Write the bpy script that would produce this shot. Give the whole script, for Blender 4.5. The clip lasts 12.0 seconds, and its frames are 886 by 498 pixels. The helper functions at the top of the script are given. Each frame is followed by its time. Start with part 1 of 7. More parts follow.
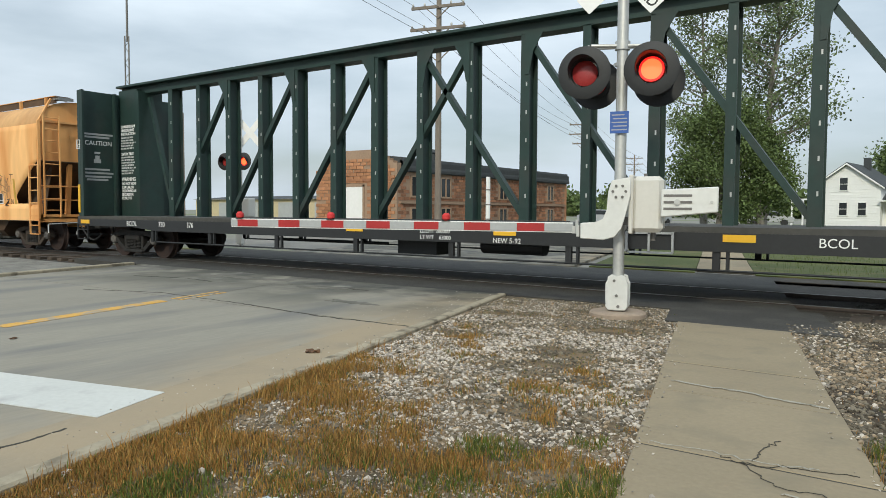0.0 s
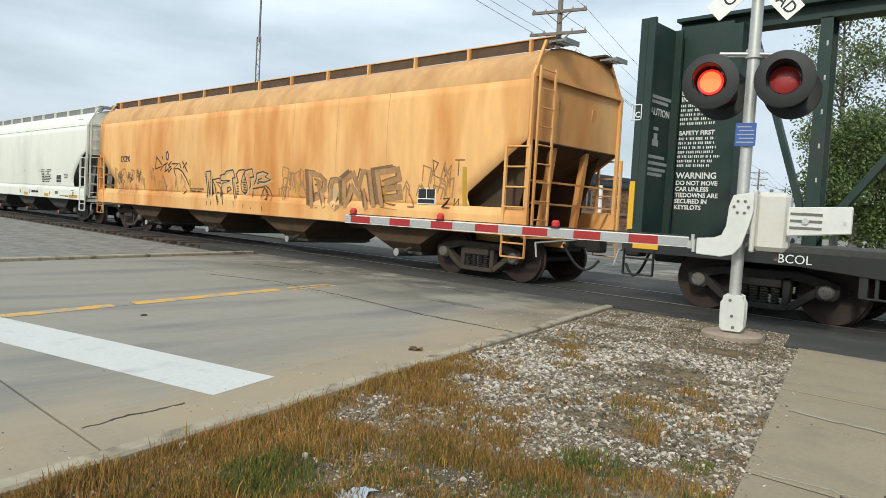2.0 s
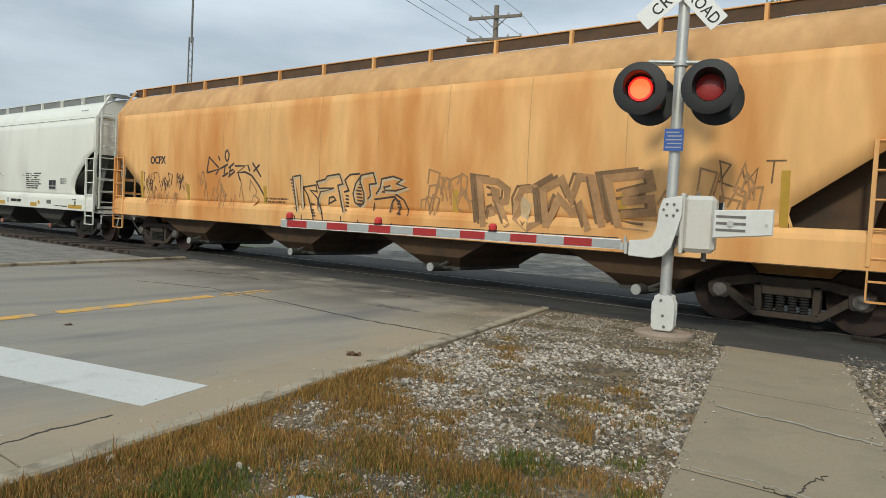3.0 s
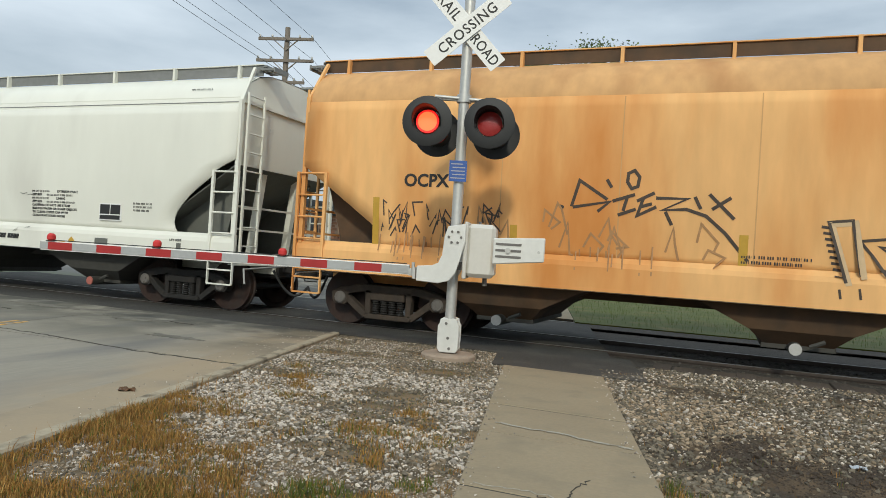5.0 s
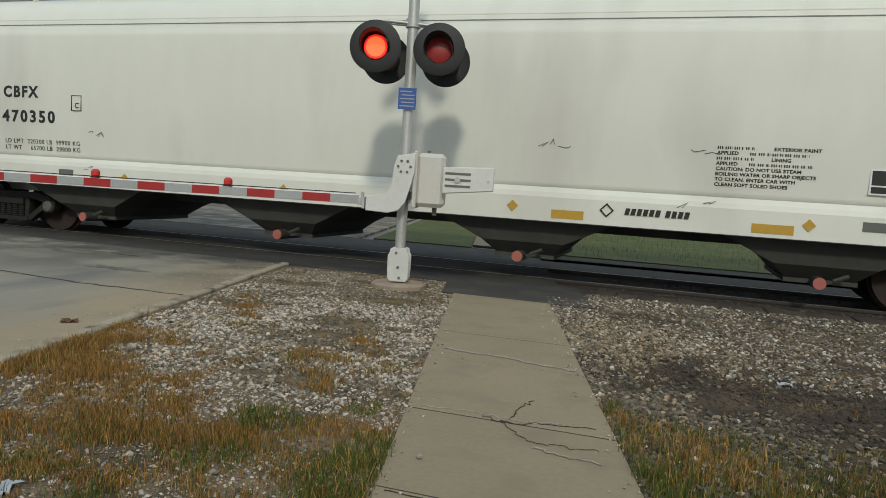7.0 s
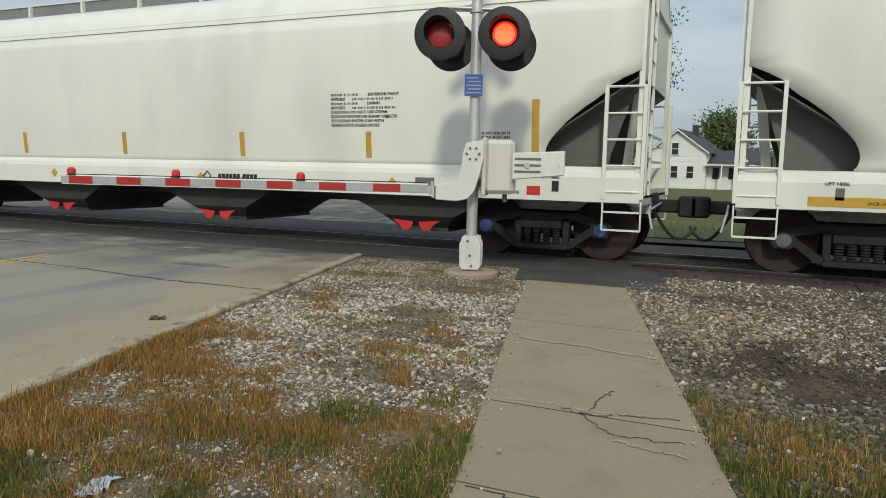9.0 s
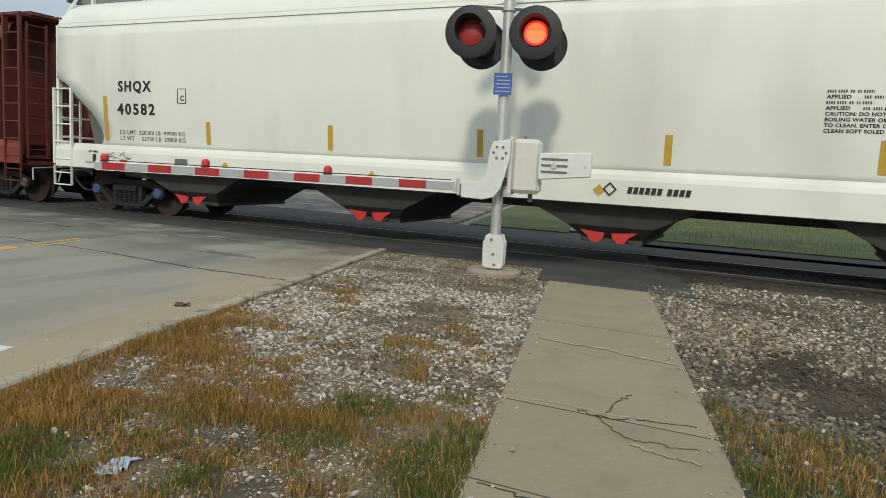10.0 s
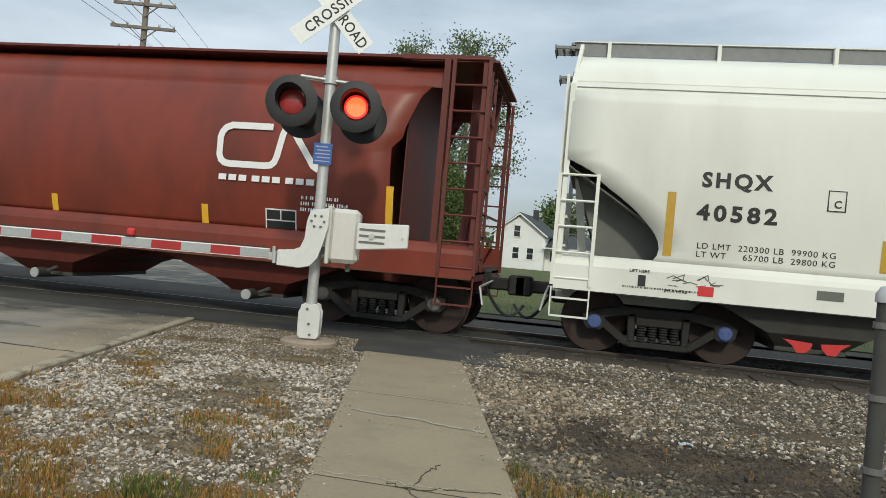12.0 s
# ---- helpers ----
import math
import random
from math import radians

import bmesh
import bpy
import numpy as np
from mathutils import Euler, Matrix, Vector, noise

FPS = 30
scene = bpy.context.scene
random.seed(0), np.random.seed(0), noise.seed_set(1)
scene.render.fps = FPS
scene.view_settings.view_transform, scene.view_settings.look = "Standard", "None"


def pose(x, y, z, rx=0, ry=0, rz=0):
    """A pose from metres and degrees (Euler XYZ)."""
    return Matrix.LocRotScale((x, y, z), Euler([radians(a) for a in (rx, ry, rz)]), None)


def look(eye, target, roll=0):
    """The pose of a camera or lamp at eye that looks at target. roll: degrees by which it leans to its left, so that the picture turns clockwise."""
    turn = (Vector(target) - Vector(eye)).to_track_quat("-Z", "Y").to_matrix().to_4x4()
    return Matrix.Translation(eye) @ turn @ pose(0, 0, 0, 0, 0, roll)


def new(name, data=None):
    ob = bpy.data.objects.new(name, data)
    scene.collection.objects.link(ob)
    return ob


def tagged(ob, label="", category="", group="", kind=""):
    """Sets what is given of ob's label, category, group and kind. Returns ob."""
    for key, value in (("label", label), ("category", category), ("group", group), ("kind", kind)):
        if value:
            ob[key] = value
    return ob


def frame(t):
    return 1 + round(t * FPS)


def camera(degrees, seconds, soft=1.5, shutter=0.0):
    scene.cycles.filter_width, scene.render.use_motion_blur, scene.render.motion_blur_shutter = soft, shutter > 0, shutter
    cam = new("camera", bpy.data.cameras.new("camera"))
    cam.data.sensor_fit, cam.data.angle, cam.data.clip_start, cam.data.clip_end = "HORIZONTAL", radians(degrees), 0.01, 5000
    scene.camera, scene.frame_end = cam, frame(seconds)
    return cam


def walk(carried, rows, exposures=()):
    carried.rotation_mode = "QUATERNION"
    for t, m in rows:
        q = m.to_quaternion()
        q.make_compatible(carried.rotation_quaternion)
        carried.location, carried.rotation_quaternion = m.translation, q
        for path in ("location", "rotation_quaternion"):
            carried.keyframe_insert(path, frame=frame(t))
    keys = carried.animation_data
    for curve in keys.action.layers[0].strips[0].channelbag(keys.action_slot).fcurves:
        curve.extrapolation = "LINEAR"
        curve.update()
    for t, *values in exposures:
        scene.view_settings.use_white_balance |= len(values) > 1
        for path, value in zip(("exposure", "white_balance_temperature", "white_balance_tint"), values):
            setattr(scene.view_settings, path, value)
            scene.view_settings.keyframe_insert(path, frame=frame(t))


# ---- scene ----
cam = camera(63.97, 12.0, soft=0.6)
PATH = [
    (0.0, pose(-0.020, -0.004, 1.264, 86.89, -0.36, 34.88)),
    (0.5, pose(-0.033, 0.029, 1.260, 85.46, -0.87, 37.36)),
    (1.0, pose(-0.020, 0.000, 1.260, 86.66, -2.03, 38.32)),
    (1.5, pose(-0.019, -0.012, 1.254, 86.47, -2.92, 40.99)),
    (2.0, pose(-0.030, -0.012, 1.263, 86.94, -3.28, 43.61)),
    (2.5, pose(-0.032, -0.004, 1.264, 87.53, -3.61, 42.52)),
    (3.0, pose(-0.017, -0.002, 1.265, 87.51, -3.05, 38.69)),
    (3.5, pose(-0.008, -0.008, 1.270, 87.64, -3.40, 35.74)),
    (3.7, pose(-0.009, -0.013, 1.275, 88.34, -3.78, 35.14)),
    (5.3, pose(-0.010, -0.030, 1.283, 91.32, -4.71, 19.49)),
    (5.5, pose(-0.004, -0.032, 1.278, 92.44, -5.80, 19.12)),
    (6.0, pose(-0.010, -0.020, 1.274, 89.21, -5.41, 19.64)),
    (6.5, pose(-0.033, 0.005, 1.276, 87.34, -5.50, 24.46)),
    (7.0, pose(0.013, -0.018, 1.260, 85.15, -3.64, 17.94)),
    (7.2, pose(0.013, -0.018, 1.262, 84.01, -3.40, 19.40)),
    (8.8, pose(0.024, -0.015, 1.286, 84.17, -0.48, 16.22)),
    (9.0, pose(-0.012, 0.017, 1.297, 83.66, -1.23, 23.45)),
    (9.5, pose(0.006, 0.007, 1.290, 83.29, -2.54, 25.51)),
    (10.0, pose(0.013, 0.013, 1.295, 83.39, -3.01, 25.69)),
    (10.5, pose(0.026, 0.015, 1.295, 83.80, -3.37, 24.16)),
    (11.0, pose(0.051, 0.022, 1.303, 84.42, -1.05, 20.37)),
    (11.5, pose(0.066, 0.026, 1.302, 90.37, -1.73, 11.26)),
    (12.0, pose(0.058, 0.036, 1.292, 90.05, -4.93, 11.40)),
]
EXPOSURES = [(t, e, 6950, 2) for t, e in ((0.0, 0.06), (0.5, 0.22), (1.5, 0.19), (2.5, -0.01), (3.0, -0.22), (3.5, -0.13), (5.5, -0.18), (6.0, -0.22), (6.5, -0.24), (7.0, -0.58), (9.0, -0.26), (10.0, -0.21), (11.0, -0.21), (11.5, -0.17), (12.0, -0.13))]
walk(cam, PATH, exposures=EXPOSURES)

# ---- world and sun ----
SUN_FROM = Vector((0.30, -0.93, 0.62)).normalized()
world = bpy.data.worlds.new("sky")
scene.world = world
world.use_nodes = True
wn, wl = world.node_tree.nodes, world.node_tree.links
wbg = wn["Background"]
sky = wn.new("ShaderNodeTexSky")
sky.sky_type = "NISHITA"
sky.sun_disc = False
sky.sun_elevation = math.asin(SUN_FROM.z)
sky.sun_rotation = math.atan2(SUN_FROM.x, SUN_FROM.y)
sky.air_density, sky.dust_density, sky.ozone_density = 1.0, 1.5, 1.5
wco = wn.new("ShaderNodeTexCoord")
wmap = wn.new("ShaderNodeMapping")
wmap.inputs["Scale"].default_value = (1.6, 1.6, 6.0)
wno = wn.new("ShaderNodeTexNoise")
wno.inputs["Scale"].default_value, wno.inputs["Detail"].default_value = 1.7, 7.0
wramp = wn.new("ShaderNodeValToRGB")
wramp.color_ramp.elements[0].position, wramp.color_ramp.elements[1].position = 0.28, 0.66
wramp.color_ramp.elements[0].color = (0.42, 0.42, 0.42, 1)
wmix = wn.new("ShaderNodeMixRGB")
wmix.inputs[2].default_value = (9.2, 10.5, 12.9, 1)
wl.new(wco.outputs["Generated"], wmap.inputs["Vector"])
wl.new(wmap.outputs["Vector"], wno.inputs["Vector"])
wl.new(wno.outputs["Fac"], wramp.inputs["Fac"])
wl.new(wramp.outputs["Color"], wmix.inputs[0])
wl.new(sky.outputs["Color"], wmix.inputs[1])
wsep = wn.new("ShaderNodeSeparateXYZ")
wl.new(wco.outputs["Generated"], wsep.inputs[0])
wrise = wn.new("ShaderNodeMapRange")
wrise.inputs["From Min"].default_value, wrise.inputs["From Max"].default_value = 0.0, 1.0
wrise.inputs["To Min"].default_value, wrise.inputs["To Max"].default_value = 0.76, 1.58
wl.new(wsep.outputs["Z"], wrise.inputs["Value"])
wlum = wn.new("ShaderNodeVectorMath")
wlum.operation = "SCALE"
wl.new(wmix.outputs["Color"], wlum.inputs[0])
wl.new(wrise.outputs["Result"], wlum.inputs["Scale"])
wl.new(wlum.outputs["Vector"], wbg.inputs["Color"])
wbg.inputs["Strength"].default_value = 0.085
sun_data = bpy.data.lights.new("sun", "SUN")
sun_data.energy, sun_data.angle, sun_data.color = 1.9, radians(5.0), (1.0, 0.95, 0.87)
sun = new("sun", sun_data)
sun.matrix_world = look((0, 0, 30), Vector((0, 0, 30)) - SUN_FROM)


# ---- materials ----
def mat(name, base, rough=0.7, metal=0.0, vary=0.25, big=0.6, small=14.0, second=None, second_at=(0.5, 0.7), bump=0.15,
        stretch=(1, 1, 1), island=0.0, piece=0.0, emit=None, strength=0.0, space="Object", coat=0.0, second_scale=None):
    """A surface with variation at two scales, an optional second colour in patches, and fine relief."""
    m = bpy.data.materials.new(name)
    m.use_nodes = True
    n, l = m.node_tree.nodes, m.node_tree.links
    b = n["Principled BSDF"]
    b.inputs["Roughness"].default_value, b.inputs["Metallic"].default_value = rough, metal
    if coat:
        b.inputs["Coat Weight"].default_value = coat
    co = n.new("ShaderNodeTexCoord")
    mp = n.new("ShaderNodeMapping")
    mp.inputs["Scale"].default_value = stretch
    l.new(co.outputs[space], mp.inputs["Vector"])
    n1 = n.new("ShaderNodeTexNoise")
    n1.inputs["Scale"].default_value, n1.inputs["Detail"].default_value = big, 5.0
    n2 = n.new("ShaderNodeTexNoise")
    n2.inputs["Scale"].default_value, n2.inputs["Detail"].default_value = small, 6.0
    for q in (n1, n2):
        l.new(mp.outputs["Vector"], q.inputs["Vector"])
    add = n.new("ShaderNodeMath")
    add.operation = "ADD"
    l.new(n1.outputs["Fac"], add.inputs[0])
    l.new(n2.outputs["Fac"], add.inputs[1])
    mr = n.new("ShaderNodeMapRange")
    mr.inputs["From Min"].default_value, mr.inputs["From Max"].default_value = 0.6, 1.4
    mr.inputs["To Min"].default_value, mr.inputs["To Max"].default_value = 1 - vary, 1 + vary
    l.new(add.outputs[0], mr.inputs["Value"])
    hsv = n.new("ShaderNodeHueSaturation")
    hsv.inputs["Color"].default_value = (*base, 1)
    src = mr.outputs["Result"]
    if island or piece:
        ge = n.new("ShaderNodeNewGeometry") if island else n.new("ShaderNodeObjectInfo")
        r2 = n.new("ShaderNodeMapRange")
        amount = island or piece
        r2.inputs["To Min"].default_value, r2.inputs["To Max"].default_value = 1 - amount, 1 + amount
        l.new(ge.outputs["Random Per Island" if island else "Random"], r2.inputs["Value"])
        mul = n.new("ShaderNodeMath")
        mul.operation = "MULTIPLY"
        l.new(src, mul.inputs[0])
        l.new(r2.outputs["Result"], mul.inputs[1])
        src = mul.outputs[0]
    l.new(src, hsv.inputs["Value"])
    out = hsv.outputs["Color"]
    if second:
        n3 = n.new("ShaderNodeTexNoise")
        n3.inputs["Scale"].default_value, n3.inputs["Detail"].default_value = second_scale or big * 2.3, 8.0
        l.new(mp.outputs["Vector"], n3.inputs["Vector"])
        rp = n.new("ShaderNodeMapRange")
        rp.inputs["From Min"].default_value, rp.inputs["From Max"].default_value = second_at
        l.new(n3.outputs["Fac"], rp.inputs["Value"])
        mx = n.new("ShaderNodeMixRGB")
        mx.inputs[2].default_value = (*second, 1)
        l.new(rp.outputs["Result"], mx.inputs[0])
        l.new(out, mx.inputs[1])
        out = mx.outputs["Color"]
    l.new(out, b.inputs["Base Color"])
    if bump:
        bp = n.new("ShaderNodeBump")
        bp.inputs["Strength"].default_value, bp.inputs["Distance"].default_value = bump, 0.02
        l.new(n2.outputs["Fac"], bp.inputs["Height"])
        l.new(bp.outputs["Normal"], b.inputs["Normal"])
    if emit:
        b.inputs["Emission Color"].default_value = (*emit, 1)
        b.inputs["Emission Strength"].default_value = strength
    return m


M = dict(
    ground=mat("ground", (0.21, 0.20, 0.175), 0.95, vary=0.2, big=0.5, small=9, second=(0.14, 0.17, 0.06), second_at=(0.5, 0.62), second_scale=0.06, bump=0.5),
    soil=mat("soil", (0.185, 0.128, 0.070), 0.95, vary=0.5, big=1.3, small=60, second=(0.075, 0.056, 0.032), second_at=(0.44, 0.62), bump=0.8),
    darksoil=mat("dark_soil", (0.052, 0.038, 0.027), 0.95, vary=0.3, big=2, small=30, bump=0.6),
    brownsoil=mat("brown_soil", (0.085, 0.063, 0.045), 0.95, vary=0.3, big=2, small=30, bump=0.6),
    rightsoil=mat("oily_soil", (0.085, 0.057, 0.030), 0.95, vary=0.5, big=1.1, small=60, second=(0.045, 0.034, 0.022), second_at=(0.44, 0.60), bump=0.9),
    sprayfade=mat("brown_spray_paint", (0.20, 0.115, 0.055), 0.75, vary=0.35, big=2, small=12, bump=0.0),
    stencilgrey=mat("grey_stencil_paint", (0.07, 0.07, 0.065), 0.7, vary=0.2, bump=0.0),
    # ballast colour lowered to carry the shade beneath the train
    ballast=mat("ballast", (0.05, 0.044, 0.036), 0.95, vary=0.35, big=1.6, small=40, second=(0.04, 0.034, 0.028), second_at=(0.5, 0.7), bump=0.8),
    lot=mat("gravel_lot", (0.20, 0.19, 0.165), 0.95, vary=0.4, big=1.5, small=40, second=(0.12, 0.11, 0.09), second_at=(0.5, 0.7), bump=0.8),
    road=mat("road_concrete", (0.25, 0.228, 0.182), 0.85, vary=0.14, big=0.7, small=25, stretch=(1, 0.16, 1), second=(0.155, 0.15, 0.138), second_at=(0.48, 0.72), bump=0.15, piece=0.03),
    asphalt=mat("asphalt", (0.044, 0.041, 0.036), 0.9, vary=0.3, big=0.8, small=35, second=(0.075, 0.070, 0.058), second_at=(0.5, 0.75), bump=0.4),
    walk=mat("sidewalk_concrete", (0.272, 0.218, 0.140), 0.9, vary=0.12, big=1.2, small=30, second=(0.215, 0.18, 0.12), second_at=(0.52, 0.75), bump=0.2, piece=0.05),
    gutter=mat("gutter_concrete", (0.275, 0.228, 0.160), 0.9, vary=0.15, big=0.8, small=25, second=(0.18, 0.163, 0.13), second_at=(0.48, 0.72), bump=0.2),
    patch=mat("tar_patch", (0.115, 0.108, 0.088), 0.9, vary=0.3, big=1.5, small=25, second=(0.17, 0.16, 0.13), second_at=(0.45, 0.62), bump=0.3),
    curb=mat("curb_concrete", (0.34, 0.29, 0.205), 0.9, vary=0.22, big=1.5, small=25, second=(0.13, 0.105, 0.07), second_at=(0.5, 0.66), bump=0.25),
    crack=mat("crack_dirt", (0.05, 0.045, 0.035), 0.95, bump=0.0),
    palescrape=mat("pale_scrape", (0.33, 0.305, 0.25), 0.9, vary=0.3, big=6, small=60, bump=0.1),
    stone=mat("stone", (0.40, 0.355, 0.30), 0.9, vary=0.15, big=8, small=50, island=0.55, bump=0.2),
    tanstone=mat("tan_stone", (0.27, 0.205, 0.135), 0.9, vary=0.15, big=8, small=50, island=0.45, bump=0.2),
    darkstone=mat("dark_stone", (0.125, 0.105, 0.075), 0.9, vary=0.15, big=8, small=50, island=0.5, bump=0.2),
    # loose ballast stones, darkened along with the bed under the train
    ballaststone=mat("ballast_stone", (0.075, 0.068, 0.058), 0.9, vary=0.15, big=8, small=50, island=0.5, bump=0.2),
    drygrass=mat("dry_grass", (0.27, 0.135, 0.030), 0.8, vary=0.25, big=0.8, small=10, island=0.5, bump=0),
    strawgrass=mat("straw_grass", (0.33, 0.205, 0.060), 0.8, vary=0.25, big=0.8, small=10, island=0.5, bump=0),
    greengrass=mat("green_grass", (0.078, 0.105, 0.012), 0.8, vary=0.2, big=0.8, small=10, island=0.4, bump=0),
    lawn=mat("lawn", (0.062, 0.078, 0.012), 0.9, vary=0.3, big=0.5, small=12, second=(0.11, 0.098, 0.03), second_at=(0.5, 0.7), bump=0.6),
    whiteline=mat("white_road_paint", (0.54, 0.54, 0.50), 0.7, vary=0.08, big=1.5, small=25, second=(0.42, 0.41, 0.39), second_at=(0.58, 0.75), bump=0.1),
    yellowline=mat("yellow_road_paint", (0.60, 0.33, 0.06), 0.75, vary=0.15, big=2, small=25, second=(0.33, 0.28, 0.2), second_at=(0.45, 0.62), bump=0.1),
    rail=mat("rail_steel", (0.06, 0.046, 0.038), 0.6, 0.4, vary=0.2),
    railtop=mat("rail_head", (0.22, 0.21, 0.20), 0.45, 0.8, vary=0.1, bump=0),
    tie=mat("timber_tie", (0.07, 0.052, 0.038), 0.95, vary=0.3, big=1, small=12, stretch=(6, 1, 6), piece=0.3, bump=0.5),
    galv=mat("galvanised_steel", (0.52, 0.52, 0.50), 0.5, 0.55, vary=0.1, big=2, small=20, bump=0.05),
    alu=mat("aluminium_paint", (0.66, 0.66, 0.63), 0.5, 0.25, vary=0.08, big=2, small=15, bump=0.05),
    box=mat("grey_enamel", (0.60, 0.58, 0.53), 0.5, 0.0, vary=0.06, big=2, small=20, bump=0.03),
    black=mat("black_enamel", (0.02, 0.021, 0.022), 0.6, 0.0, vary=0.15, big=3, small=20, bump=0.03),
    lens=mat("red_lens", (0.34, 0.03, 0.03), 0.25, 0.0, vary=0.15, big=8, small=60, bump=0.2),
    glow=mat("lit_lamp", (0.8, 0.1, 0.05), 0.4, emit=(1.0, 0.075, 0.022), strength=3.2, bump=0, vary=0),
    rim=mat("lit_rim", (0.8, 0.02, 0.02), 0.4, emit=(1.0, 0.012, 0.012), strength=1.3, bump=0, vary=0),
    redband=mat("red_reflective", (0.36, 0.022, 0.022), 0.45, vary=0.12, big=3, small=20, bump=0.02),
    whiteband=mat("silver_reflective", (0.36, 0.37, 0.37), 0.5, vary=0.1, big=3, small=20, bump=0.02),
    sign=mat("white_sign", (0.80, 0.80, 0.78), 0.5, vary=0.04, bump=0.0),
    letter=mat("black_letter", (0.02, 0.02, 0.02), 0.6, vary=0.1, bump=0.0),
    blue=mat("blue_sign", (0.03, 0.10, 0.36), 0.5, vary=0.05, bump=0.0),
    concrete=mat("footing_concrete", (0.32, 0.25, 0.19), 0.95, vary=0.2, big=3, small=20, bump=0.4),
    white=mat("white_car_paint", (0.74, 0.74, 0.665), 0.55, vary=0.04, big=0.25, small=3, second=(0.52, 0.50, 0.45), second_at=(0.55, 0.9), stretch=(1, 1, 0.35), bump=0.03),
    orange=mat("faded_orange_paint", (0.80, 0.45, 0.18), 0.75, vary=0.15, big=0.3, small=4, second=(0.62, 0.245, 0.06), second_at=(0.45, 0.68), stretch=(1.3, 1, 0.3), bump=0.05),
    orangetop=mat("rusty_orange_band", (0.60, 0.34, 0.145), 0.8, vary=0.2, big=0.6, small=5, second=(0.42, 0.20, 0.075), second_at=(0.5, 0.8), stretch=(1, 1, 0.5), bump=0.08),
    red=mat("oxide_red_paint", (0.185, 0.030, 0.015), 0.45, vary=0.2, big=0.4, small=4, second=(0.10, 0.022, 0.013), second_at=(0.5, 0.75), stretch=(1, 1, 0.4), bump=0.04),
    redframe=mat("red_frame_paint", (0.12, 0.022, 0.015), 0.6, vary=0.2, big=1, small=8, bump=0.04),
    green=mat("dark_green_paint", (0.014, 0.036, 0.030), 0.55, vary=0.25, big=0.6, small=6, second=(0.03, 0.038, 0.033), second_at=(0.5, 0.75), bump=0.04),
    deckdirt=mat("dirty_deck", (0.06, 0.058, 0.052), 0.85, vary=0.3, big=1, small=10, bump=0.2),
    # grey for white wagons' slope sheets, their shade put in; also small marks
    shade_grey=mat("shade_and_mark_grey", (0.13, 0.135, 0.12), 0.75, vary=0.12, big=0.7, small=6, bump=0.05),
    # pocket and gate grey, set near black for the shade beneath the wagons
    hopper_shade_grey=mat("hopper_shade_grey", (0.060, 0.059, 0.053), 0.75, vary=0.2, big=0.8, small=6, second=(0.045, 0.042, 0.038), second_at=(0.5, 0.75), bump=0.08),
    # rust brown, darkened to hold the shade inside and under the orange wagon
    rust_shade_brown=mat("rust_shade_brown", (0.10, 0.058, 0.031), 0.85, vary=0.25, big=0.8, small=6, second=(0.05, 0.038, 0.028), second_at=(0.45, 0.75), bump=0.1),
    walkway=mat("walkway_grey", (0.22, 0.225, 0.22), 0.7, 0.2, vary=0.15, big=1, small=9, bump=0.1),
    truck=mat("truck_iron", (0.017, 0.016, 0.015), 0.8, 0.0, vary=0.3, big=2, small=14, second=(0.035, 0.027, 0.021), second_at=(0.52, 0.75), bump=0.15),
    trucktan=mat("truck_dust", (0.060, 0.045, 0.034), 0.9, 0.0, vary=0.3, big=2, small=14, second=(0.04, 0.033, 0.028), second_at=(0.45, 0.7), bump=0.15),
    wheel=mat("wheel_rust", (0.036, 0.019, 0.014), 0.75, 0.0, vary=0.3, big=3, small=14, second=(0.03, 0.024, 0.022), second_at=(0.45, 0.7), bump=0.1),
    hub=mat("bearing_cap", (0.16, 0.15, 0.14), 0.7, 0.2, vary=0.2, bump=0.1),
    hubblue=mat("blue_bearing_cap", (0.06, 0.10, 0.26), 0.6, 0.0, vary=0.2, bump=0.1),
    yellow=mat("yellow_reflector", (0.75, 0.42, 0.03), 0.5, vary=0.08, bump=0.0),
    dullyellow=mat("worn_yellow_strip", (0.50, 0.30, 0.04), 0.6, vary=0.12, bump=0.0),
    redtag=mat("red_gate", (0.55, 0.03, 0.03), 0.6, vary=0.15, bump=0.0),
    capred=mat("dull_red_cap", (0.42, 0.13, 0.10), 0.7, vary=0.2, bump=0.0),
    spray=mat("spray_paint", (0.06, 0.045, 0.035), 0.7, vary=0.3, big=2, small=12, bump=0.0),
    sprayfaint=mat("faded_spray_paint", (0.40, 0.22, 0.10), 0.75, vary=0.25, big=2, small=12, bump=0.0),
    sprayfill=mat("cream_spray_fill", (0.58, 0.42, 0.25), 0.75, vary=0.12, big=2, small=12, bump=0.0),
    brick=mat("brick", (0.42, 0.20, 0.10), 0.9, vary=0.25, big=0.7, small=8, second=(0.22, 0.10, 0.06), second_at=(0.5, 0.72), piece=0.25, bump=0.2),
    mortar=mat("mortar", (0.32, 0.22, 0.15), 0.95, vary=0.2, big=0.8, small=10, bump=0.2),
    slate=mat("slate_roof", (0.045, 0.05, 0.052), 0.8, vary=0.2, big=0.8, small=8, bump=0.2),
    housewhite=mat("white_siding", (0.78, 0.78, 0.76), 0.7, vary=0.05, big=0.8, small=6, bump=0.05),
    glass=mat("dark_window_glass", (0.03, 0.035, 0.04), 0.1, vary=0.1, bump=0.0),
    tan=mat("tan_metal_wall", (0.50, 0.42, 0.26), 0.7, vary=0.1, big=0.5, small=4, bump=0.05),
    pole=mat("weathered_pole", (0.20, 0.17, 0.14), 0.9, vary=0.2, big=1, small=8, stretch=(4, 4, 0.5), bump=0.3),
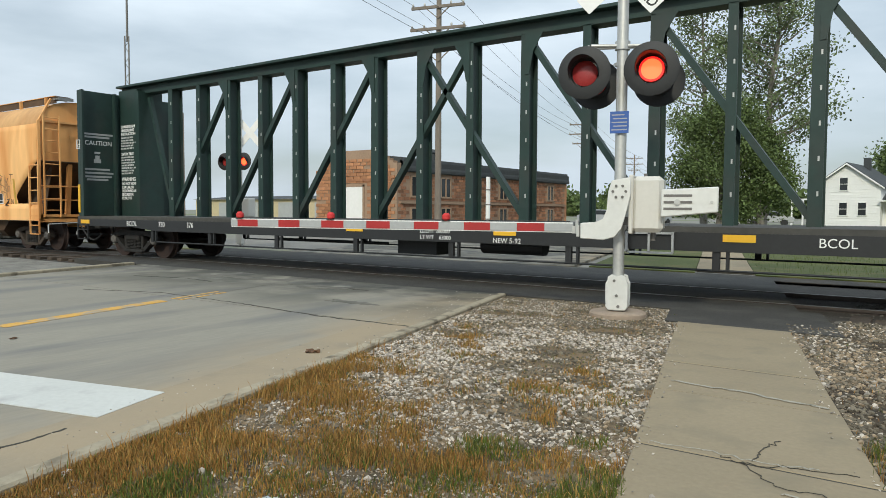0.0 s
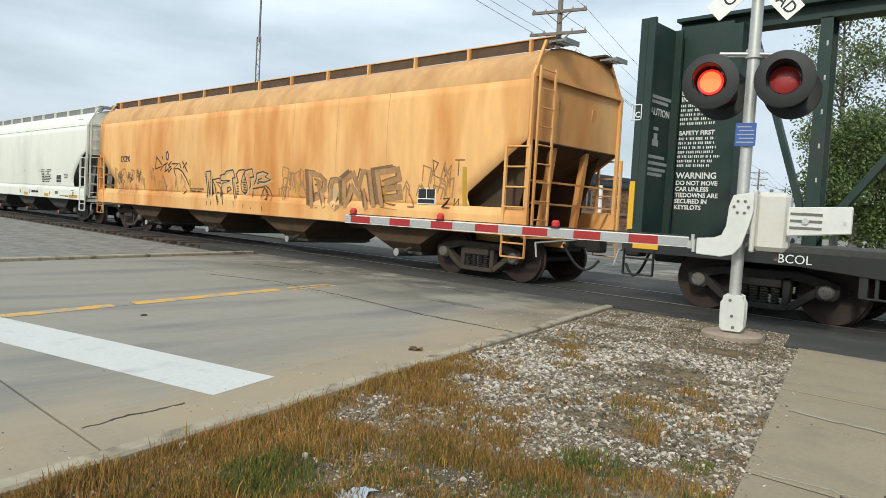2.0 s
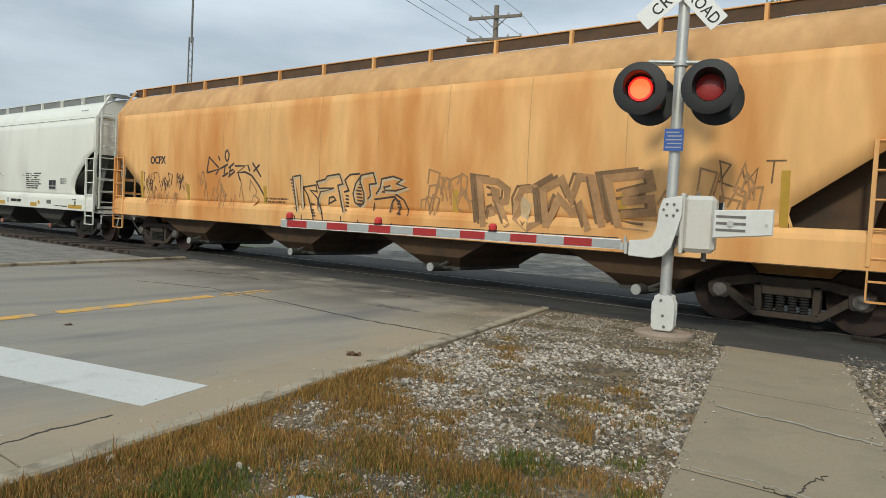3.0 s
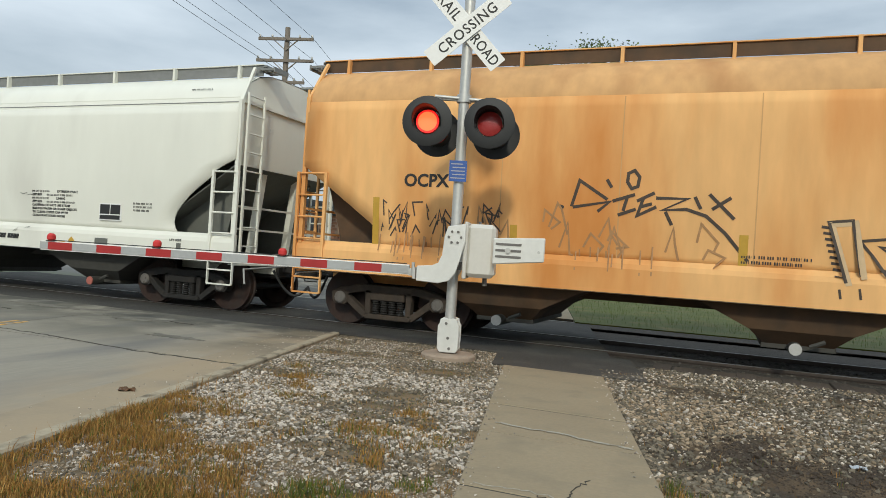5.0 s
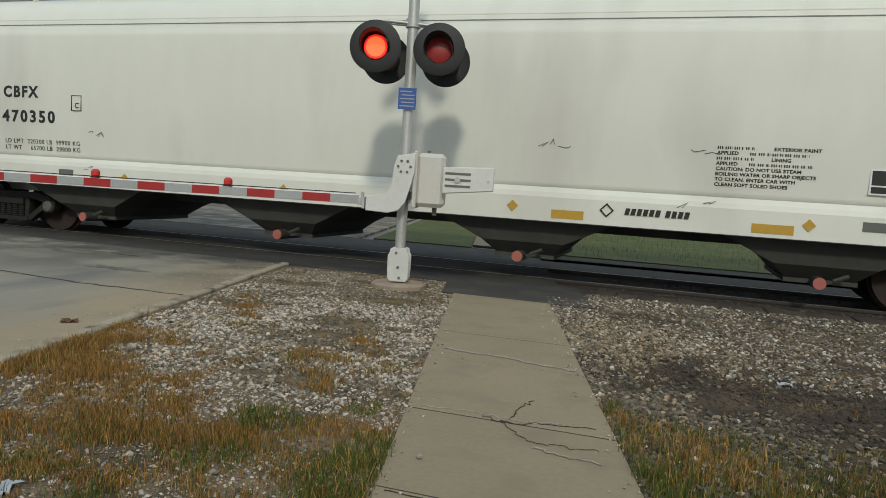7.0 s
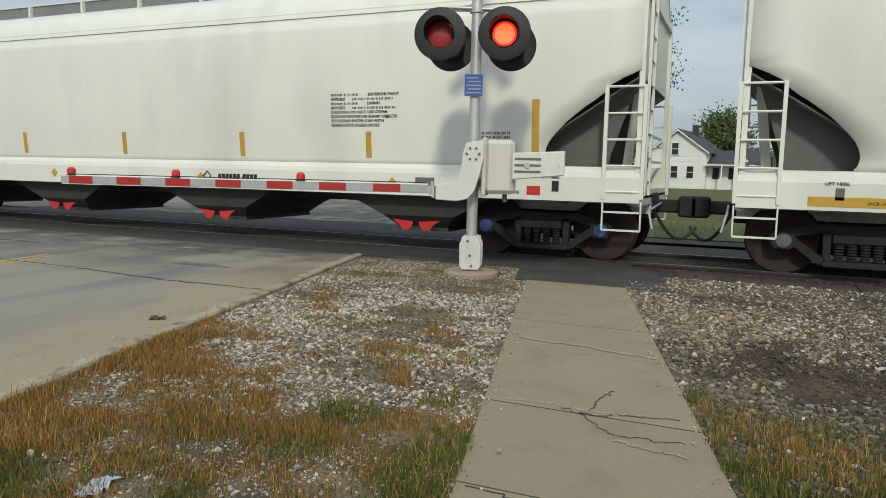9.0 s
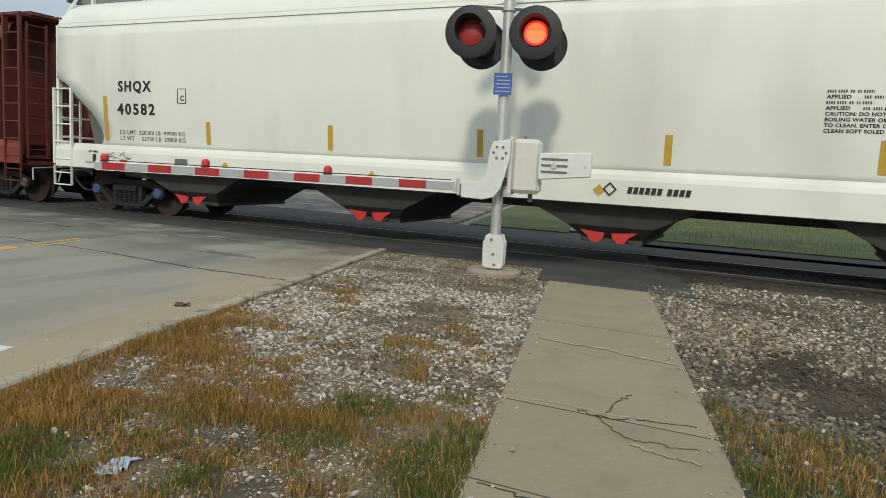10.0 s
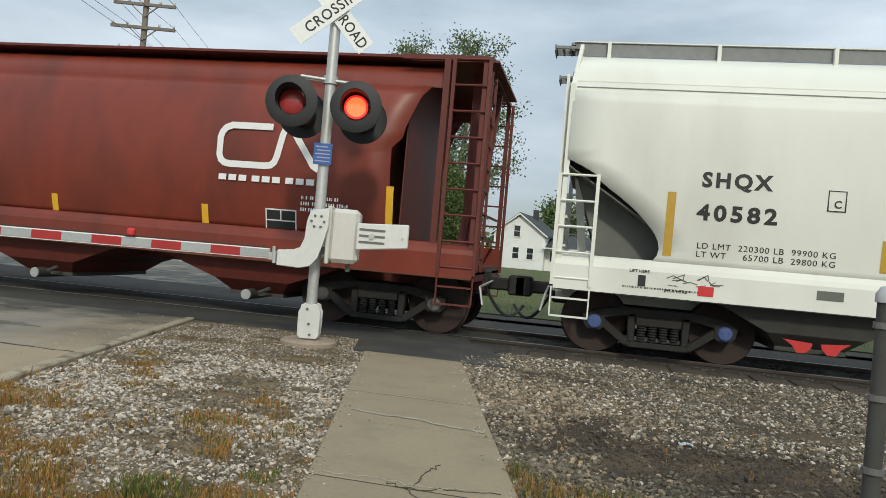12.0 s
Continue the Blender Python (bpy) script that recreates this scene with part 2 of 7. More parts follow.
    wire=mat("wire", (0.05, 0.05, 0.055), 0.6, bump=0.0),
    bark=mat("bark", (0.22, 0.20, 0.17), 0.9, vary=0.3, big=2, small=10, stretch=(2, 2, 0.5), bump=0.5),
    leaf=mat("leaf", (0.12, 0.16, 0.07), 0.7, vary=0.15, big=0.3, small=2, island=0.45, bump=0.0),
    leafdark=mat("dark_leaf", (0.085, 0.125, 0.035), 0.75, vary=0.15, big=0.3, small=2, island=0.4, bump=0.0),
    paper=mat("pale_paper", (0.38, 0.42, 0.46), 0.7, vary=0.1, bump=0.1),
    carpaint=mat("silver_car_paint", (0.45, 0.47, 0.5), 0.3, 0.4, vary=0.05, bump=0.0),
    tyre=mat("tyre", (0.02, 0.02, 0.02), 0.8, bump=0.0),
    dryleaf=mat("dry_leaf", (0.11, 0.055, 0.025), 0.8, bump=0.2),
)


def weathered_road(m, dust=True):
    """Tan dust along the gutter and damp, oily stains where the road meets the rails, broken up by noise."""
    n, l = m.node_tree.nodes, m.node_tree.links
    b = n["Principled BSDF"]
    src = b.inputs["Base Color"].links[0].from_socket
    geo = n.new("ShaderNodeNewGeometry")
    across = n.new("ShaderNodeVectorMath")
    across.operation = "DOT_PRODUCT"
    across.inputs[1].default_value = (1.0, 0.2455, 0.0)
    along = n.new("ShaderNodeSeparateXYZ")
    l.new(geo.outputs["Position"], across.inputs[0])
    l.new(geo.outputs["Position"], along.inputs[0])

    def blotches(scale, lo, hi):
        q = n.new("ShaderNodeTexNoise")
        q.inputs["Scale"].default_value, q.inputs["Detail"].default_value = scale, 7.0
        l.new(geo.outputs["Position"], q.inputs["Vector"])
        r = n.new("ShaderNodeMapRange")
        r.inputs["From Min"].default_value, r.inputs["From Max"].default_value = lo, hi
        l.new(q.outputs["Fac"], r.inputs["Value"])
        return r.outputs["Result"]

    def band(value, lo, hi):
        r = n.new("ShaderNodeMapRange")
        r.interpolation_type = "SMOOTHSTEP"
        r.inputs["From Min"].default_value, r.inputs["From Max"].default_value = lo, hi
        l.new(value, r.inputs["Value"])
        return r.outputs["Result"]

    def times(a, b2):
        q = n.new("ShaderNodeMath")
        q.operation = "MULTIPLY"
        l.new(a, q.inputs[0])
        l.new(b2, q.inputs[1])
        return q.outputs[0]

    def over(colour, fac, amount):
        nonlocal src
        k = n.new("ShaderNodeMath")
        k.operation = "MULTIPLY"
        k.inputs[1].default_value = amount
        l.new(fac, k.inputs[0])
        mx = n.new("ShaderNodeMixRGB")
        mx.inputs[2].default_value = (*colour, 1)
        l.new(k.outputs[0], mx.inputs[0])
        l.new(src, mx.inputs[1])
        src = mx.outputs["Color"]

    c = across.outputs["Value"]
    if dust:
        over((0.34, 0.265, 0.17), times(band(c, -4.75, -3.45), blotches(1.1, 0.30, 0.56)), 0.85)
    near_rails = band(along.outputs["Y"], 5.7, 7.6)
    over((0.085, 0.082, 0.062), times(near_rails, blotches(0.55, 0.40, 0.54)), 0.72)
    over((0.055, 0.053, 0.045), times(band(along.outputs["Y"], 7.2, 9.3), blotches(1.7, 0.46, 0.58)), 0.75)
    over((0.30, 0.28, 0.235), times(band(along.outputs["Y"], 6.6, 9.0), blotches(1.3, 0.60, 0.68)), 0.7)
    l.new(src, b.inputs["Base Color"])


weathered_road(M["road"])
weathered_road(M["gutter"])


# ---- mesh helpers ----
def box(bm, x0, x1, y0, y1, z0, z1, m=None):
    v = [bm.verts.new((m @ Vector(p)) if m else p) for p in ((x0, y0, z0), (x1, y0, z0), (x1, y1, z0), (x0, y1, z0), (x0, y0, z1), (x1, y0, z1), (x1, y1, z1), (x0, y1, z1))]
    for f in ((3, 2, 1, 0), (4, 5, 6, 7), (0, 1, 5, 4), (1, 2, 6, 5), (2, 3, 7, 6), (3, 0, 4, 7)):
        bm.faces.new([v[i] for i in f])


def bar(bm, a, b, w, h=None):
    """A square bar from a to b."""
    a, b = Vector(a), Vector(b)
    d = b - a
    m = Matrix.Translation(a) @ d.to_track_quat("X", "Z").to_matrix().to_4x4()
    h = w if h is None else h
    box(bm, 0, d.length, -w / 2, w / 2, -h / 2, h / 2, m)


def rod(bm, a, b, r0, r1=None, n=10):
    """A round bar from a to b."""
    a, b = Vector(a), Vector(b)
    d = b - a
    m = Matrix.Translation((a + b) / 2) @ d.to_track_quat("Z", "X").to_matrix().to_4x4()
    bmesh.ops.create_cone(bm, cap_ends=True, segments=n, radius1=r0, radius2=r0 if r1 is None else r1, depth=d.length, matrix=m)


def lathe(bm, rings, n=24, m=None, caps=True):
    """A turned shape: rings of (radius, height) about z, closed at both ends."""
    loops = []
    for r, z in rings:
        loops.append([bm.verts.new((m or Matrix()) @ Vector((r * math.cos(2 * math.pi * i / n), r * math.sin(2 * math.pi * i / n), z))) for i in range(n)])
    for a, b in zip(loops, loops[1:]):
        for i in range(n):
            bm.faces.new((a[i], a[(i + 1) % n], b[(i + 1) % n], b[i]))
    if caps:
        bm.faces.new(list(reversed(loops[0])))
        bm.faces.new(loops[-1])


def tube(bm, pts, r, n=8):
    """A round hose along a line of points."""
    rings = []
    for i, p in enumerate(pts):
        d = (pts[min(i + 1, len(pts) - 1)] - pts[max(i - 1, 0)]).normalized()
        u = d.cross(Vector((0, 1, 0.3))).normalized()
        w = d.cross(u)
        rings.append([bm.verts.new(p + (u * math.cos(a) + w * math.sin(a)) * r) for a in (2 * math.pi * k / n for k in range(n))])
    for r0, r1 in zip(rings, rings[1:]):
        for k in range(n):
            bm.faces.new((r0[k], r0[(k + 1) % n], r1[(k + 1) % n], r1[k]))
    bm.faces.new(rings[0])
    bm.faces.new(rings[-1])


def prism(bm, outline, axis, lo, hi):
    """An outline of two coordinates, extruded along an axis from lo to hi."""
    def at(p, w):
        return {"x": (w, p[0], p[1]), "y": (p[0], w, p[1]), "z": (p[0], p[1], w)}[axis]
    a = [bm.verts.new(at(p, lo)) for p in outline]
    b = [bm.verts.new(at(p, hi)) for p in outline]
    bm.faces.new(a)
    bm.faces.new(list(reversed(b)))
    k = len(outline)
    for i in range(k):
        bm.faces.new((a[(i + 1) % k], a[i], b[i], b[(i + 1) % k]))


def mesh_of(name, bm, material, smooth=False, bevel=0.0):
    if bevel:
        bmesh.ops.bevel(bm, geom=list(bm.edges), offset=bevel, segments=1, affect="EDGES", clamp_overlap=True)
    bmesh.ops.recalc_face_normals(bm, faces=bm.faces)
    me = bpy.data.meshes.new(name)
    bm.to_mesh(me)
    bm.free()
    for q in (material if isinstance(material, (list, tuple)) else [material]):
        me.materials.append(q)
    if smooth:
        for p in me.polygons:
            p.use_smooth = True
        me.set_sharp_from_angle(angle=radians(38))
    return me


def part(name, bm, material, parent, label="", smooth=False, bevel=0.0, at=None):
    """Links a bmesh, or a mesh, as one object under its thing or part."""
    me = bm if isinstance(bm, bpy.types.Mesh) else mesh_of(name, bm, material, smooth, bevel)
    ob = new(name, me)
    ob.parent = parent
    if at is not None:
        ob.matrix_local = at
    return tagged(ob, label)


def thing(name, label, category, at=None, group="", kind=""):
    ob = new(name)
    ob.empty_display_size = 0.2
    if at is not None:
        ob.matrix_world = at
    return tagged(ob, label, category, group, kind)


def solid(name, bm, material, label, category="", kind="", group="", smooth=False, bevel=0.0, at=None):
    ob = new(name, mesh_of(name, bm, material, smooth, bevel))
    if at is not None:
        ob.matrix_world = at
    return tagged(ob, label, category, group, kind)


def lettering(name, words, size, material, parent, at, label="", squeeze=1.0, bold=0.0, align="LEFT", spacing=1.0):
    """Words in the built-in font as a thin mesh under a thing, in the plane of the pose at."""
    cu = bpy.data.curves.new(name, "FONT")
    cu.body, cu.size, cu.extrude, cu.offset, cu.align_x, cu.space_character = words, size, 0.002, bold, align, spacing
    cu.resolution_u = 3
    tmp = new(name, cu)
    bpy.context.view_layer.update()
    me = bpy.data.meshes.new_from_object(tmp.evaluated_get(bpy.context.evaluated_depsgraph_get()))
    bpy.data.objects.remove(tmp)
    me.transform(Matrix.Diagonal((squeeze, 1, 1, 1)))
    me.materials.clear()
    me.materials.append(material)
    return part(name, me, material, parent, label, at=at)


def strokes(bm, lines, width, m):
    """Flat brush strokes along polylines in the xy plane of m, mitred at the bends; each line lies a hair above the last."""
    for k, ln in enumerate(lines):
        pts = [Vector((x, y)) for x, y in ln]
        closed = len(pts) > 3 and (pts[0] - pts[-1]).length < 1e-6
        sides = []
        for i, p in enumerate(pts):
            a = pts[i - 1] if i else (pts[-2] if closed else None)
            b = pts[i + 1] if i + 1 < len(pts) else (pts[1] if closed else None)
            d0 = (p - a).normalized() if a is not None else (b - p).normalized()
            d1 = (b - p).normalized() if b is not None else d0
            n0, n1 = Vector((-d0.y, d0.x)), Vector((-d1.y, d1.x))
            n = (n0 + n1)
            n = n.normalized() if n.length > 0.2 else n0
            n *= width / 2 / max(0.45, n.dot(n0))
            z = 0.0006 * k
            sides.append([bm.verts.new(m @ Vector((*(p + n), z))), bm.verts.new(m @ Vector((*(p - n), z)))])
        for s0, s1 in zip(sides, sides[1:]):
            bm.faces.new((s0[0], s0[1], s1[1], s1[0]))

# ---- plan ----
SKEW = 0.2455          # the road crosses the track at an angle
YC = 11.53             # middle of the track
ROAD_L, ROAD_R, ROAD_MID = -14.6, -5.2, -9.25
WALK_L, WALK_R = -2.45, -1.26
END_Y = 8.25           # where the sidewalk ends before the track
SPEED = 6.70


def sk(c, y):
    return c - SKEW * (y - END_Y), y


def slab(bm, c0, c1, y0, y1, z0, z1):
    """A slab between two lines that run along the road."""
    prism(bm, [sk(c0, y0), sk(c1, y0), sk(c1, y1), sk(c0, y1)], "z", z0, z1)


# ---- ground ----
bm = bmesh.new()
for x0, x1, y0, y1 in ((-900, 900, -300, 8.4), (-900, 900, 14.7, 1500)):
    box(bm, x0, x1, y0, y1, -0.6, -0.06)
box(bm, -900, 900, 8.4, 14.7, -0.6, -0.17)
solid("ground", bm, M["ground"], "flat dusty ground with sparse grass", kind="structure")
bm = bmesh.new()
prism(bm, [(-900, 8.9), (-900, 9.9), (900, 9.9), (900, 8.9)], "z", -0.17, -0.12)
box(bm, -900, 900, 9.9, 13.2, -0.17, -0.07)
box(bm, -900, 900, 13.2, 14.69, -0.17, -0.10)
# ballast carried past the track to keep this ground dark
slab(bm, ROAD_R + 0.3, 200, 14.7, 15.7, -0.1, -0.045)
solid("track_ballast", bm, M["ballast"], "crushed stone ballast darkened for the shade under the train", kind="structure")
bm = bmesh.new()
slab(bm, -5.07, WALK_L, -6, 9.3, -0.06, -0.02)
solid("verge", bm, M["soil"], "bare stony soil verge beside the road", kind="structure")
bm = bmesh.new()
slab(bm, WALK_R, 14, -6, 8.9, -0.06, -0.02)
solid("verge", bm, M["rightsoil"], "dark oily soil verge beside the sidewalk", kind="structure")
bm = bmesh.new()
slab(bm, ROAD_R + 0.3, WALK_L - 0.02, 15.6, 75, -0.06, -0.02)
slab(bm, WALK_R + 0.02, 90, 15.6, 75, -0.06, -0.02)
solid("lawn", bm, M["lawn"], "patchy green grass beyond the track", kind="structure")

# ---- road and sidewalk ----
road = thing("road", "worn grey concrete road crossing the track", "road", kind="structure")
for y0, y1 in ((-8, -3.2), (-3.2, 1.35), (1.35, 6.1), (6.1, 9.325), (15.0, 20), (20, 26), (26, 60)):
    for c0, c1 in ((ROAD_L, ROAD_MID), (ROAD_MID, ROAD_R - 0.55)):
        bm = bmesh.new()
        slab(bm, c0 + 0.006, c1 - 0.006, y0 + 0.008, y1 - 0.008, -0.2, 0.0)
        part("concrete_slab", bm, M["road"], road)
    bm = bmesh.new()
    slab(bm, ROAD_R - 0.55, ROAD_R, y0 + 0.006, y1 - 0.006, -0.2, 0.002)
    part("gutter", bm, M["gutter"], road)
bm = bmesh.new()
slab(bm, ROAD_L - 3, -2.6, 9.33, 10.02, -0.19, -0.004)
slab(bm, -2.6, -0.75, END_Y + 0.005, 10.02, -0.19, -0.004)
part("asphalt_apron", bm, M["asphalt"], road, "dark patched asphalt along the rails")
bm = bmesh.new()
slab(bm, ROAD_L - 3, -1.0, 10.02, 10.66, -0.19, -0.006)
slab(bm, ROAD_L - 3, -1.0, 10.90, 12.16, -0.19, -0.006)
slab(bm, ROAD_L - 3, -1.0, 12.40, 15.0, -0.19, -0.006)
part("crossing_panel", bm, M["asphalt"], road, "dark asphalt between the rails")
bm = bmesh.new()
slab(bm, ROAD_R, ROAD_R + 0.13, -8, 9.29, -0.2, 0.022)
solid("curb", bm, M["curb"], "low worn concrete curb beside the road", kind="structure", bevel=0.015)
bm = bmesh.new()
slab(bm, ROAD_L - 0.16, ROAD_L, -8, 9.1, -0.2, 0.06)
solid("curb", bm, M["curb"], "low worn concrete curb beside the road", kind="structure", bevel=0.015)
bm = bmesh.new()
slab(bm, ROAD_L - 40, ROAD_L - 0.16, -8, 8.6, -0.2, -0.02)
solid("verge", bm, M["lot"], "grey gravel lot beside the road", kind="structure")

# stop line and centre line
bm = bmesh.new()
q = [Vector((-4.34, 2.86)), Vector((-4.14, 2.27)), Vector((-7.6, 1.41)), Vector((-7.75, 2.0))]
prism(bm, [tuple(p) for p in q], "z", 0.001, 0.005)
solid("stop_line", bm, M["whiteline"], "worn white stop line painted across the lane", kind="structure")
for y0, y1, w in ((-6, 1.2, 0.16), (2.0, 3.2, 0.15), (3.45, 5.75, 0.16), (5.95, 6.9, 0.055)):
    for off in ((-0.09, 0.09) if w < 0.1 else (0.0,)):
        bm = bmesh.new()
        slab(bm, ROAD_MID + off - w - 0.02 * (w > 0.1), ROAD_MID + off + w * 0.2, y0, y1, 0.001, 0.005)
        solid("centre_line", bm, M["yellowline"], "faded yellow centre line on the road", kind="structure")

sidewalk = thing("sidewalk", "weathered concrete sidewalk ending at the track", "sidewalk", kind="structure")
ys = [END_Y, 6.0, 5.02, 3.76, 2.68, 1.45, 0.2, -1.0, -2.2, -3.4, -4.6, -6.0]
far = [34.0 - 1.8 * i for i in range(11)]
for k, (y1, y0) in enumerate([*zip(ys, ys[1:]), *zip(far, far[1:])]):
    bm = bmesh.new()
    slab(bm, WALK_L, WALK_R, y0 + 0.008, y1 - 0.008, -0.12, 0.0 - 0.003 * (k % 2))
    part("concrete_slab", bm, M["walk"], sidewalk, bevel=0.006)
    bm = bmesh.new()
    slab(bm, WALK_L + 0.01, WALK_R - 0.01, y0 - 0.0075, y0 + 0.0075, -0.11, -0.005)
    part("joint_filler", bm, M["crack"], sidewalk, "dark dirt in the slab joint")


def crack(points, width):
    bm = bmesh.new()
    rnd = random.Random(int(points[0][0] * 100))
    for (x0, y0), (x1, y1) in zip(points, points[1:]):
        k = 7
        last = Vector((x0, y0, 0))
        for i in range(1, k + 1):
            p = Vector((x0 + (x1 - x0) * i / k, y0 + (y1 - y0) * i / k, 0))
            if i < k:
                p += Vector((rnd.uniform(-0.02, 0.02), rnd.uniform(-0.025, 0.025), 0))
            d = p - last
            s = Vector((-d.y, d.x, 0)).normalized() * width * rnd.uniform(0.3, 0.7)
            prism(bm, [tuple((last - s).xy), tuple((p - s * 0.8).xy), tuple((p + s * 0.8).xy), tuple((last + s).xy)], "z", 0.001, 0.004)
            last = p
    return bm


CRACKS = [
    ("sidewalk_crack", [(-0.90, 3.80), (-0.78, 3.74), (-0.55, 3.82), (-0.28, 3.87)], 0.0045),
    ("sidewalk_crack", [(-0.79, 3.77), (-0.64, 3.56), (-0.49, 3.49), (-0.23, 3.53)], 0.0032),
    ("sidewalk_crack", [(-0.75, 3.80), (-0.74, 4.05), (-0.69, 4.23)], 0.006),
    ("sidewalk_crack", [(-1.02, 2.64), (-0.8, 2.62), (-0.55, 2.66), (-0.3, 2.63)], 0.006),
    ("road_crack", [(-7.7, 6.22), (-7.2, 6.16), (-6.03, 6.02), (-5.3, 6.06), (-4.7, 6.07)], 0.03),
    ("road_crack", [(-10.9, 5.83), (-9.6, 6.3), (-8.6, 6.25), (-7.7, 6.22)], 0.02),
    ("road_crack", [(-3.93, 1.4), (-4.02, 1.75), (-4.08, 2.05)], 0.02),
    ("road_crack", [(-8.6, 8.2), (-8.0, 8.5), (-7.3, 8.4)], 0.05),
    ("road_crack", [(-12.4, 7.6), (-11.2, 7.9), (-10.4, 7.8)], 0.04),
]
STAINS = [(-8.3, 8.3, 0.6, 0.16), (-6.6, 7.2, 0.4, 0.13), (-10.6, 8.6, 0.7, 0.14)]
for k, (x, y, a, b) in enumerate(STAINS):
    bm = bmesh.new()
    ph = k * 1.7
    prism(bm, [(x + a * math.cos(t) * (1 + 0.25 * math.sin(3 * t + ph) + 0.12 * math.sin(7 * t + ph)), y + b * math.sin(t) * (1 + 0.3 * math.sin(2 * t + ph) + 0.15 * math.sin(9 * t))) for t in [q * math.pi / 20 for q in range(40)]], "z", 0.001, 0.0045)
    solid("road_patch", bm, M["patch"], "dark tarred patch on the concrete road", kind="structure")
for pts, w in (([(-1.28, 3.82), (-1.0, 3.83), (-0.66, 3.81), (-0.45, 3.86)], 0.011), ([(-1.62, 5.30), (-1.2, 5.26), (-0.75, 5.17), (-0.55, 5.12)], 0.03), ([(-0.55, 3.42), (-0.36, 3.38), (-0.2, 3.36)], 0.012)):
    solid("sidewalk_scrape", crack(pts, w), M["palescrape"], "pale mineral streak on the sidewalk", kind="structure")
for name, pts, w in CRACKS:
    solid(name, crack(pts, w), M["crack"], "dark crack in the pavement", kind="structure")

# ---- rails and ties ----
def rail(y):
    ob = thing("rail", "worn steel rail on timber ties", "rail", kind="structure")
    bm = bmesh.new()
    box(bm, -250, 250, y - 0.07, y + 0.07, -0.165, -0.145)
    box(bm, -250, 250, y - 0.012, y + 0.012, -0.145, -0.04)
    box(bm, -250, 250, y - 0.036, y + 0.036, -0.04, -0.004)
    part("rail_web", bm, M["rail"], ob)
    bm = bmesh.new()
    box(bm, -250, 250, y - 0.03, y + 0.03, -0.004, 0.0)
    part("rail_head", bm, M["railtop"], ob, "polished rail head")


rail(YC - 0.7525)
rail(YC + 0.7525)
track = thing("track_ties", "dark timber ties under the rails", "railway track", kind="structure")
bm = bmesh.new()
box(bm, -0.115, 0.115, -1.3, 1.3, -0.17, 0.03)
box(bm, -0.115, 0.115, -2.12, -1.3, -0.17, 0.075)
tie_mesh = mesh_of("tie", bm, M["tie"], bevel=0.01)
for i in range(-120, 121):
    x = i * 0.53 + 1.9
    part("tie", tie_mesh, M["tie"], track, at=pose(x, YC + random.uniform(-0.04, 0.04), -0.115 + random.uniform(-0.012, 0.012), 0, 0, random.uniform(-1.2, 1.2)))

# ---- crossing signal ----
BASE = Vector((-3.2, 8.31, 0))
FACE = math.degrees(math.atan2(0.2406, 0.9706))


def signal_space(turn=0.0):
    return Matrix.Translation(BASE) @ pose(0, 0, 0, 0, 0, FACE + turn)


def lamp_head(parent, x, z, facing, disc_list, lit_side=-1):
    """One flashing lamp: background disc, hood, lens and the turning lit disc behind it. facing -1: towards the near road."""
    at = pose(x + 0.02 * facing, facing * 0.31, z, 90 if facing < 0 else -90, 0, 0)
    bm = bmesh.new()
    lathe(bm, [(0.305, 0.0), (0.31, 0.006), (0.30, 0.012), (0.17, 0.016), (0.168, 0.0)], 40, caps=False)
    head = part("lamp_head", bm, M["black"], parent, "black round lamp background", smooth=True, at=at)
    bm = bmesh.new()
    lathe(bm, [(0.17, -0.16), (0.175, 0.02), (0.168, 0.02), (0.163, -0.15)], 28, caps=False)
    part("housing", bm, M["black"], head, smooth=True)
    bm = bmesh.new()
    n = 22
    for i in range(n):
        a0, a1 = math.pi * (-0.12 + 1.24 * i / n), math.pi * (-0.12 + 1.24 * (i + 1) / n)
        d0 = 0.04 + 0.16 * max(0, math.sin(a0 * 0.81 + 0.31)) ** 0.7
        d1 = 0.04 + 0.16 * max(0, math.sin(a1 * 0.81 + 0.31)) ** 0.7
        for r0, r1 in ((0.172, 0.172), (0.178, 0.178)):
            bm.faces.new([bm.verts.new(p) for p in ((r0 * math.cos(a0), r0 * math.sin(a0), 0.01), (r0 * math.cos(a1), r0 * math.sin(a1), 0.01), (r1 * math.cos(a1), r1 * math.sin(a1), d1), (r1 * math.cos(a0), r1 * math.sin(a0), d0))])
    part("hood", bm, M["black"], head, "black visor over the lens", smooth=True)
    bm = bmesh.new()
    lathe(bm, [(0.15, -0.12), (0.15, -0.045), (0.11, -0.03), (0.05, -0.024)], 28)
    part("lens", bm, M["lens"], head, "dark red lens", smooth=True)
    if facing == lit_side:
        bm = bmesh.new()
        lathe(bm, [(0.118, -0.0001), (0.118, 0.0)], 28)
        disc = part("lit_disc", bm, M["glow"], parent, "glowing red-orange lamp disc", at=pose(x - 0.02, -0.292, z, 90, 0, 0))
        bm = bmesh.new()
        lathe(bm, [(0.142, -0.0012), (0.142, -0.0011)], 28)
        part("lit_rim", bm, M["rim"], disc, "red glowing lamp rim")
        disc_list.append((disc, x - 0.02, facing * 0.31 + 0.018, z))


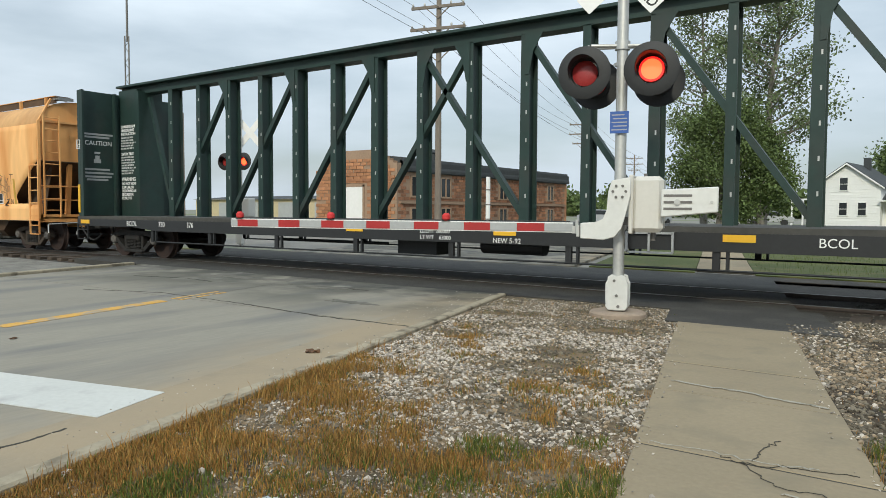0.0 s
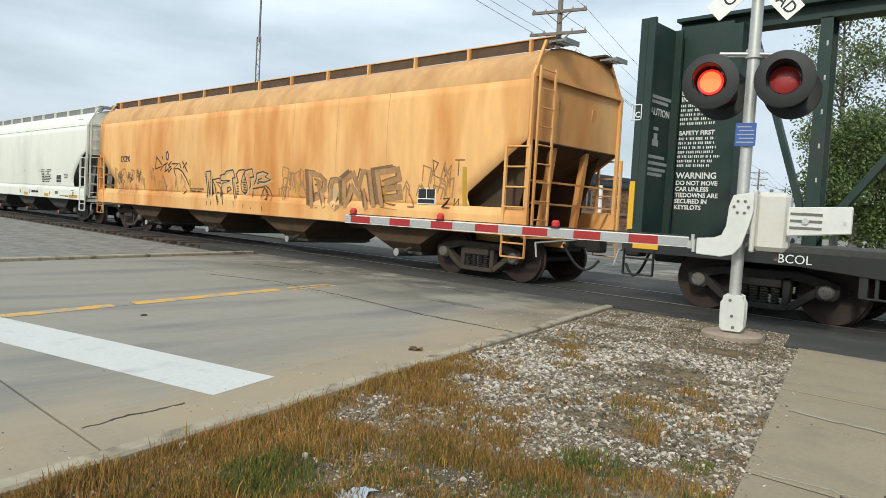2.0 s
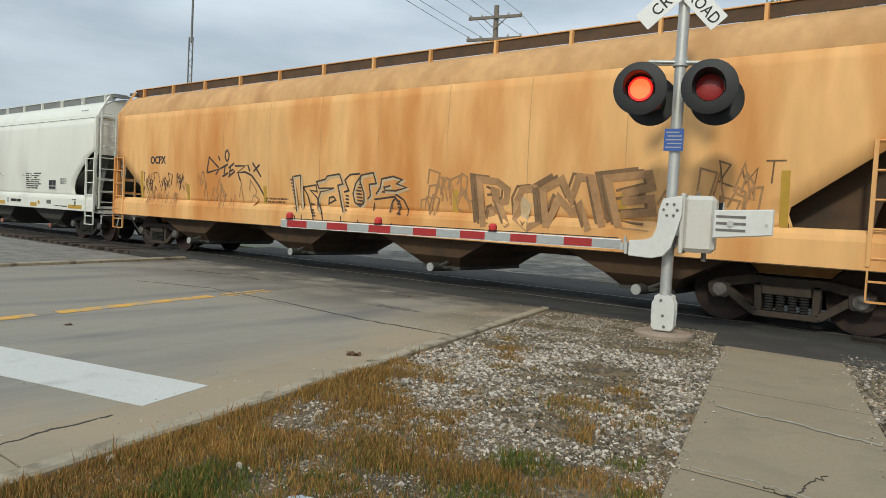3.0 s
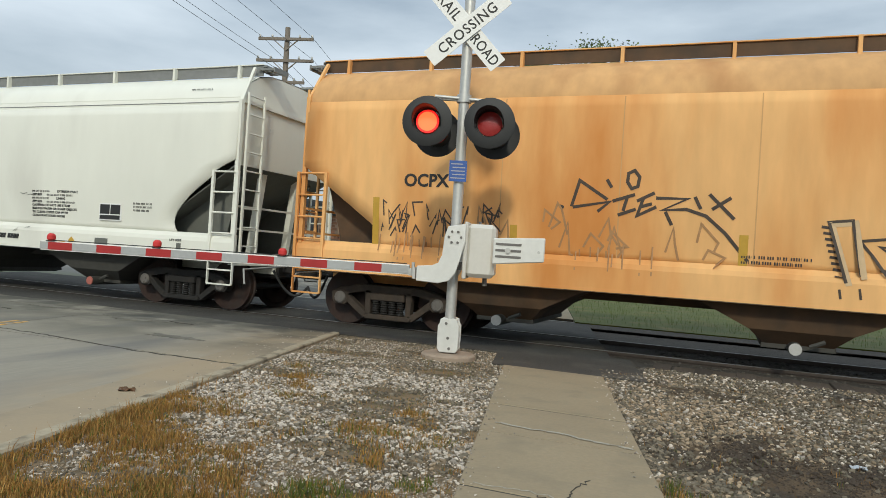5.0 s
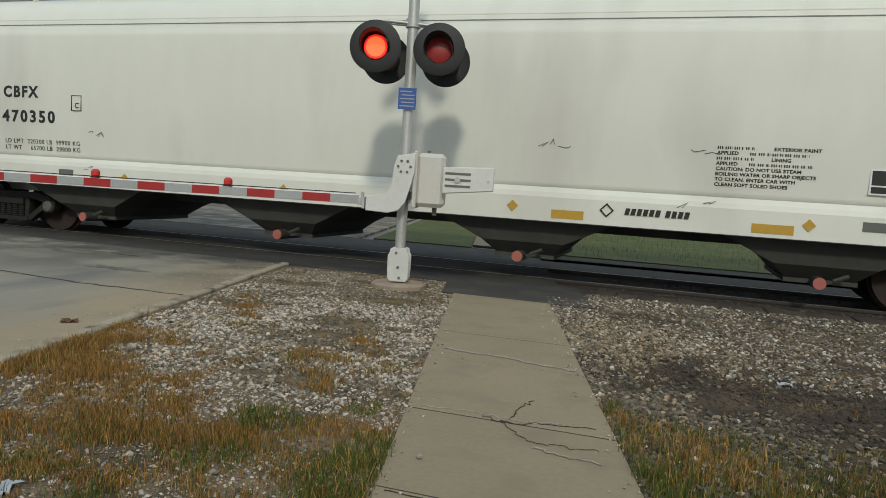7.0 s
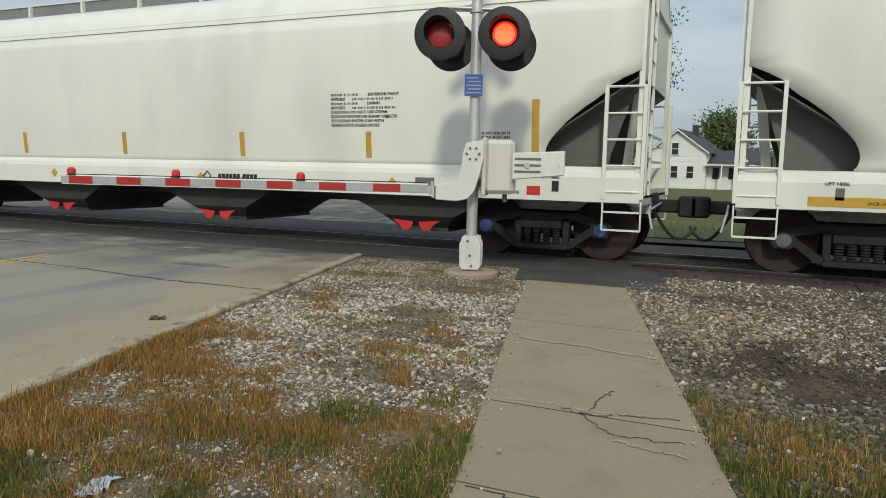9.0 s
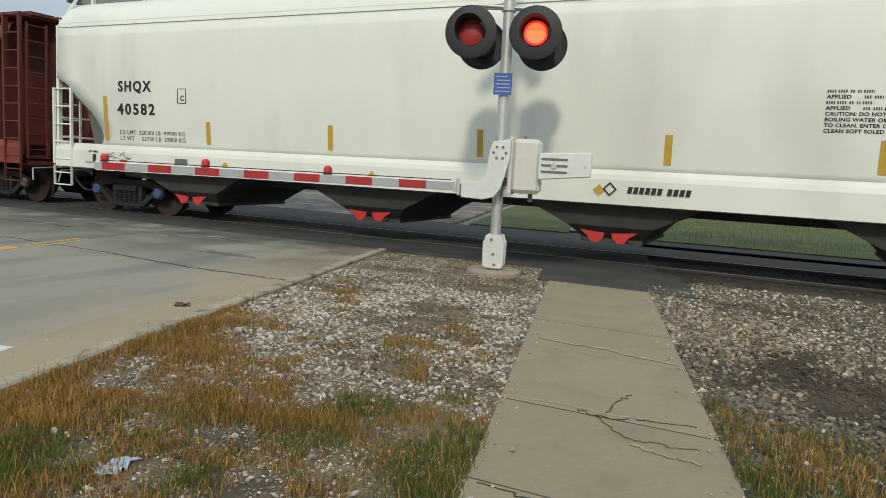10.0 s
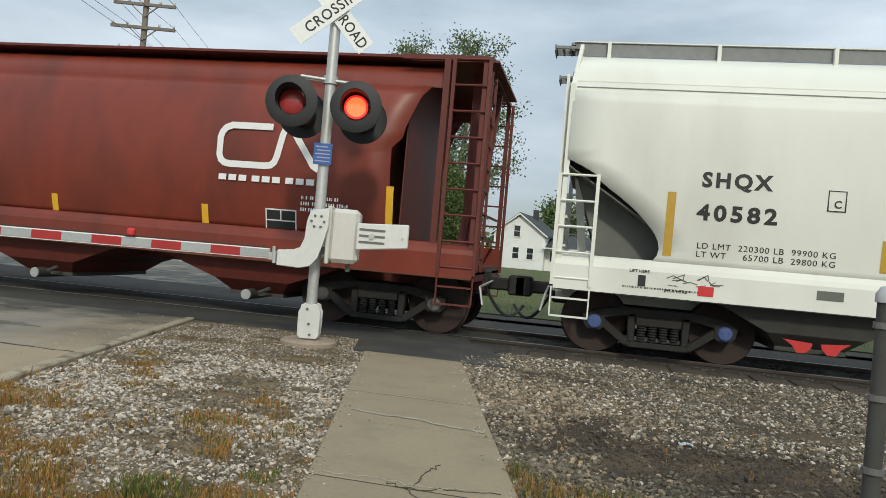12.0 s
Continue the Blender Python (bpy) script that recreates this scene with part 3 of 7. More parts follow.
LIT = []
signal = thing("crossing_signal", "railroad crossing signal with flashing red lamps and lowered gate", "crossing signal", at=signal_space())
bm = bmesh.new()
rod(bm, (0, 0, 0.05), (0, 0, 4.95), 0.068, 0.066, 20)
part("post", bm, M["galv"], signal, "galvanised steel post", smooth=True)
bm = bmesh.new()
lathe(bm, [(0.34, -0.08), (0.34, 0.03), (0.32, 0.05), (0.1, 0.055)], 28)
part("footing", bm, M["concrete"], signal, "round stained concrete footing", smooth=True)
bm = bmesh.new()
oct_ = [(-0.10, 0.07), (0.10, 0.07), (0.135, 0.12), (0.12, 0.16), (0.135, 0.2), (0.135, 0.40), (0.10, 0.44), (0.11, 0.48), (0.05, 0.50), (0, 0.47), (-0.05, 0.50), (-0.11, 0.48), (-0.10, 0.44), (-0.135, 0.40), (-0.135, 0.2), (-0.12, 0.16), (-0.135, 0.12)]
prism(bm, oct_, "y", -0.13, -0.075)
prism(bm, oct_, "y", 0.075, 0.13)
box(bm, -0.1, 0.1, -0.08, 0.08, 0.06, 0.42)
part("base_casting", bm, M["alu"], signal, "cast aluminium junction base", bevel=0.008)
for x, z in ((-0.03, 0.43), (0.0, 0.25), (0.02, 0.12)):
    bm = bmesh.new()
    rod(bm, (x, -0.145, z), (x, -0.128, z), 0.018, n=8)
    part("bolt", bm, M["hub"], signal)
bm = bmesh.new()
rod(bm, (-0.36, -0.07, 3.26), (0.3, -0.02, 3.23), 0.022, n=10)
rod(bm, (-0.36, 0.07, 3.26), (0.3, 0.04, 3.23), 0.018, n=10)
lathe(bm, [(0.09, 3.2), (0.09, 3.3)], 16)
for sx in (-0.38, 0.38):
    rod(bm, (sx, -0.2, 3.0), (sx * 0.75, 0, 3.25), 0.025, n=8)
    rod(bm, (sx, 0.2, 2.98), (sx * 0.75, 0, 3.25), 0.025, n=8)
part("lamp_crossarm", bm, M["galv"], signal, smooth=True)
for x in (-0.38, 0.385):
    for facing in (-1, 1):
        lamp_head(signal, x, 2.90 if facing < 0 else 2.86, facing, LIT)

# crossed boards
for words, tilt, y in ((("RAIL", "ROAD"), -48, -0.105), (("CROSSING",), 41, -0.13)):
    at = pose(0, y, 4.11, 90, 0, 0) @ pose(0, 0, 0, 0, 0, tilt)
    bm = bmesh.new()
    prism(bm, [(-0.61, -0.105), (-0.60, -0.115), (0.60, -0.115), (0.61, -0.105), (0.61, 0.105), (0.60, 0.115), (-0.60, 0.115), (-0.61, 0.105)], "z", -0.004, 0.004)
    board = part("crossbuck_board", bm, M["sign"], signal, "white board with black lettering", at=at)
    if len(words) == 1:
        lettering("lettering", words[0], 0.185, M["letter"], board, pose(0, -0.065, 0.004), squeeze=0.92, align="CENTER", spacing=1.12, bold=0.002)
    else:
        lettering("lettering", words[0], 0.185, M["letter"], board, pose(-0.36, -0.065, 0.004), squeeze=0.92, align="CENTER", spacing=1.12, bold=0.002)
        lettering("lettering", words[1], 0.185, M["letter"], board, pose(0.35, -0.065, 0.004), squeeze=0.85, align="CENTER", spacing=1.05, bold=0.002)
bm = bmesh.new()
box(bm, -0.05, 0.05, -0.10, 0.0, 4.06, 4.16)
part("board_bracket", bm, M["galv"], signal)
for z in (4.02, 4.18, 4.90):
    bm = bmesh.new()
    lathe(bm, [(0.082, z), (0.082, z + 0.03)], 16)
    part("post_band", bm, M["galv"], signal)

# small blue plate
bm = bmesh.new()
box(bm, -0.12, 0.10, -0.10, -0.094, 2.20, 2.46)
plate = part("blue_plate", bm, M["blue"], signal, "small blue notice plate with pale bars")
for i in range(5):
    bm = bmesh.new()
    box(bm, -0.10 + 0.02 * (i % 2), 0.08 - 0.03 * (i == 4), -0.102, -0.1, 2.235 + i * 0.044, 2.248 + i * 0.044)
    part("text_bar", bm, M["whiteband"], plate)

# gate mechanism
bm = bmesh.new()
box(bm, 0.16, 0.52, -0.20, 0.22, 1.02, 1.68)
part("mechanism_box", bm, M["box"], signal, "beige enamelled gate mechanism box", bevel=0.05)
bm = bmesh.new()
box(bm, 0.13, 0.18, -0.22, 0.24, 1.0, 1.70)
part("box_door", bm, M["box"], signal, bevel=0.012)
bm = bmesh.new()
rod(bm, (0.30, 0, 1.68), (0.30, 0, 1.72), 0.02)
part("lifting_eye", bm, M["hub"], signal)
bm = bmesh.new()
rod(bm, (0.4, 0, 0.92), (0.4, 0, 1.03), 0.03)
part("drain_plug", bm, M["hub"], signal)
for z in (1.1, 1.5):
    bm = bmesh.new()
    box(bm, -0.08, 0.2, -0.06, 0.06, z, z + 0.1)
    part("box_clamp", bm, M["hub"], signal)


def gate_side(y, nm):
    bm = bmesh.new()
    out = [(0.16, 1.67), (-0.06, 1.63), (-0.10, 1.50), (-0.105, 1.28), (-0.15, 1.17), (-0.24, 1.13), (-0.42, 1.125), (-0.42, 0.94), (-0.15, 0.925), (-0.02, 0.96), (0.06, 1.06), (0.11, 1.25), (0.16, 1.45)]
    prism(bm, out, "y", y - 0.02, y + 0.02)
    ob = part(nm, bm, M["alu"], signal, "curved cast arm bracket", bevel=0.008)
    for a in range(6):
        bm = bmesh.new()
        rod(bm, (0.03 + 0.075 * math.cos(a * math.pi / 3), y - 0.034, 1.5 + 0.075 * math.sin(a * math.pi / 3)), (0.03 + 0.075 * math.cos(a * math.pi / 3), y - 0.018, 1.5 + 0.075 * math.sin(a * math.pi / 3)), 0.016, n=8)
        part("bolt", bm, M["hub"], ob)


gate_side(-0.27, "arm_bracket")
gate_side(0.27, "arm_bracket")
for y in (-0.27, 0.27):
    bm = bmesh.new()
    prism(bm, [(0.50, 1.52), (1.12, 1.55), (1.12, 1.26), (0.5, 1.20)], "y", y - 0.02, y + 0.02)
    cw = part("counterweight", bm, M["alu"], signal, "white counterweight plate with three slots", bevel=0.012)
    for z in (1.30, 1.375, 1.45):
        bm = bmesh.new()
        box(bm, 0.53, 0.84, y - 0.026, y - 0.018, z - 0.014, z + 0.014)
        part("slot", bm, M["hub"], cw)
    bm = bmesh.new()
    rod(bm, (0.68, y - 0.045, 1.375), (0.68, y - 0.02, 1.375), 0.035)
    part("bolt", bm, M["galv"], cw)
    bm = bmesh.new()
    rod(bm, (1.05, y - 0.03, 1.375), (1.05, y - 0.02, 1.375), 0.018)
    part("bolt", bm, M["galv"], cw)
bm = bmesh.new()
box(bm, -0.56, -0.36, -0.06, 0.06, 0.99, 1.08)
box(bm, -0.47, -0.44, -0.27, 0.27, 0.96, 1.1)
rod(bm, (-0.5, -0.08, 1.0), (-0.5, -0.08, 1.16), 0.02)
part("arm_adapter", bm, M["galv"], signal)
arm_len = 5.22
bands = 14
w = (arm_len - 0.2) / bands
for i in range(bands + 1):
    bm = bmesh.new()
    x1 = -0.56 - i * w
    x0 = x1 - w if i < bands else x1 - 0.12
    box(bm, x0, x1, -0.32, -0.28, 1.01, 1.112)
    part("arm_section", bm, M["redband" if i % 2 == 1 else "whiteband"], signal, "red reflective band" if i % 2 == 1 else "silver reflective band", at=pose(0, 0.3, 0))
bm = bmesh.new()
box(bm, -0.56 - arm_len + 0.085, -0.565, -0.012, 0.026, 0.998, 1.124)
part("arm_rail", bm, M["sign"], signal, "white aluminium arm")
for x in (-5.55, -4.0, -2.25):
    bm = bmesh.new()
    lathe(bm, [(0.03, 0), (0.055, 0.02), (0.055, 0.07), (0.03, 0.1)], 12, pose(x, 0, 1.13))
    lm = part("arm_lamp", bm, M["redtag"], signal, "small red gate arm lamp", smooth=True)
    bm = bmesh.new()
    box(bm, x - 0.06, x + 0.06, -0.025, 0.025, 1.12, 1.135)
    part("lamp_foot", bm, M["black"], lm)
bm = bmesh.new()
rod(bm, (-5.5, 0.0, 1.137), (-0.6, 0.0, 1.137), 0.007, n=6)
part("lamp_cable", bm, M["black"], signal)

# ---- train ----
WHEEL_R = 0.457
ROLLING = []     # (wheelset, pose in its truck)
CARS = []        # (car, place of its middle at the start)
CACHE = {}


def cached(key, build):
    if key not in CACHE:
        CACHE[key] = build()
    return CACHE[key]


def wheelset_mesh():
    bm = bmesh.new()
    rod(bm, (0, -0.95, 0), (0, 0.95, 0), 0.085, n=14)
    for s in (-1, 1):
        m = pose(0, s * 0.78, 0, 90 * s, 0, 0)
        lathe(bm, [(0.40, -0.0), (0.455, -0.0), (0.46, 0.09), (0.487, 0.105), (0.487, 0.135), (0.40, 0.135), (0.36, 0.10), (0.16, 0.13), (0.12, 0.02), (0.16, 0.0), (0.36, 0.05)], 32, m)
    return mesh_of("wheelset", bm, M["wheel"], smooth=True)


def side_frame_mesh(material):
    def build():
        bm = bmesh.new()
        y0, y1 = -0.07, 0.07
        prism(bm, [(-1.06, 0.56), (-0.90, 0.63), (-0.55, 0.70), (0.55, 0.70), (0.90, 0.63), (1.06, 0.56), (1.04, 0.49), (0.80, 0.52), (0.50, 0.59), (-0.50, 0.59), (-0.80, 0.52), (-1.04, 0.49)], "y", y0, y1)
        prism(bm, [(-0.40, 0.14), (0.40, 0.14), (0.44, 0.19), (0.36, 0.225), (-0.36, 0.225), (-0.44, 0.19)], "y", y0 - 0.03, y1 + 0.03)
        for s in (-1, 1):
            prism(bm, [(s * 0.34, 0.14), (s * 0.45, 0.15), (s * 0.62, 0.28), (s * 0.82, 0.42), (s * 0.80, 0.52), (s * 0.72, 0.49), (s * 0.54, 0.33), (s * 0.36, 0.23)], "y", y0, y1)
            prism(bm, [(s * 0.32, 0.18), (s * 0.41, 0.20), (s * 0.43, 0.62), (s * 0.32, 0.62)], "y", y0, y1)
            prism(bm, [(s * 0.75, 0.38), (s * 0.80, 0.34), (s * 0.98, 0.34), (s * 1.04, 0.40), (s * 1.06, 0.54), (s * 0.90, 0.62), (s * 0.74, 0.56)], "y", y0 - 0.01, y1 + 0.01)
        box(bm, -0.31, 0.31, y0 - 0.04, y1 + 0.3, 0.455, 0.575)
        return mesh_of("side_frame", bm, material, bevel=0.012)
    return cached("frame" + material.name, build)


def spring_mesh():
    """One coil spring: a column of turns."""
    bm = bmesh.new()
    rings = []
    for k in range(6):
        z = 0.228 + k * 0.038
        rings += [(0.046, z), (0.064, z + 0.008), (0.066, z + 0.015), (0.060, z + 0.024), (0.046, z + 0.030)]
    lathe(bm, rings, 12)
    return mesh_of("coil_spring", bm, M["truck"], smooth=True)


def cap_mesh(material):
    def build():
        bm = bmesh.new()
        lathe(bm, [(0.10, -0.05), (0.105, 0.05), (0.085, 0.075), (0.03, 0.08)], 16, pose(0, 0, 0, 90, 0, 0))
        for a in range(3):
            m = pose(0.055 * math.cos(a * 2.094 + 0.5), 0, 0.055 * math.sin(a * 2.094 + 0.5))
            lathe(bm, [(0.014, 0), (0.014, 0.095)], 6, m @ pose(0, 0, 0, 90, 0, 0))
        return mesh_of("bearing_cap", bm, material, smooth=True)
    return cached("cap" + material.name, build)


def truck(car, x, frame_material, cap_material):
    bm = bmesh.new()
    box(bm, -0.2, 0.2, -1.0, 1.0, 0.42, 0.66)
    box(bm, -0.3, 0.3, -0.25, 0.25, 0.62, 0.86)
    box(bm, -1.15, -1.08, -0.8, 0.8, 0.42, 0.5)
    box(bm, 1.08, 1.15, -0.8, 0.8, 0.42, 0.5)
    t = part("truck", mesh_of("truck_bolster", bm, M["truck"], bevel=0.01), None, car, "four-wheel freight truck", at=pose(x, 0, 0))
    for s in (-1, 1):
        part("side_frame", side_frame_mesh(frame_material), None, t, at=pose(0, s * 0.98, 0))
        for k in range(4):
            part("coil_spring", cached("spring", spring_mesh), None, t, at=pose(-0.225 + 0.15 * k, s * 1.02, 0))
        for w in (-0.889, 0.889):
            part("bearing_cap", cap_mesh(cap_material), None, t, at=pose(w, s * 1.02, WHEEL_R, 0, 0, 0 if s < 0 else 180))
        bm = bmesh.new()
        prism(bm, [(-0.9, 0.40), (-0.55, 0.62), (-0.5, 0.58), (-0.86, 0.36)], "y", s * 0.72 - 0.03, s * 0.72 + 0.03)
        part("brake_beam", bm, M["trucktan"], t)
    for w in (-0.889, 0.889):
        ws = part("wheelset", cached("wheelset", wheelset_mesh), None, t, "rust-brown wheelset", at=pose(w, 0, WHEEL_R))
        ROLLING.append((ws, w))
    return t


def coupler(car, x, s):
    bm = bmesh.new()
    box(bm, min(x, x + s * 0.42), max(x, x + s * 0.42), -0.09, 0.09, 0.72, 0.92)
    box(bm, min(x + s * 0.38, x + s * 0.66), max(x + s * 0.38, x + s * 0.66), -0.17, 0.15, 0.66, 0.98)
    box(bm, min(x - s * 0.5, x + s * 0.05), max(x - s * 0.5, x + s * 0.05), -0.25, 0.25, 0.62, 1.02)
    c = part("coupler", bm, M["truck"], car, "dark cast coupler", bevel=0.03)
    bm = bmesh.new()
    pts = [Vector((x + s * 0.05, -0.4, 0.78))]
    for i in range(1, 9):
        f = i / 8
        pts.append(Vector((x + s * (0.05 + 0.6 * f), -0.4 + 0.3 * f, 0.78 - 0.45 * math.sin(f * math.pi * 0.8))))
    tube(bm, pts, 0.025)
    part("air_hose", bm, M["black"], c, smooth=True)
    bm = bmesh.new()
    rod(bm, (x + s * 0.10, -1.35, 0.80), (x + s * 0.12, -0.1, 0.86), 0.018, n=6)
    rod(bm, (x + s * 0.10, -1.35, 0.80), (x + s * 0.16, -1.38, 0.55), 0.018, n=6)
    part("uncoupling_lever", bm, M["galv"], c)


def ladder(car, name, x0, x1, y, z0, z1, n, material, w=0.05):
    bm = bmesh.new()
    for x in (x0, x1):
        bar(bm, (x, y, z0), (x, y, z1), w)
    for i in range(n):
        z = z0 + 0.1 + (z1 - z0 - 0.12) * i / (n - 1)
        rod(bm, (x0, y, z), (x1, y, z), 0.017, n=6)
    return part(name, bm, material, car)


def sill_step(car, x0, x1, y, material, z0=0.52, z1=0.92):
    bm = bmesh.new()
    for x in (x0, x1):
        bar(bm, (x, y, z0), (x, y, z1), 0.045, 0.02)
    for z in (z0, (z0 + z1) / 2 + 0.05):
        bar(bm, (x0, y, z), (x1, y, z), 0.045, 0.025)
    part("sill_step", bm, material, car)


def side_y(z):
    """The near face of a hopper wagon's side at height z."""
    if z < 1.33:
        return -1.563
    return -(1.47 + 0.075 * math.sin(min(1, (z - 1.36) / 1.25) * math.pi / 2) - 0.035 * max(0, (z - 3.0) / 0.66) ** 2 + 0.0125)


def bars_block(car, x, z, rows, width, height, material, y=None, label="small stencilled lettering"):
    """Lettering too small to read, as rows of short bars."""
    bm = bmesh.new()
    rnd = random.Random(int(abs(x * 100)) + rows)
    for r in range(rows):
        px, end = x, x + width * rnd.uniform(0.75, 1.0)
        zz = z - r * height * 1.75
        yy = side_y(zz + height) if y is None else y
        while px < end:
            ln = rnd.uniform(0.6, 3.2) * height
            m = min(px + ln, end)
            k = px
            while k < m:
                k2 = min(k + height * 0.42, m)
                box(bm, k, k2, yy - 0.002, yy, zz + rnd.uniform(-0.05, 0.05) * height, zz + height)
                k = k2 + height * 0.32
            px += ln + height * 0.7
    tagged(part("stencil", bm, material, car, label), kind="stuff")


def shell(bm, prof, lo, hi, cols, mi=0):
    """A side sheet: rows of (y, z), each from x = lo(z) to hi(z)."""
    rows = []
    for y, z in prof:
        a, b = lo(z), hi(z)
        rows.append([bm.verts.new((a + (b - a) * i / cols, y, z)) for i in range(cols + 1)])
    for r0, r1 in zip(rows, rows[1:]):
        for i in range(cols):
            f = bm.faces.new((r0[i], r0[i + 1], r1[i + 1], r1[i]))
            f.material_index = mi
    return rows


def red_bulge(z):
    return 1.575 - 0.15 * ((z - 2.45) / 1.05) ** 2 - 0.03 * max(0, (z - 3.2) / 0.45) ** 2


def hopper_car(name, label, u, half, paint, band, frame_paint, slope, pocket, end_kind, walk_dark, cap, truck_m, rails, gate_red, sill_z=(0.90, 1.26)):
    """A covered hopper car: curved side sheets cut away at the ends, slope sheets, pockets, roof walkway, ladders, trucks and couplers."""
    car = thing(name, label, "railway wagon", at=pose(u, YC, 0), group="train")
    CARS.append((car, u))
    e = half
    if end_kind == "curved":
        def cut(z):
            return float(np.interp(z, (1.3, 1.42, 1.52, 1.7, 1.85, 2.05, 2.2, 2.38, 2.58, 2.64, 2.7), (1.22, 1.34, 1.38, 1.34, 1.22, 1.02, 0.83, 0.56, 0.40, 0.10, 0.06)))
    elif end_kind == "straight":
        def cut(z):
            return 1.46 - 0.12 * max(0, (1.6 - z) / 0.35) if z < 1.62 else max(0.06, 1.46 - (z - 1.62) * 1.42)
    else:
        def cut(z):
            return float(np.interp(z, (1.3, 1.7, 2.2, 2.7, 2.72, 3.0, 3.5, 3.9), (1.20, 1.28, 1.32, 1.33, 1.20, 1.16, 0.98, 0.66)))
    zs = [1.36 + (2.7 - 1.36) * i / 14 for i in range(15)] + [2.7 + (3.66 - 2.7) * i / 6 for i in range(1, 7)]
    wide = 1.55

    def bulge(z):
        if end_kind == "round":
            return red_bulge(z)
        return 1.47 + 0.075 * math.sin(min(1, (z - 1.36) / 1.25) * math.pi / 2) - 0.035 * max(0, (z - 3.0) / 0.66) ** 2
    roof = [(bulge(3.66), 3.655), (bulge(3.66) - 0.005, 3.70), (1.47, 3.80), (1.40, 3.95), (1.26, 4.12), (1.02, 4.26), (0.70, 4.34), (0.35, 4.37)] if end_kind != "round" else \
           [(bulge(3.66), 3.655), (1.34, 3.72), (1.315, 3.80), (1.25, 3.92), (1.08, 4.02), (0.80, 4.09), (0.4, 4.12)]
    for s in (-1, 1):
        bm = bmesh.new()
        shell(bm, [(s * bulge(z), z) for z in zs], lambda z: -e + cut(z), lambda z: e - cut(z), 40)
        sh = part("side_sheet", bm, paint, car, smooth=True)
        md = sh.modifiers.new("thick", "SOLIDIFY")
        md.thickness, md.offset = 0.02, 0
        bm = bmesh.new()
        prism(bm, [(s * 1.56, sill_z[0]), (s * 1.56, sill_z[1] - 0.02), (s * 1.54, sill_z[1] + 0.05), (s * 1.485, sill_z[1] + 0.12), (s * 1.45, sill_z[1] + 0.13), (s * 1.45, sill_z[0] + 0.02), (s * 1.38, sill_z[0] + 0.02), (s * 1.38, sill_z[0])], "x", -e, e)
        part("side_sill", bm, paint, car, smooth=False)
        bm = bmesh.new()
        prism(bm, [(s * 1.565, sill_z[0] - 0.012), (s * 1.565, sill_z[0] - 0.001), (s * 1.36, sill_z[0] - 0.001), (s * 1.36, sill_z[0] - 0.012)], "x", -e + 0.02, e - 0.02)
        part("sill_edge", bm, M["black"] if walk_dark else M["rust_shade_brown"], car)
        # seams on the side
        for k, z in enumerate((3.70, 3.79) if walk_dark else ()):
            bm = bmesh.new()
            yy = roof[1][0] if k == 0 else roof[2][0]
            box(bm, -e + 0.1, e - 0.1, min(s * (yy - 0.01), s * (yy + 0.006)), max(s * (yy - 0.01), s * (yy + 0.008)), z, z + 0.014)
            part("side_seam", bm, M["walkway"] if k == 0 else band, car)
    bm = bmesh.new()
    pr = [(-y, z) for y, z in roof] + [(y, z) for y, z in reversed(roof)]
    shell(bm, pr, lambda z: -e + (0.06 if end_kind != "round" else 0.66), lambda z: e - (0.06 if end_kind != "round" else 0.66), 24)
    ro = part("roof", bm, band, car, smooth=True)
    # end walls, slope sheets coloured as shaded, sheets added for the shaded end openings
    for s in (-1, 1):
        xe = s * (e - 0.09) if end_kind != "round" else s * (e - 1.18)
        top = [(y, z) for y, z in pr]
        bm = bmesh.new()
        zlow = 2.62 if end_kind != "round" else 1.3
        yl = bulge(zlow) - 0.012
        f = bm.faces.new([bm.verts.new((xe, y, z)) for y, z in [(-yl, zlow)] + [(y * 0.985, z - 0.01) for y, z in top] + [(yl, zlow)]])
        part("end_wall", bm, frame_paint if end_kind != "curved" else paint, car).modifiers.new("thick", "SOLIDIFY").thickness = 0.02
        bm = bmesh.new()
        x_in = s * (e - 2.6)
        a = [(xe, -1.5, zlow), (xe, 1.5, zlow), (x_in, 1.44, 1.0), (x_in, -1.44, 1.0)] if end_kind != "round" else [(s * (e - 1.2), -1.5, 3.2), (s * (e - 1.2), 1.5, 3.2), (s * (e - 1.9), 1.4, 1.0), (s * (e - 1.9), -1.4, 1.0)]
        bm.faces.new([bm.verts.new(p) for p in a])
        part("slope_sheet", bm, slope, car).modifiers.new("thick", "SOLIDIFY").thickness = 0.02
        # added upright sheets that stand in for the shaded underside of the slope
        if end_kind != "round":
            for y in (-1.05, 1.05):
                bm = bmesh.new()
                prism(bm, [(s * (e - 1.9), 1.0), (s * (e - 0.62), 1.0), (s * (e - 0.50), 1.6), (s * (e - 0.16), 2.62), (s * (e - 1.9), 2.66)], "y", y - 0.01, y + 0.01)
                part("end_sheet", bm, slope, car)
        bm = bmesh.new()
        box(bm, min(s * e, s * (e - 0.12)), max(s * e, s * (e - 0.12)), -1.5, 1.5, 0.86, 1.08)
        box(bm, min(s * e, s * (e - 2.2)), max(s * e, s * (e - 2.2)), -0.3, 0.3, 0.7, 1.0)
        box(bm, min(s * e, s * (e - 1.3)), max(s * e, s * (e - 1.3)), -1.45, 1.45, 0.96, 1.0)
        part("end_platform", bm, frame_paint, car)
        bm = bmesh.new()
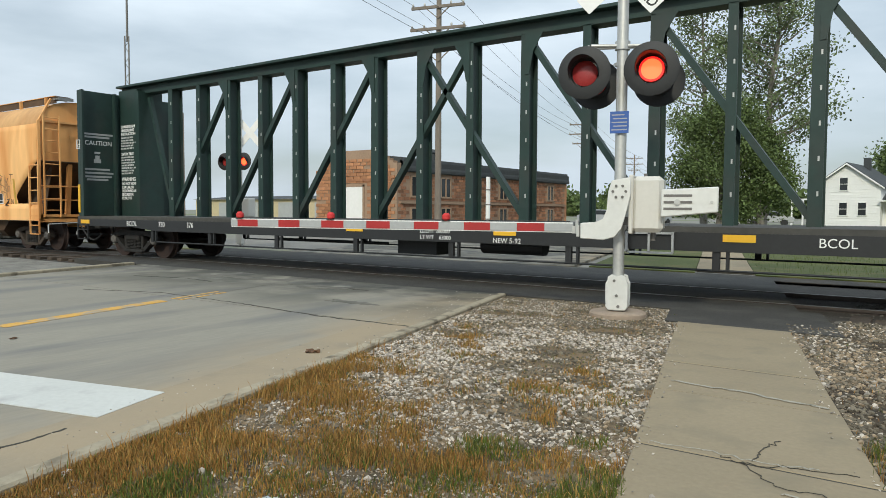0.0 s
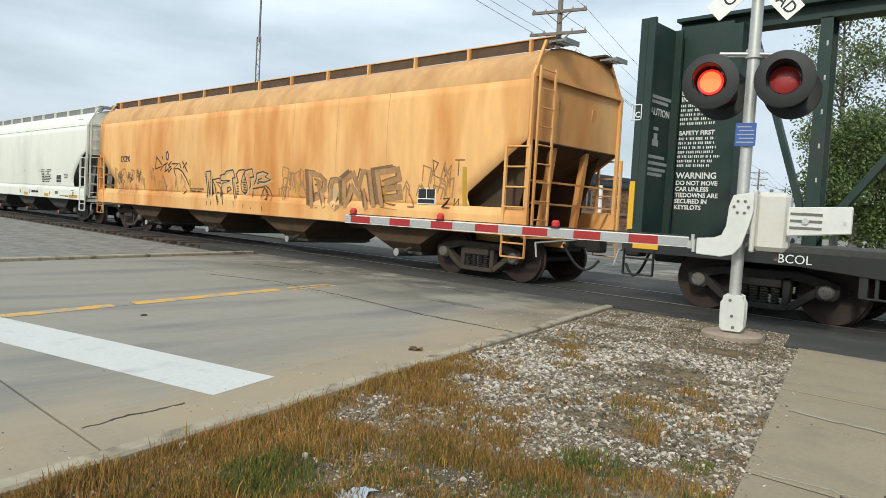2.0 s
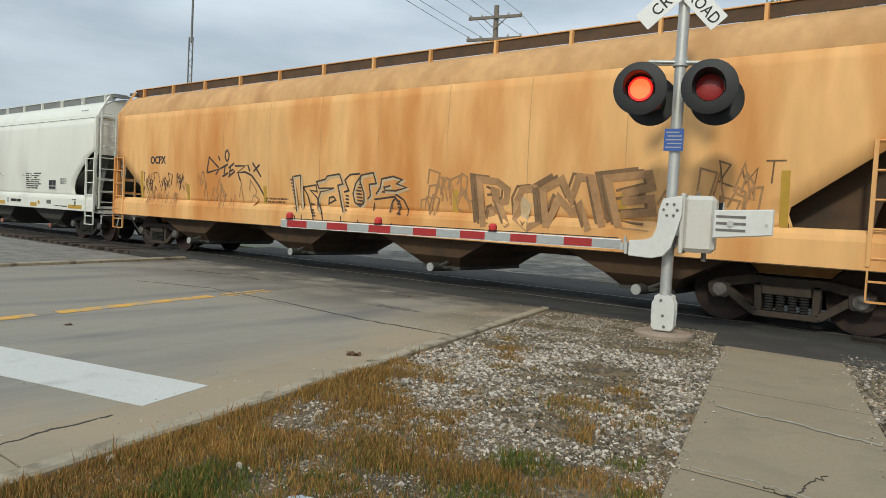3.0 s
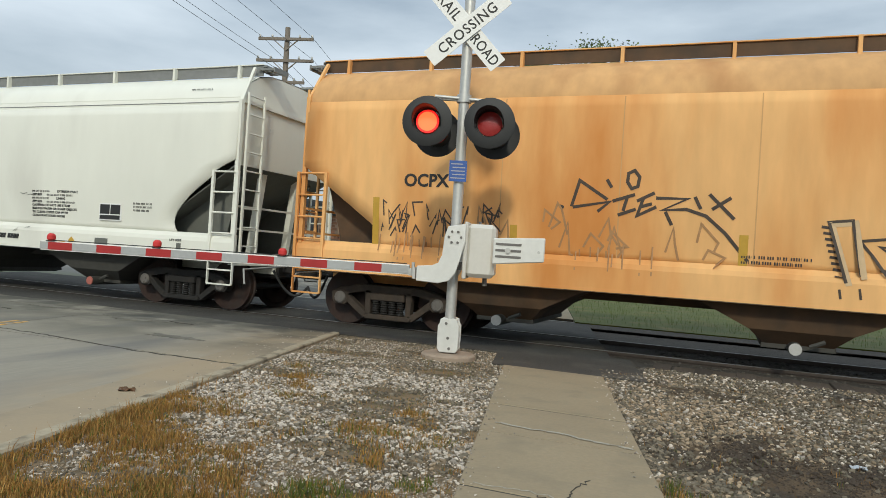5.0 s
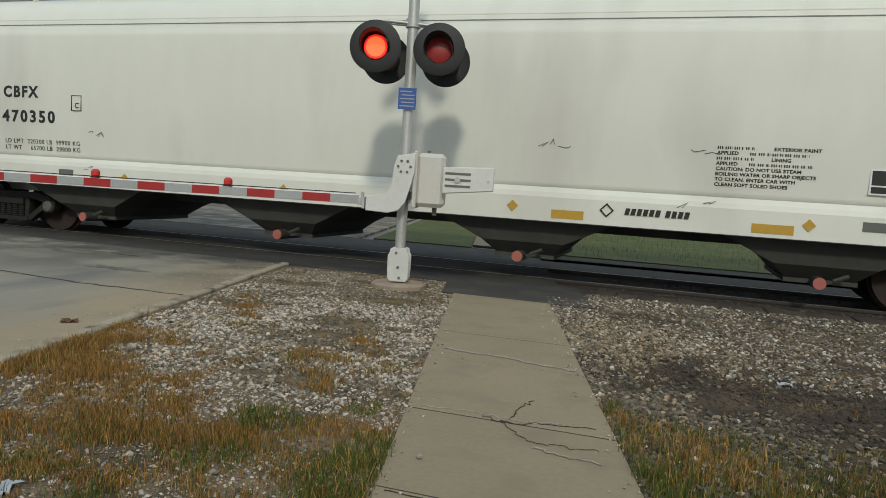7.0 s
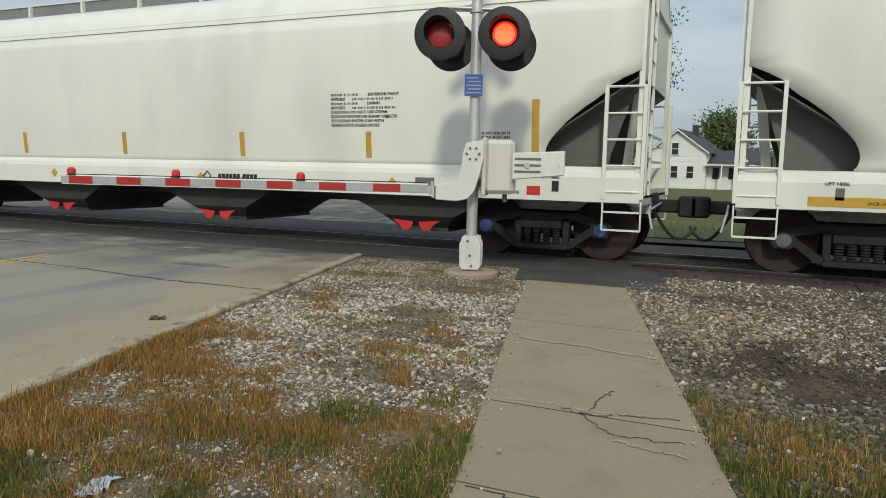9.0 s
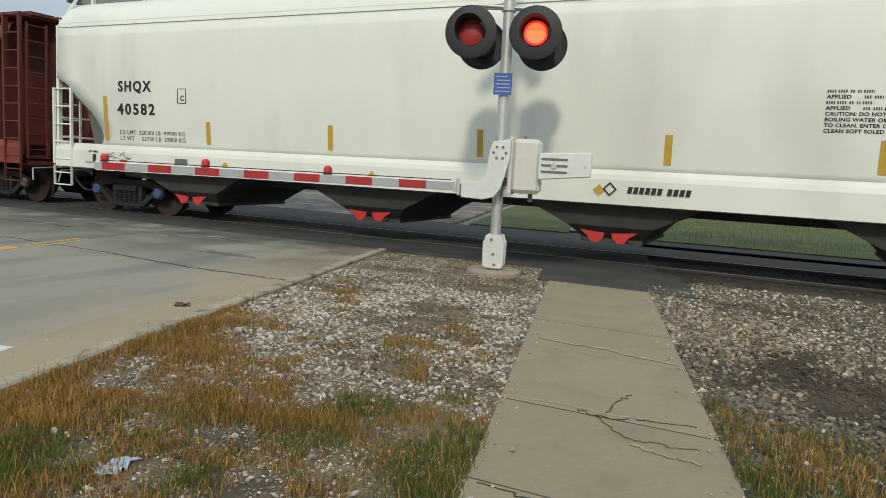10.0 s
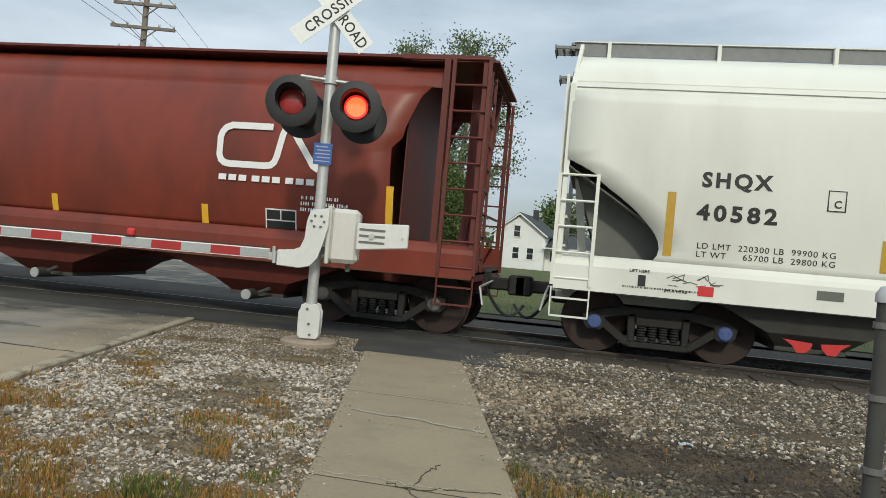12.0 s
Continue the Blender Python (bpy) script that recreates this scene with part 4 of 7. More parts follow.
        for y in (-0.55, 0.55):
            bar(bm, (s * (e - 0.4), y, 1.0), (s * (e - 0.12), y, 3.4 if end_kind != "round" else 4.0), 0.12)
        for z in (1.5, 1.9):
            bar(bm, (s * (e - 0.1), -1.45, z), (s * (e - 0.1), 1.45, z), 0.035)
        part("end_brace", bm, frame_paint, car)
        bm = bmesh.new()
        for y in (-1.5, 1.5):
            bar(bm, (s * (e - 0.05), y, 0.95), (s * (e - 0.05), y, 3.75 if end_kind != "round" else 4.08), 0.07)
        bar(bm, (s * (e - 0.05), -1.5, 3.74 if end_kind != "round" else 4.05), (s * (e - 0.05), 1.5, 3.74 if end_kind != "round" else 4.05), 0.06)
        if end_kind != "round":
            for y in (-1, 1):
                bar(bm, (s * (e - 0.05), y * 1.5, 3.72), (s * (e - 0.12), y * 1.1, 4.4), 0.05)
        part("corner_post", bm, frame_paint, car)
        for y in (-1.56, 1.56):
            x1 = s * (e + 0.02)
            x0 = s * (e - 0.50)
            ladder(car, "side_ladder", min(x0, x1), max(x0, x1), y, 0.95, 2.5 if end_kind != "round" else 4.05, 5 if end_kind != "round" else 9, frame_paint)
            sill_step(car, min(x0, x1), max(x0, x1), y, frame_paint)
        bm = bmesh.new()
        for y in (-1.4, -0.95):
            bar(bm, (s * (e + 0.03), y, 1.0), (s * (e + 0.03), y, 3.9), 0.04)
        for k in range(9):
            rod(bm, (s * (e + 0.03), -1.4, 1.2 + k * 0.33), (s * (e + 0.03), -0.95, 1.2 + k * 0.33), 0.015, n=6)
        part("end_ladder", bm, frame_paint, car)
        coupler(car, s * e, s)
        truck(car, s * (e - 1.5), truck_m, cap)
    # hand brake wheel and air tank at the far end
    bm = bmesh.new()
    m = pose(-e - 0.06, 0.6, 1.9, 0, 90, 0)
    for a in range(16):
        b0, b1 = a * math.pi / 8, (a + 1) * math.pi / 8
        rod(bm, m @ Vector((0.27 * math.cos(b0), 0.27 * math.sin(b0), 0)), m @ Vector((0.27 * math.cos(b1), 0.27 * math.sin(b1), 0)), 0.015, n=6)
    for a in range(4):
        rod(bm, m @ Vector((0, 0, 0.03)), m @ Vector((0.27 * math.cos(a * 1.571), 0.27 * math.sin(a * 1.571), 0)), 0.012, n=6)
    part("brake_wheel", bm, M["black"], car, smooth=True)
    bm = bmesh.new()
    rod(bm, (-e + 0.35, -1.0, 1.2), (-e + 0.35, 0.4, 1.2), 0.19, n=16)
    rod(bm, (-e + 0.7, 0.7, 1.15), (-e + 1.5, 0.7, 1.15), 0.16, n=16)
    part("air_tank", bm, frame_paint, car, smooth=True)
    bm = bmesh.new()
    for i in range(4):
        box(bm, -e + 0.55 + 0.16 * i, -e + 0.66 + 0.16 * i, -1.45, -1.25, 1.0, 1.3 + 0.06 * (i % 2))
    rod(bm, (-e + 0.4, -1.38, 1.22), (-e + 1.35, -1.38, 1.12), 0.03, n=8)
    part("brake_gear", bm, frame_paint, car)
    # roof walkway
    if rails:
        for s in (-1, 1):
            bm = bmesh.new()
            box(bm, -e - 0.05, e + 0.05, min(s * 0.62, s * 1.0), max(s * 0.62, s * 1.0), 4.44, 4.475)
            # added dark upright plate in place of the hatch coaming's shaded side
            box(bm, -e + 0.02, e - 0.02, min(s * 0.98, s * 1.0), max(s * 0.98, s * 1.0), 4.28, 4.44)
            part("running_board", bm, M["walkway"] if walk_dark else M["rust_shade_brown"], car, "steel roof walkway")
            n = 13
            for i in range(n):
                x = -e + 0.5 + (2 * e - 1.0) * i / (n - 1)
                bm = bmesh.new()
                bar(bm, (x, s * 1.03, 4.20), (x, s * 1.03, 4.48), 0.09, 0.05)
                part("walkway_bracket", bm, frame_paint, car)
            bm = bmesh.new()
            box(bm, -e, e, min(s * 1.0, s * 1.03), max(s * 1.0, s * 1.03), 4.475, 4.49)
            part("walkway_edge", bm, frame_paint, car)
        for s in (-1, 1):
            for side in (-1, 1):
                bm = bmesh.new()
                for q in (0.68, 0.80, 0.92, 1.04):
                    box(bm, min(s * (e - 0.1), s * (e + 0.27)), max(s * (e - 0.1), s * (e + 0.27)), side * q - 0.012, side * q + 0.012, 4.37, 4.41)
                for k in range(4):
                    x = s * (e - 0.06 + 0.105 * k)
                    box(bm, x - 0.012, x + 0.012, side * 0.86 - 0.20, side * 0.86 + 0.20, 4.365, 4.405)
                box(bm, min(s * (e + 0.26), s * (e + 0.28)), max(s * (e + 0.26), s * (e + 0.28)), side * 0.86 - 0.21, side * 0.86 + 0.21, 4.33, 4.42)
                part("end_walkway", bm, M["walkway"], car)
    else:
        bm = bmesh.new()
        box(bm, -e + 0.5, e - 0.5, -0.3, 0.3, 4.1, 4.24)
        part("hatch_coaming", bm, frame_paint, car)
        for s in (-1, 1):
            bm = bmesh.new()
            box(bm, -e - 0.02, e + 0.02, min(s * 0.75, s * 1.3), max(s * 0.75, s * 1.3), 4.10, 4.14)
            part("running_board", bm, frame_paint, car, "steel roof walkway")
            bm = bmesh.new()
            box(bm, min(s * (e - 1.2), s * (e + 0.1)), max(s * (e - 1.2), s * (e + 0.1)), -1.3, 1.3, 4.06, 4.095)
            part("end_walkway", bm, frame_paint, car)
        for s in (-1, 1):
            bm = bmesh.new()
            for y in (-1.45, 1.45):
                bar(bm, (s * (e - 0.62), y, 0.95), (s * (e - 0.62), y, 4.08), 0.09)
                bar(bm, (s * (e - 0.05), y, 4.07), (s * (e - 1.3), y, 4.07), 0.07)
            for y in (-0.5, 0.4):
                bar(bm, (s * (e - 0.3), y, 1.0), (s * (e - 0.3), y, 4.07), 0.16)
            part("end_cage", bm, frame_paint, car, "open steel end cage")
    # pockets under the body; the grey and brown ones hold its shade in their colour
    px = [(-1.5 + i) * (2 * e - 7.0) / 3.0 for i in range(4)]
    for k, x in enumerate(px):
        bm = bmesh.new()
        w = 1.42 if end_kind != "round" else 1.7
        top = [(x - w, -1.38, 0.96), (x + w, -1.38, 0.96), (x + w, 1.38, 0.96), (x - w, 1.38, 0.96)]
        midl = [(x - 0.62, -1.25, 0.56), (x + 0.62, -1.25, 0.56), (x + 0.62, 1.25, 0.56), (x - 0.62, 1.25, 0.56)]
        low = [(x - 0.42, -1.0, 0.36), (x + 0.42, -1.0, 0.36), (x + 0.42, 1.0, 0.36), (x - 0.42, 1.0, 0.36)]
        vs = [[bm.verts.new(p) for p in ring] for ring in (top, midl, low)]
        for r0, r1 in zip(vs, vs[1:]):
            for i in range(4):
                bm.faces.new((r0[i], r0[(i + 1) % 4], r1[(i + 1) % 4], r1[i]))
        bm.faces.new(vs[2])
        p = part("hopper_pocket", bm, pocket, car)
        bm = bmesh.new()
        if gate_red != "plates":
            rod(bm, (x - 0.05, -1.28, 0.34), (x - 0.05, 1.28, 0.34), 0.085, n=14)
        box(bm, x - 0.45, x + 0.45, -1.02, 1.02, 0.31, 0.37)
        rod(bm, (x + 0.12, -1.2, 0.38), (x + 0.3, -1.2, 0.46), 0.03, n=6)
        part("outlet_gate", bm, M["hopper_shade_grey"], p)
        if gate_red == "plates":
            for s in (-1, 1):
                bm = bmesh.new()
                prism(bm, [(x + s * 0.42, 0.50), (x + s * 0.05, 0.47), (x + s * 0.07, 0.40), (x + s * 0.14, 0.33), (x + s * 0.24, 0.33), (x + s * 0.30, 0.42)], "y", -1.29, -1.275)
                part("red_plate", bm, M["redtag"], p, "bright red gate plate")
        elif gate_red == "caps":
            bm = bmesh.new()
            rod(bm, (x - 0.05, -1.30, 0.34), (x - 0.05, -1.28, 0.34), 0.08, n=14)
            part("outlet_cap", bm, M["capred"], p, "dull red outlet cap")
        else:
            bm = bmesh.new()
            rod(bm, (x - 0.05, -1.30, 0.34), (x - 0.05, -1.28, 0.34), 0.08, n=14)
            part("outlet_cap", bm, M["galv"], p)
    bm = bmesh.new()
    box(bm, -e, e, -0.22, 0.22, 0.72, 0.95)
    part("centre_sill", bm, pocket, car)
    return car


SIDE = -1.572      # y just proud of the near side sheet


def on_side(x, z, y=SIDE):
    return pose(x, y, z, 90, 0, 0)


def marking(name, words, size, material, car, x, z, **more):
    """Lettering that hugs the curved side of a hopper wagon."""
    ob = lettering(name, words, size, material, car, pose(x, 0, z, 90, 0, 0), **more)
    for v in ob.data.vertices:
        v.co.z -= side_y(z + v.co.y) - 0.001
    return ob


def apart(ob, name):
    """Makes every glyph of a lettering mesh a part of its own under the same thing."""
    car, at, m_ = ob.parent, ob.matrix_basis.copy(), ob.data.materials[0]
    src = bmesh.new()
    src.from_mesh(ob.data)
    seen = set()
    for v0 in src.verts:
        if v0 in seen:
            continue
        seen.add(v0)
        stack, found = [v0], set()
        while stack:
            v = stack.pop()
            for f in v.link_faces:
                found.add(f)
                for w in f.verts:
                    if w not in seen:
                        seen.add(w)
                        stack.append(w)
        bm = bmesh.new()
        copies = {}
        for f in found:
            for w in f.verts:
                if w not in copies:
                    copies[w] = bm.verts.new(w.co)
            bm.faces.new([copies[w] for w in f.verts])
        part(name, bm, m_, car, at=at)
    src.free()
    bpy.data.objects.remove(ob)


def hug(bm, lift=0.002):
    """Lays flat strokes on the curved side of a hopper wagon."""
    for v in bm.verts:
        v.co.y = side_y(v.co.z) - lift


def strip(car, x, z0, z1, w=0.09, material=None, y=SIDE - 0.004, label="yellow reflective strip"):
    bm = bmesh.new()
    if y == SIDE - 0.004:
        rows_ = [z0 + (z1 - z0) * i / 4 for i in range(5)]
        vs_ = [[bm.verts.new((x + q, side_y(zz) - 0.003, zz)) for q in (-w / 2, w / 2)] for zz in rows_]
        for r0, r1 in zip(vs_, vs_[1:]):
            bm.faces.new((r0[0], r0[1], r1[1], r1[0]))
    else:
        box(bm, x - w / 2, x + w / 2, y, y + 0.03, z0, z1)
    part("reflector_strip", bm, material or M["dullyellow"], car, label)


def panel(car, x, z, w, h, material, label, y=SIDE):
    bm = bmesh.new()
    if y == SIDE:
        y = side_y(z + h)
    box(bm, x, x + w, y - 0.003, y + 0.05, z, z + h)
    return part("marking_panel", bm, material, car, label)


def stencil_frame(car, x, z, w, h, material, y=SIDE, t=0.015):
    bm = bmesh.new()
    flat = y != SIDE
    if not flat:
        y = side_y(z + h)
    for a in ((x, x + w, z, z + t), (x, x + w, z + h - t, z + h), (x, x + t, z, z + h), (x + w - t, x + w, z, z + h)):
        box(bm, a[0], a[1], y - 0.003, y + 0.02, a[2], a[3])
    part("stencil", bm, material, car, "small framed stencil mark")
    lettering("stencil", "C", h * 0.5, material, car, on_side(x + w * 0.34, z + h * 0.18, y), bold=0.002)


HALF = 9.53
orange = hopper_car("hopper_car", "faded orange covered hopper wagon with black graffiti", -30.55, 9.6, M["orange"], M["orangetop"], M["orange"], M["rust_shade_brown"], M["rust_shade_brown"], "straight", False, M["hub"], M["trucktan"], True, "none")
white_one = hopper_car("hopper_car", "clean white covered hopper wagon with black lettering", -50.96, HALF, M["white"], M["white"], M["white"], M["shade_grey"], M["hopper_shade_grey"], "curved", True, M["hub"], M["truck"], True, "caps")
white_two = hopper_car("hopper_car", "white covered hopper wagon with yellow reflector strips", -71.23, HALF, M["white"], M["white"], M["white"], M["shade_grey"], M["hopper_shade_grey"], "curved", True, M["hubblue"], M["truck"], True, "plates")
red_car = hopper_car("hopper_car", "oxide-red cylindrical hopper wagon with a white emblem", -91.1, 9.2, M["red"], M["red"], M["redframe"], M["redframe"], M["redframe"], "round", False, M["hub"], M["truck"], False, "none")


# ---- centre-beam flat wagon ----
def centre_beam(u, half):
    car = thing("centre_beam_wagon", "empty dark green centre-beam flat wagon", "railway wagon", at=pose(u, YC, 0), group="train")
    CARS.append((car, u))
    e = half
    g = M["green"]
    bm = bmesh.new()
    box(bm, -e, e, -1.42, 1.42, 0.98, 1.06)
    part("deck", bm, M["deckdirt"], car, "dirty flat deck")
    for s in (-1, 1):
        bm = bmesh.new()
        prism(bm, [(-e, 0.98), (-e, 0.80), (-e + 2.6, 0.80), (-e + 3.6, 0.72), (e - 3.6, 0.72), (e - 2.6, 0.80), (e, 0.80), (e, 0.98)], "y", min(s * 1.36, s * 1.44), max(s * 1.36, s * 1.44))
        part("side_sill", bm, M["black"], car)
        bm = bmesh.new()
        z = 0.46
        xs = [-e + 3.4 + i * 2.2 for i in range(int((2 * e - 6.8) / 2.2) + 1)]
        for x in xs:
            box(bm, x - 0.05, x + 0.05, min(s * 1.37, s * 1.42), max(s * 1.37, s * 1.42), z, 0.74)
            box(bm, x + 0.13, x + 0.17, min(s * 1.37, s * 1.42), max(s * 1.37, s * 1.42), z, 0.74)
        rod(bm, (xs[0], s * 1.40, z), (xs[-1] + 0.15, s * 1.40, z), 0.018, n=6)
        part("winch_guard", bm, M["black"], car, "black strap rail under the deck")
    bm = bmesh.new()
    prism(bm, [(-e + 2.6, 0.95), (-e + 3.6, 0.66), (e - 3.6, 0.66), (e - 2.6, 0.95)], "y", -0.18, 0.18)
    box(bm, -0.6, 0.3, -1.0, -0.4, 0.45, 0.85)
    rod(bm, (1.2, -0.8, 0.66), (2.4, -0.8, 0.66), 0.15, n=14)
    rod(bm, (-4.2, -0.8, 0.62), (-1.0, -0.8, 0.62), 0.03, n=6)
    part("centre_sill", bm, M["black"], car)
    # beam: bottom and top chords, posts, diagonals
    bm = bmesh.new()
    box(bm, -e + 0.1, e - 0.1, -0.34, 0.34, 4.60, 4.66)
    box(bm, -e + 0.1, e - 0.1, -0.16, 0.16, 4.40, 4.60)
    part("top_chord", bm, g, car, bevel=0.006)
    n = 16
    xs = [-8.95 + 1.175 * i for i in range(n)]
    for i, x in enumerate(xs):
        heavy = i % 2 == 0 if i < 8 else i % 2 == 1
        w = 0.10 if heavy else 0.085
        bm = bmesh.new()
        prism(bm, [(x - w, 1.06), (x + w, 1.06), (x + w * 0.85, 4.42), (x - w * 0.85, 4.42)], "y", -0.16, -0.13)
        prism(bm, [(x - w, 1.06), (x + w, 1.06), (x + w * 0.85, 4.42), (x - w * 0.85, 4.42)], "y", 0.13, 0.16)
        box(bm, x - 0.02, x + 0.02, -0.13, 0.13, 1.06, 4.42)
        part("post", bm, g, car)
        for zz in (1.5, 2.0, 2.5, 3.0, 3.5, 4.0):
            bm = bmesh.new()
            box(bm, x + 0.02, x + 0.045, -0.166, -0.155, zz, zz + 0.07)
            part("strap_slot", bm, M["galv"], car)

    def brace(x0, x1):
        d = 1 if x1 > x0 else -1
        bm = bmesh.new()
        bar(bm, (x0, -0.06, 1.1), (x1 - d * 0.06, -0.06, 4.3), 0.13, 0.10)
        part("diagonal", bm, g, car)
        bm = bmesh.new()
        prism(bm, [(x1 - d * 0.36, 4.42), (x1, 4.42), (x1, 3.7), (x1 - d * 0.08, 3.7), (x1 - d * 0.16, 4.1)], "y", -0.175, -0.162)
        part("gusset", bm, g, car)

    for i in (0, 2, 4, 6):
        brace(xs[i], xs[i + 2])
    for i in (7, 9, 11, 13):
        brace(xs[i + 2], xs[i])
    for s in (-1, 1):
        bm = bmesh.new()
        bar(bm, (s * 8.98, -0.06, 1.15), (s * 10.0, -0.06, 4.3), 0.11, 0.09)
        part("diagonal", bm, g, car)
    # end bulkheads
    for s in (-1, 1):
        bm = bmesh.new()
        x0, x1 = sorted((s * (e - 0.05), s * (e - 0.18)))
        box(bm, x0, x1, -1.42, 1.42, 1.06, 4.42)
        wall = part("bulkhead", bm, g, car, "tall dark green end bulkhead", bevel=0.01)
        for y in (-1.42, -0.5, 0.5, 1.36):
            bm = bmesh.new()
            xa, xb = sorted((s * (e - 0.182), s * (e - 0.30)))
            box(bm, xa, xb, y, y + 0.06, 1.06, 4.42)
            part("bulkhead_rib", bm, g, wall)
        bm = bmesh.new()
        xa, xb = sorted((s * (e - 0.18), s * (e - 1.05)))
        box(bm, xa, xb, -0.30, 0.30, 1.06, 4.52)
        xa, xb = sorted((s * (e - 1.05), s * (e - 1.22)))
        box(bm, xa, xb, -0.36, 0.36, 1.06, 4.45)
        part("end_panel", bm, g, car, "solid green panel")
        coupler(car, s * e, s)
        truck(car, s * (e - 2.0), M["truck"], M["hub"])
        for y in (-1.45, 1.45):
            xa, xb = sorted((s * (e - 0.05), s * (e - 0.55)))
            sill_step(car, xa, xb, y, M["black"], 0.45, 0.85)
    return car


beam_car = centre_beam(-7.80, 11.3)

# ---- wagon markings ----
c = beam_car
e = 11.3
for words, z, size in (("LOADING AND", 3.49, 0.105), ("UNLOADING", 3.39, 0.105), ("INSTRUCTION", 3.29, 0.105), ("SAFETY FIRST", 2.74, 0.10), ("WARNING", 2.03, 0.14), ("DO NOT MOVE", 1.92, 0.10), ("CAR UNLESS", 1.82, 0.10), ("TIEDOWNS ARE", 1.72, 0.10), ("SECURED IN", 1.62, 0.10), ("KEYSLOTS", 1.52, 0.10)):
    lettering("loading_notice", words, size, M["sign"], c, pose(-e + 0.27, -0.303, z, 90, 0, 0), "white stencilled loading notice", bold=0.003)
for z0, rows in ((3.20, 5), (2.66, 7)):
    bars_block(c, -e + 0.27, z0, rows, 0.72, 0.042, M["sign"], -0.303, "white stencilled loading notice")
lettering("caution_notice", "CAUTION", 0.17, M["sign"], c, pose(-e + 0.185, -1.30, 2.98, 90, 0, 90), "white caution notice")
for words, x, z, size in (("BCOL", -8.95, 0.83, 0.17), ("730", -7.6, 0.83, 0.17), ("376", -6.5, 0.83, 0.17), ("LDLMT 200000", 0.25, 0.87, 0.10), ("LT WT    63000", 0.25, 0.76, 0.10), ("NEW 5-92", 1.75, 0.735, 0.12), ("BCOL", 6.55, 0.82, 0.17)):
    lettering("stencil", words, size, M["sign"], c, pose(x, -1.443, z, 90, 0, 0), "white stencilled lettering")
for x in (-10.9, -1.3, 1.98, 5.6, 9.4):
    strip(c, x, 0.86, 0.96, 0.42, M["yellow"], y=-1.452)
bm = bmesh.new()
for x in (4.05, 4.38, 4.72):
    bar(bm, (x, -1.47, 0.68), (x, -1.47, 0.98), 0.03)
for z in (0.68, 0.96):
    bar(bm, (4.05, -1.47, z), (4.72, -1.47, z), 0.03)
part("grab_iron", bm, M["whiteband"], c, "pale grab iron frame")
# words on the end bulkhead
for i, (w, z) in enumerate(((0.9, 3.25), (0.7, 3.17), (0.16, 2.75), (0.12, 2.6), (0.2, 2.5), (0.7, 2.3), (0.9, 2.2), (0.8, 2.1), (0.6, 2.02))):
    bm = bmesh.new()
    box(bm, -e + 0.18, -e + 0.184, -0.95 - w / 2, -0.95 + w / 2, z, z + (0.05 if i not in (3, 4) else 0.1))
    part("stencil", bm, M["whiteband"], c, "white caution notice bars")
strip(c, -e + 0.10, 1.15, 1.9, 0.09, M["yellow"], y=-1.435)
stencil_frame(c, -e + 0.0, 2.85, 0.17, 0.25, M["sign"], y=-1.425)

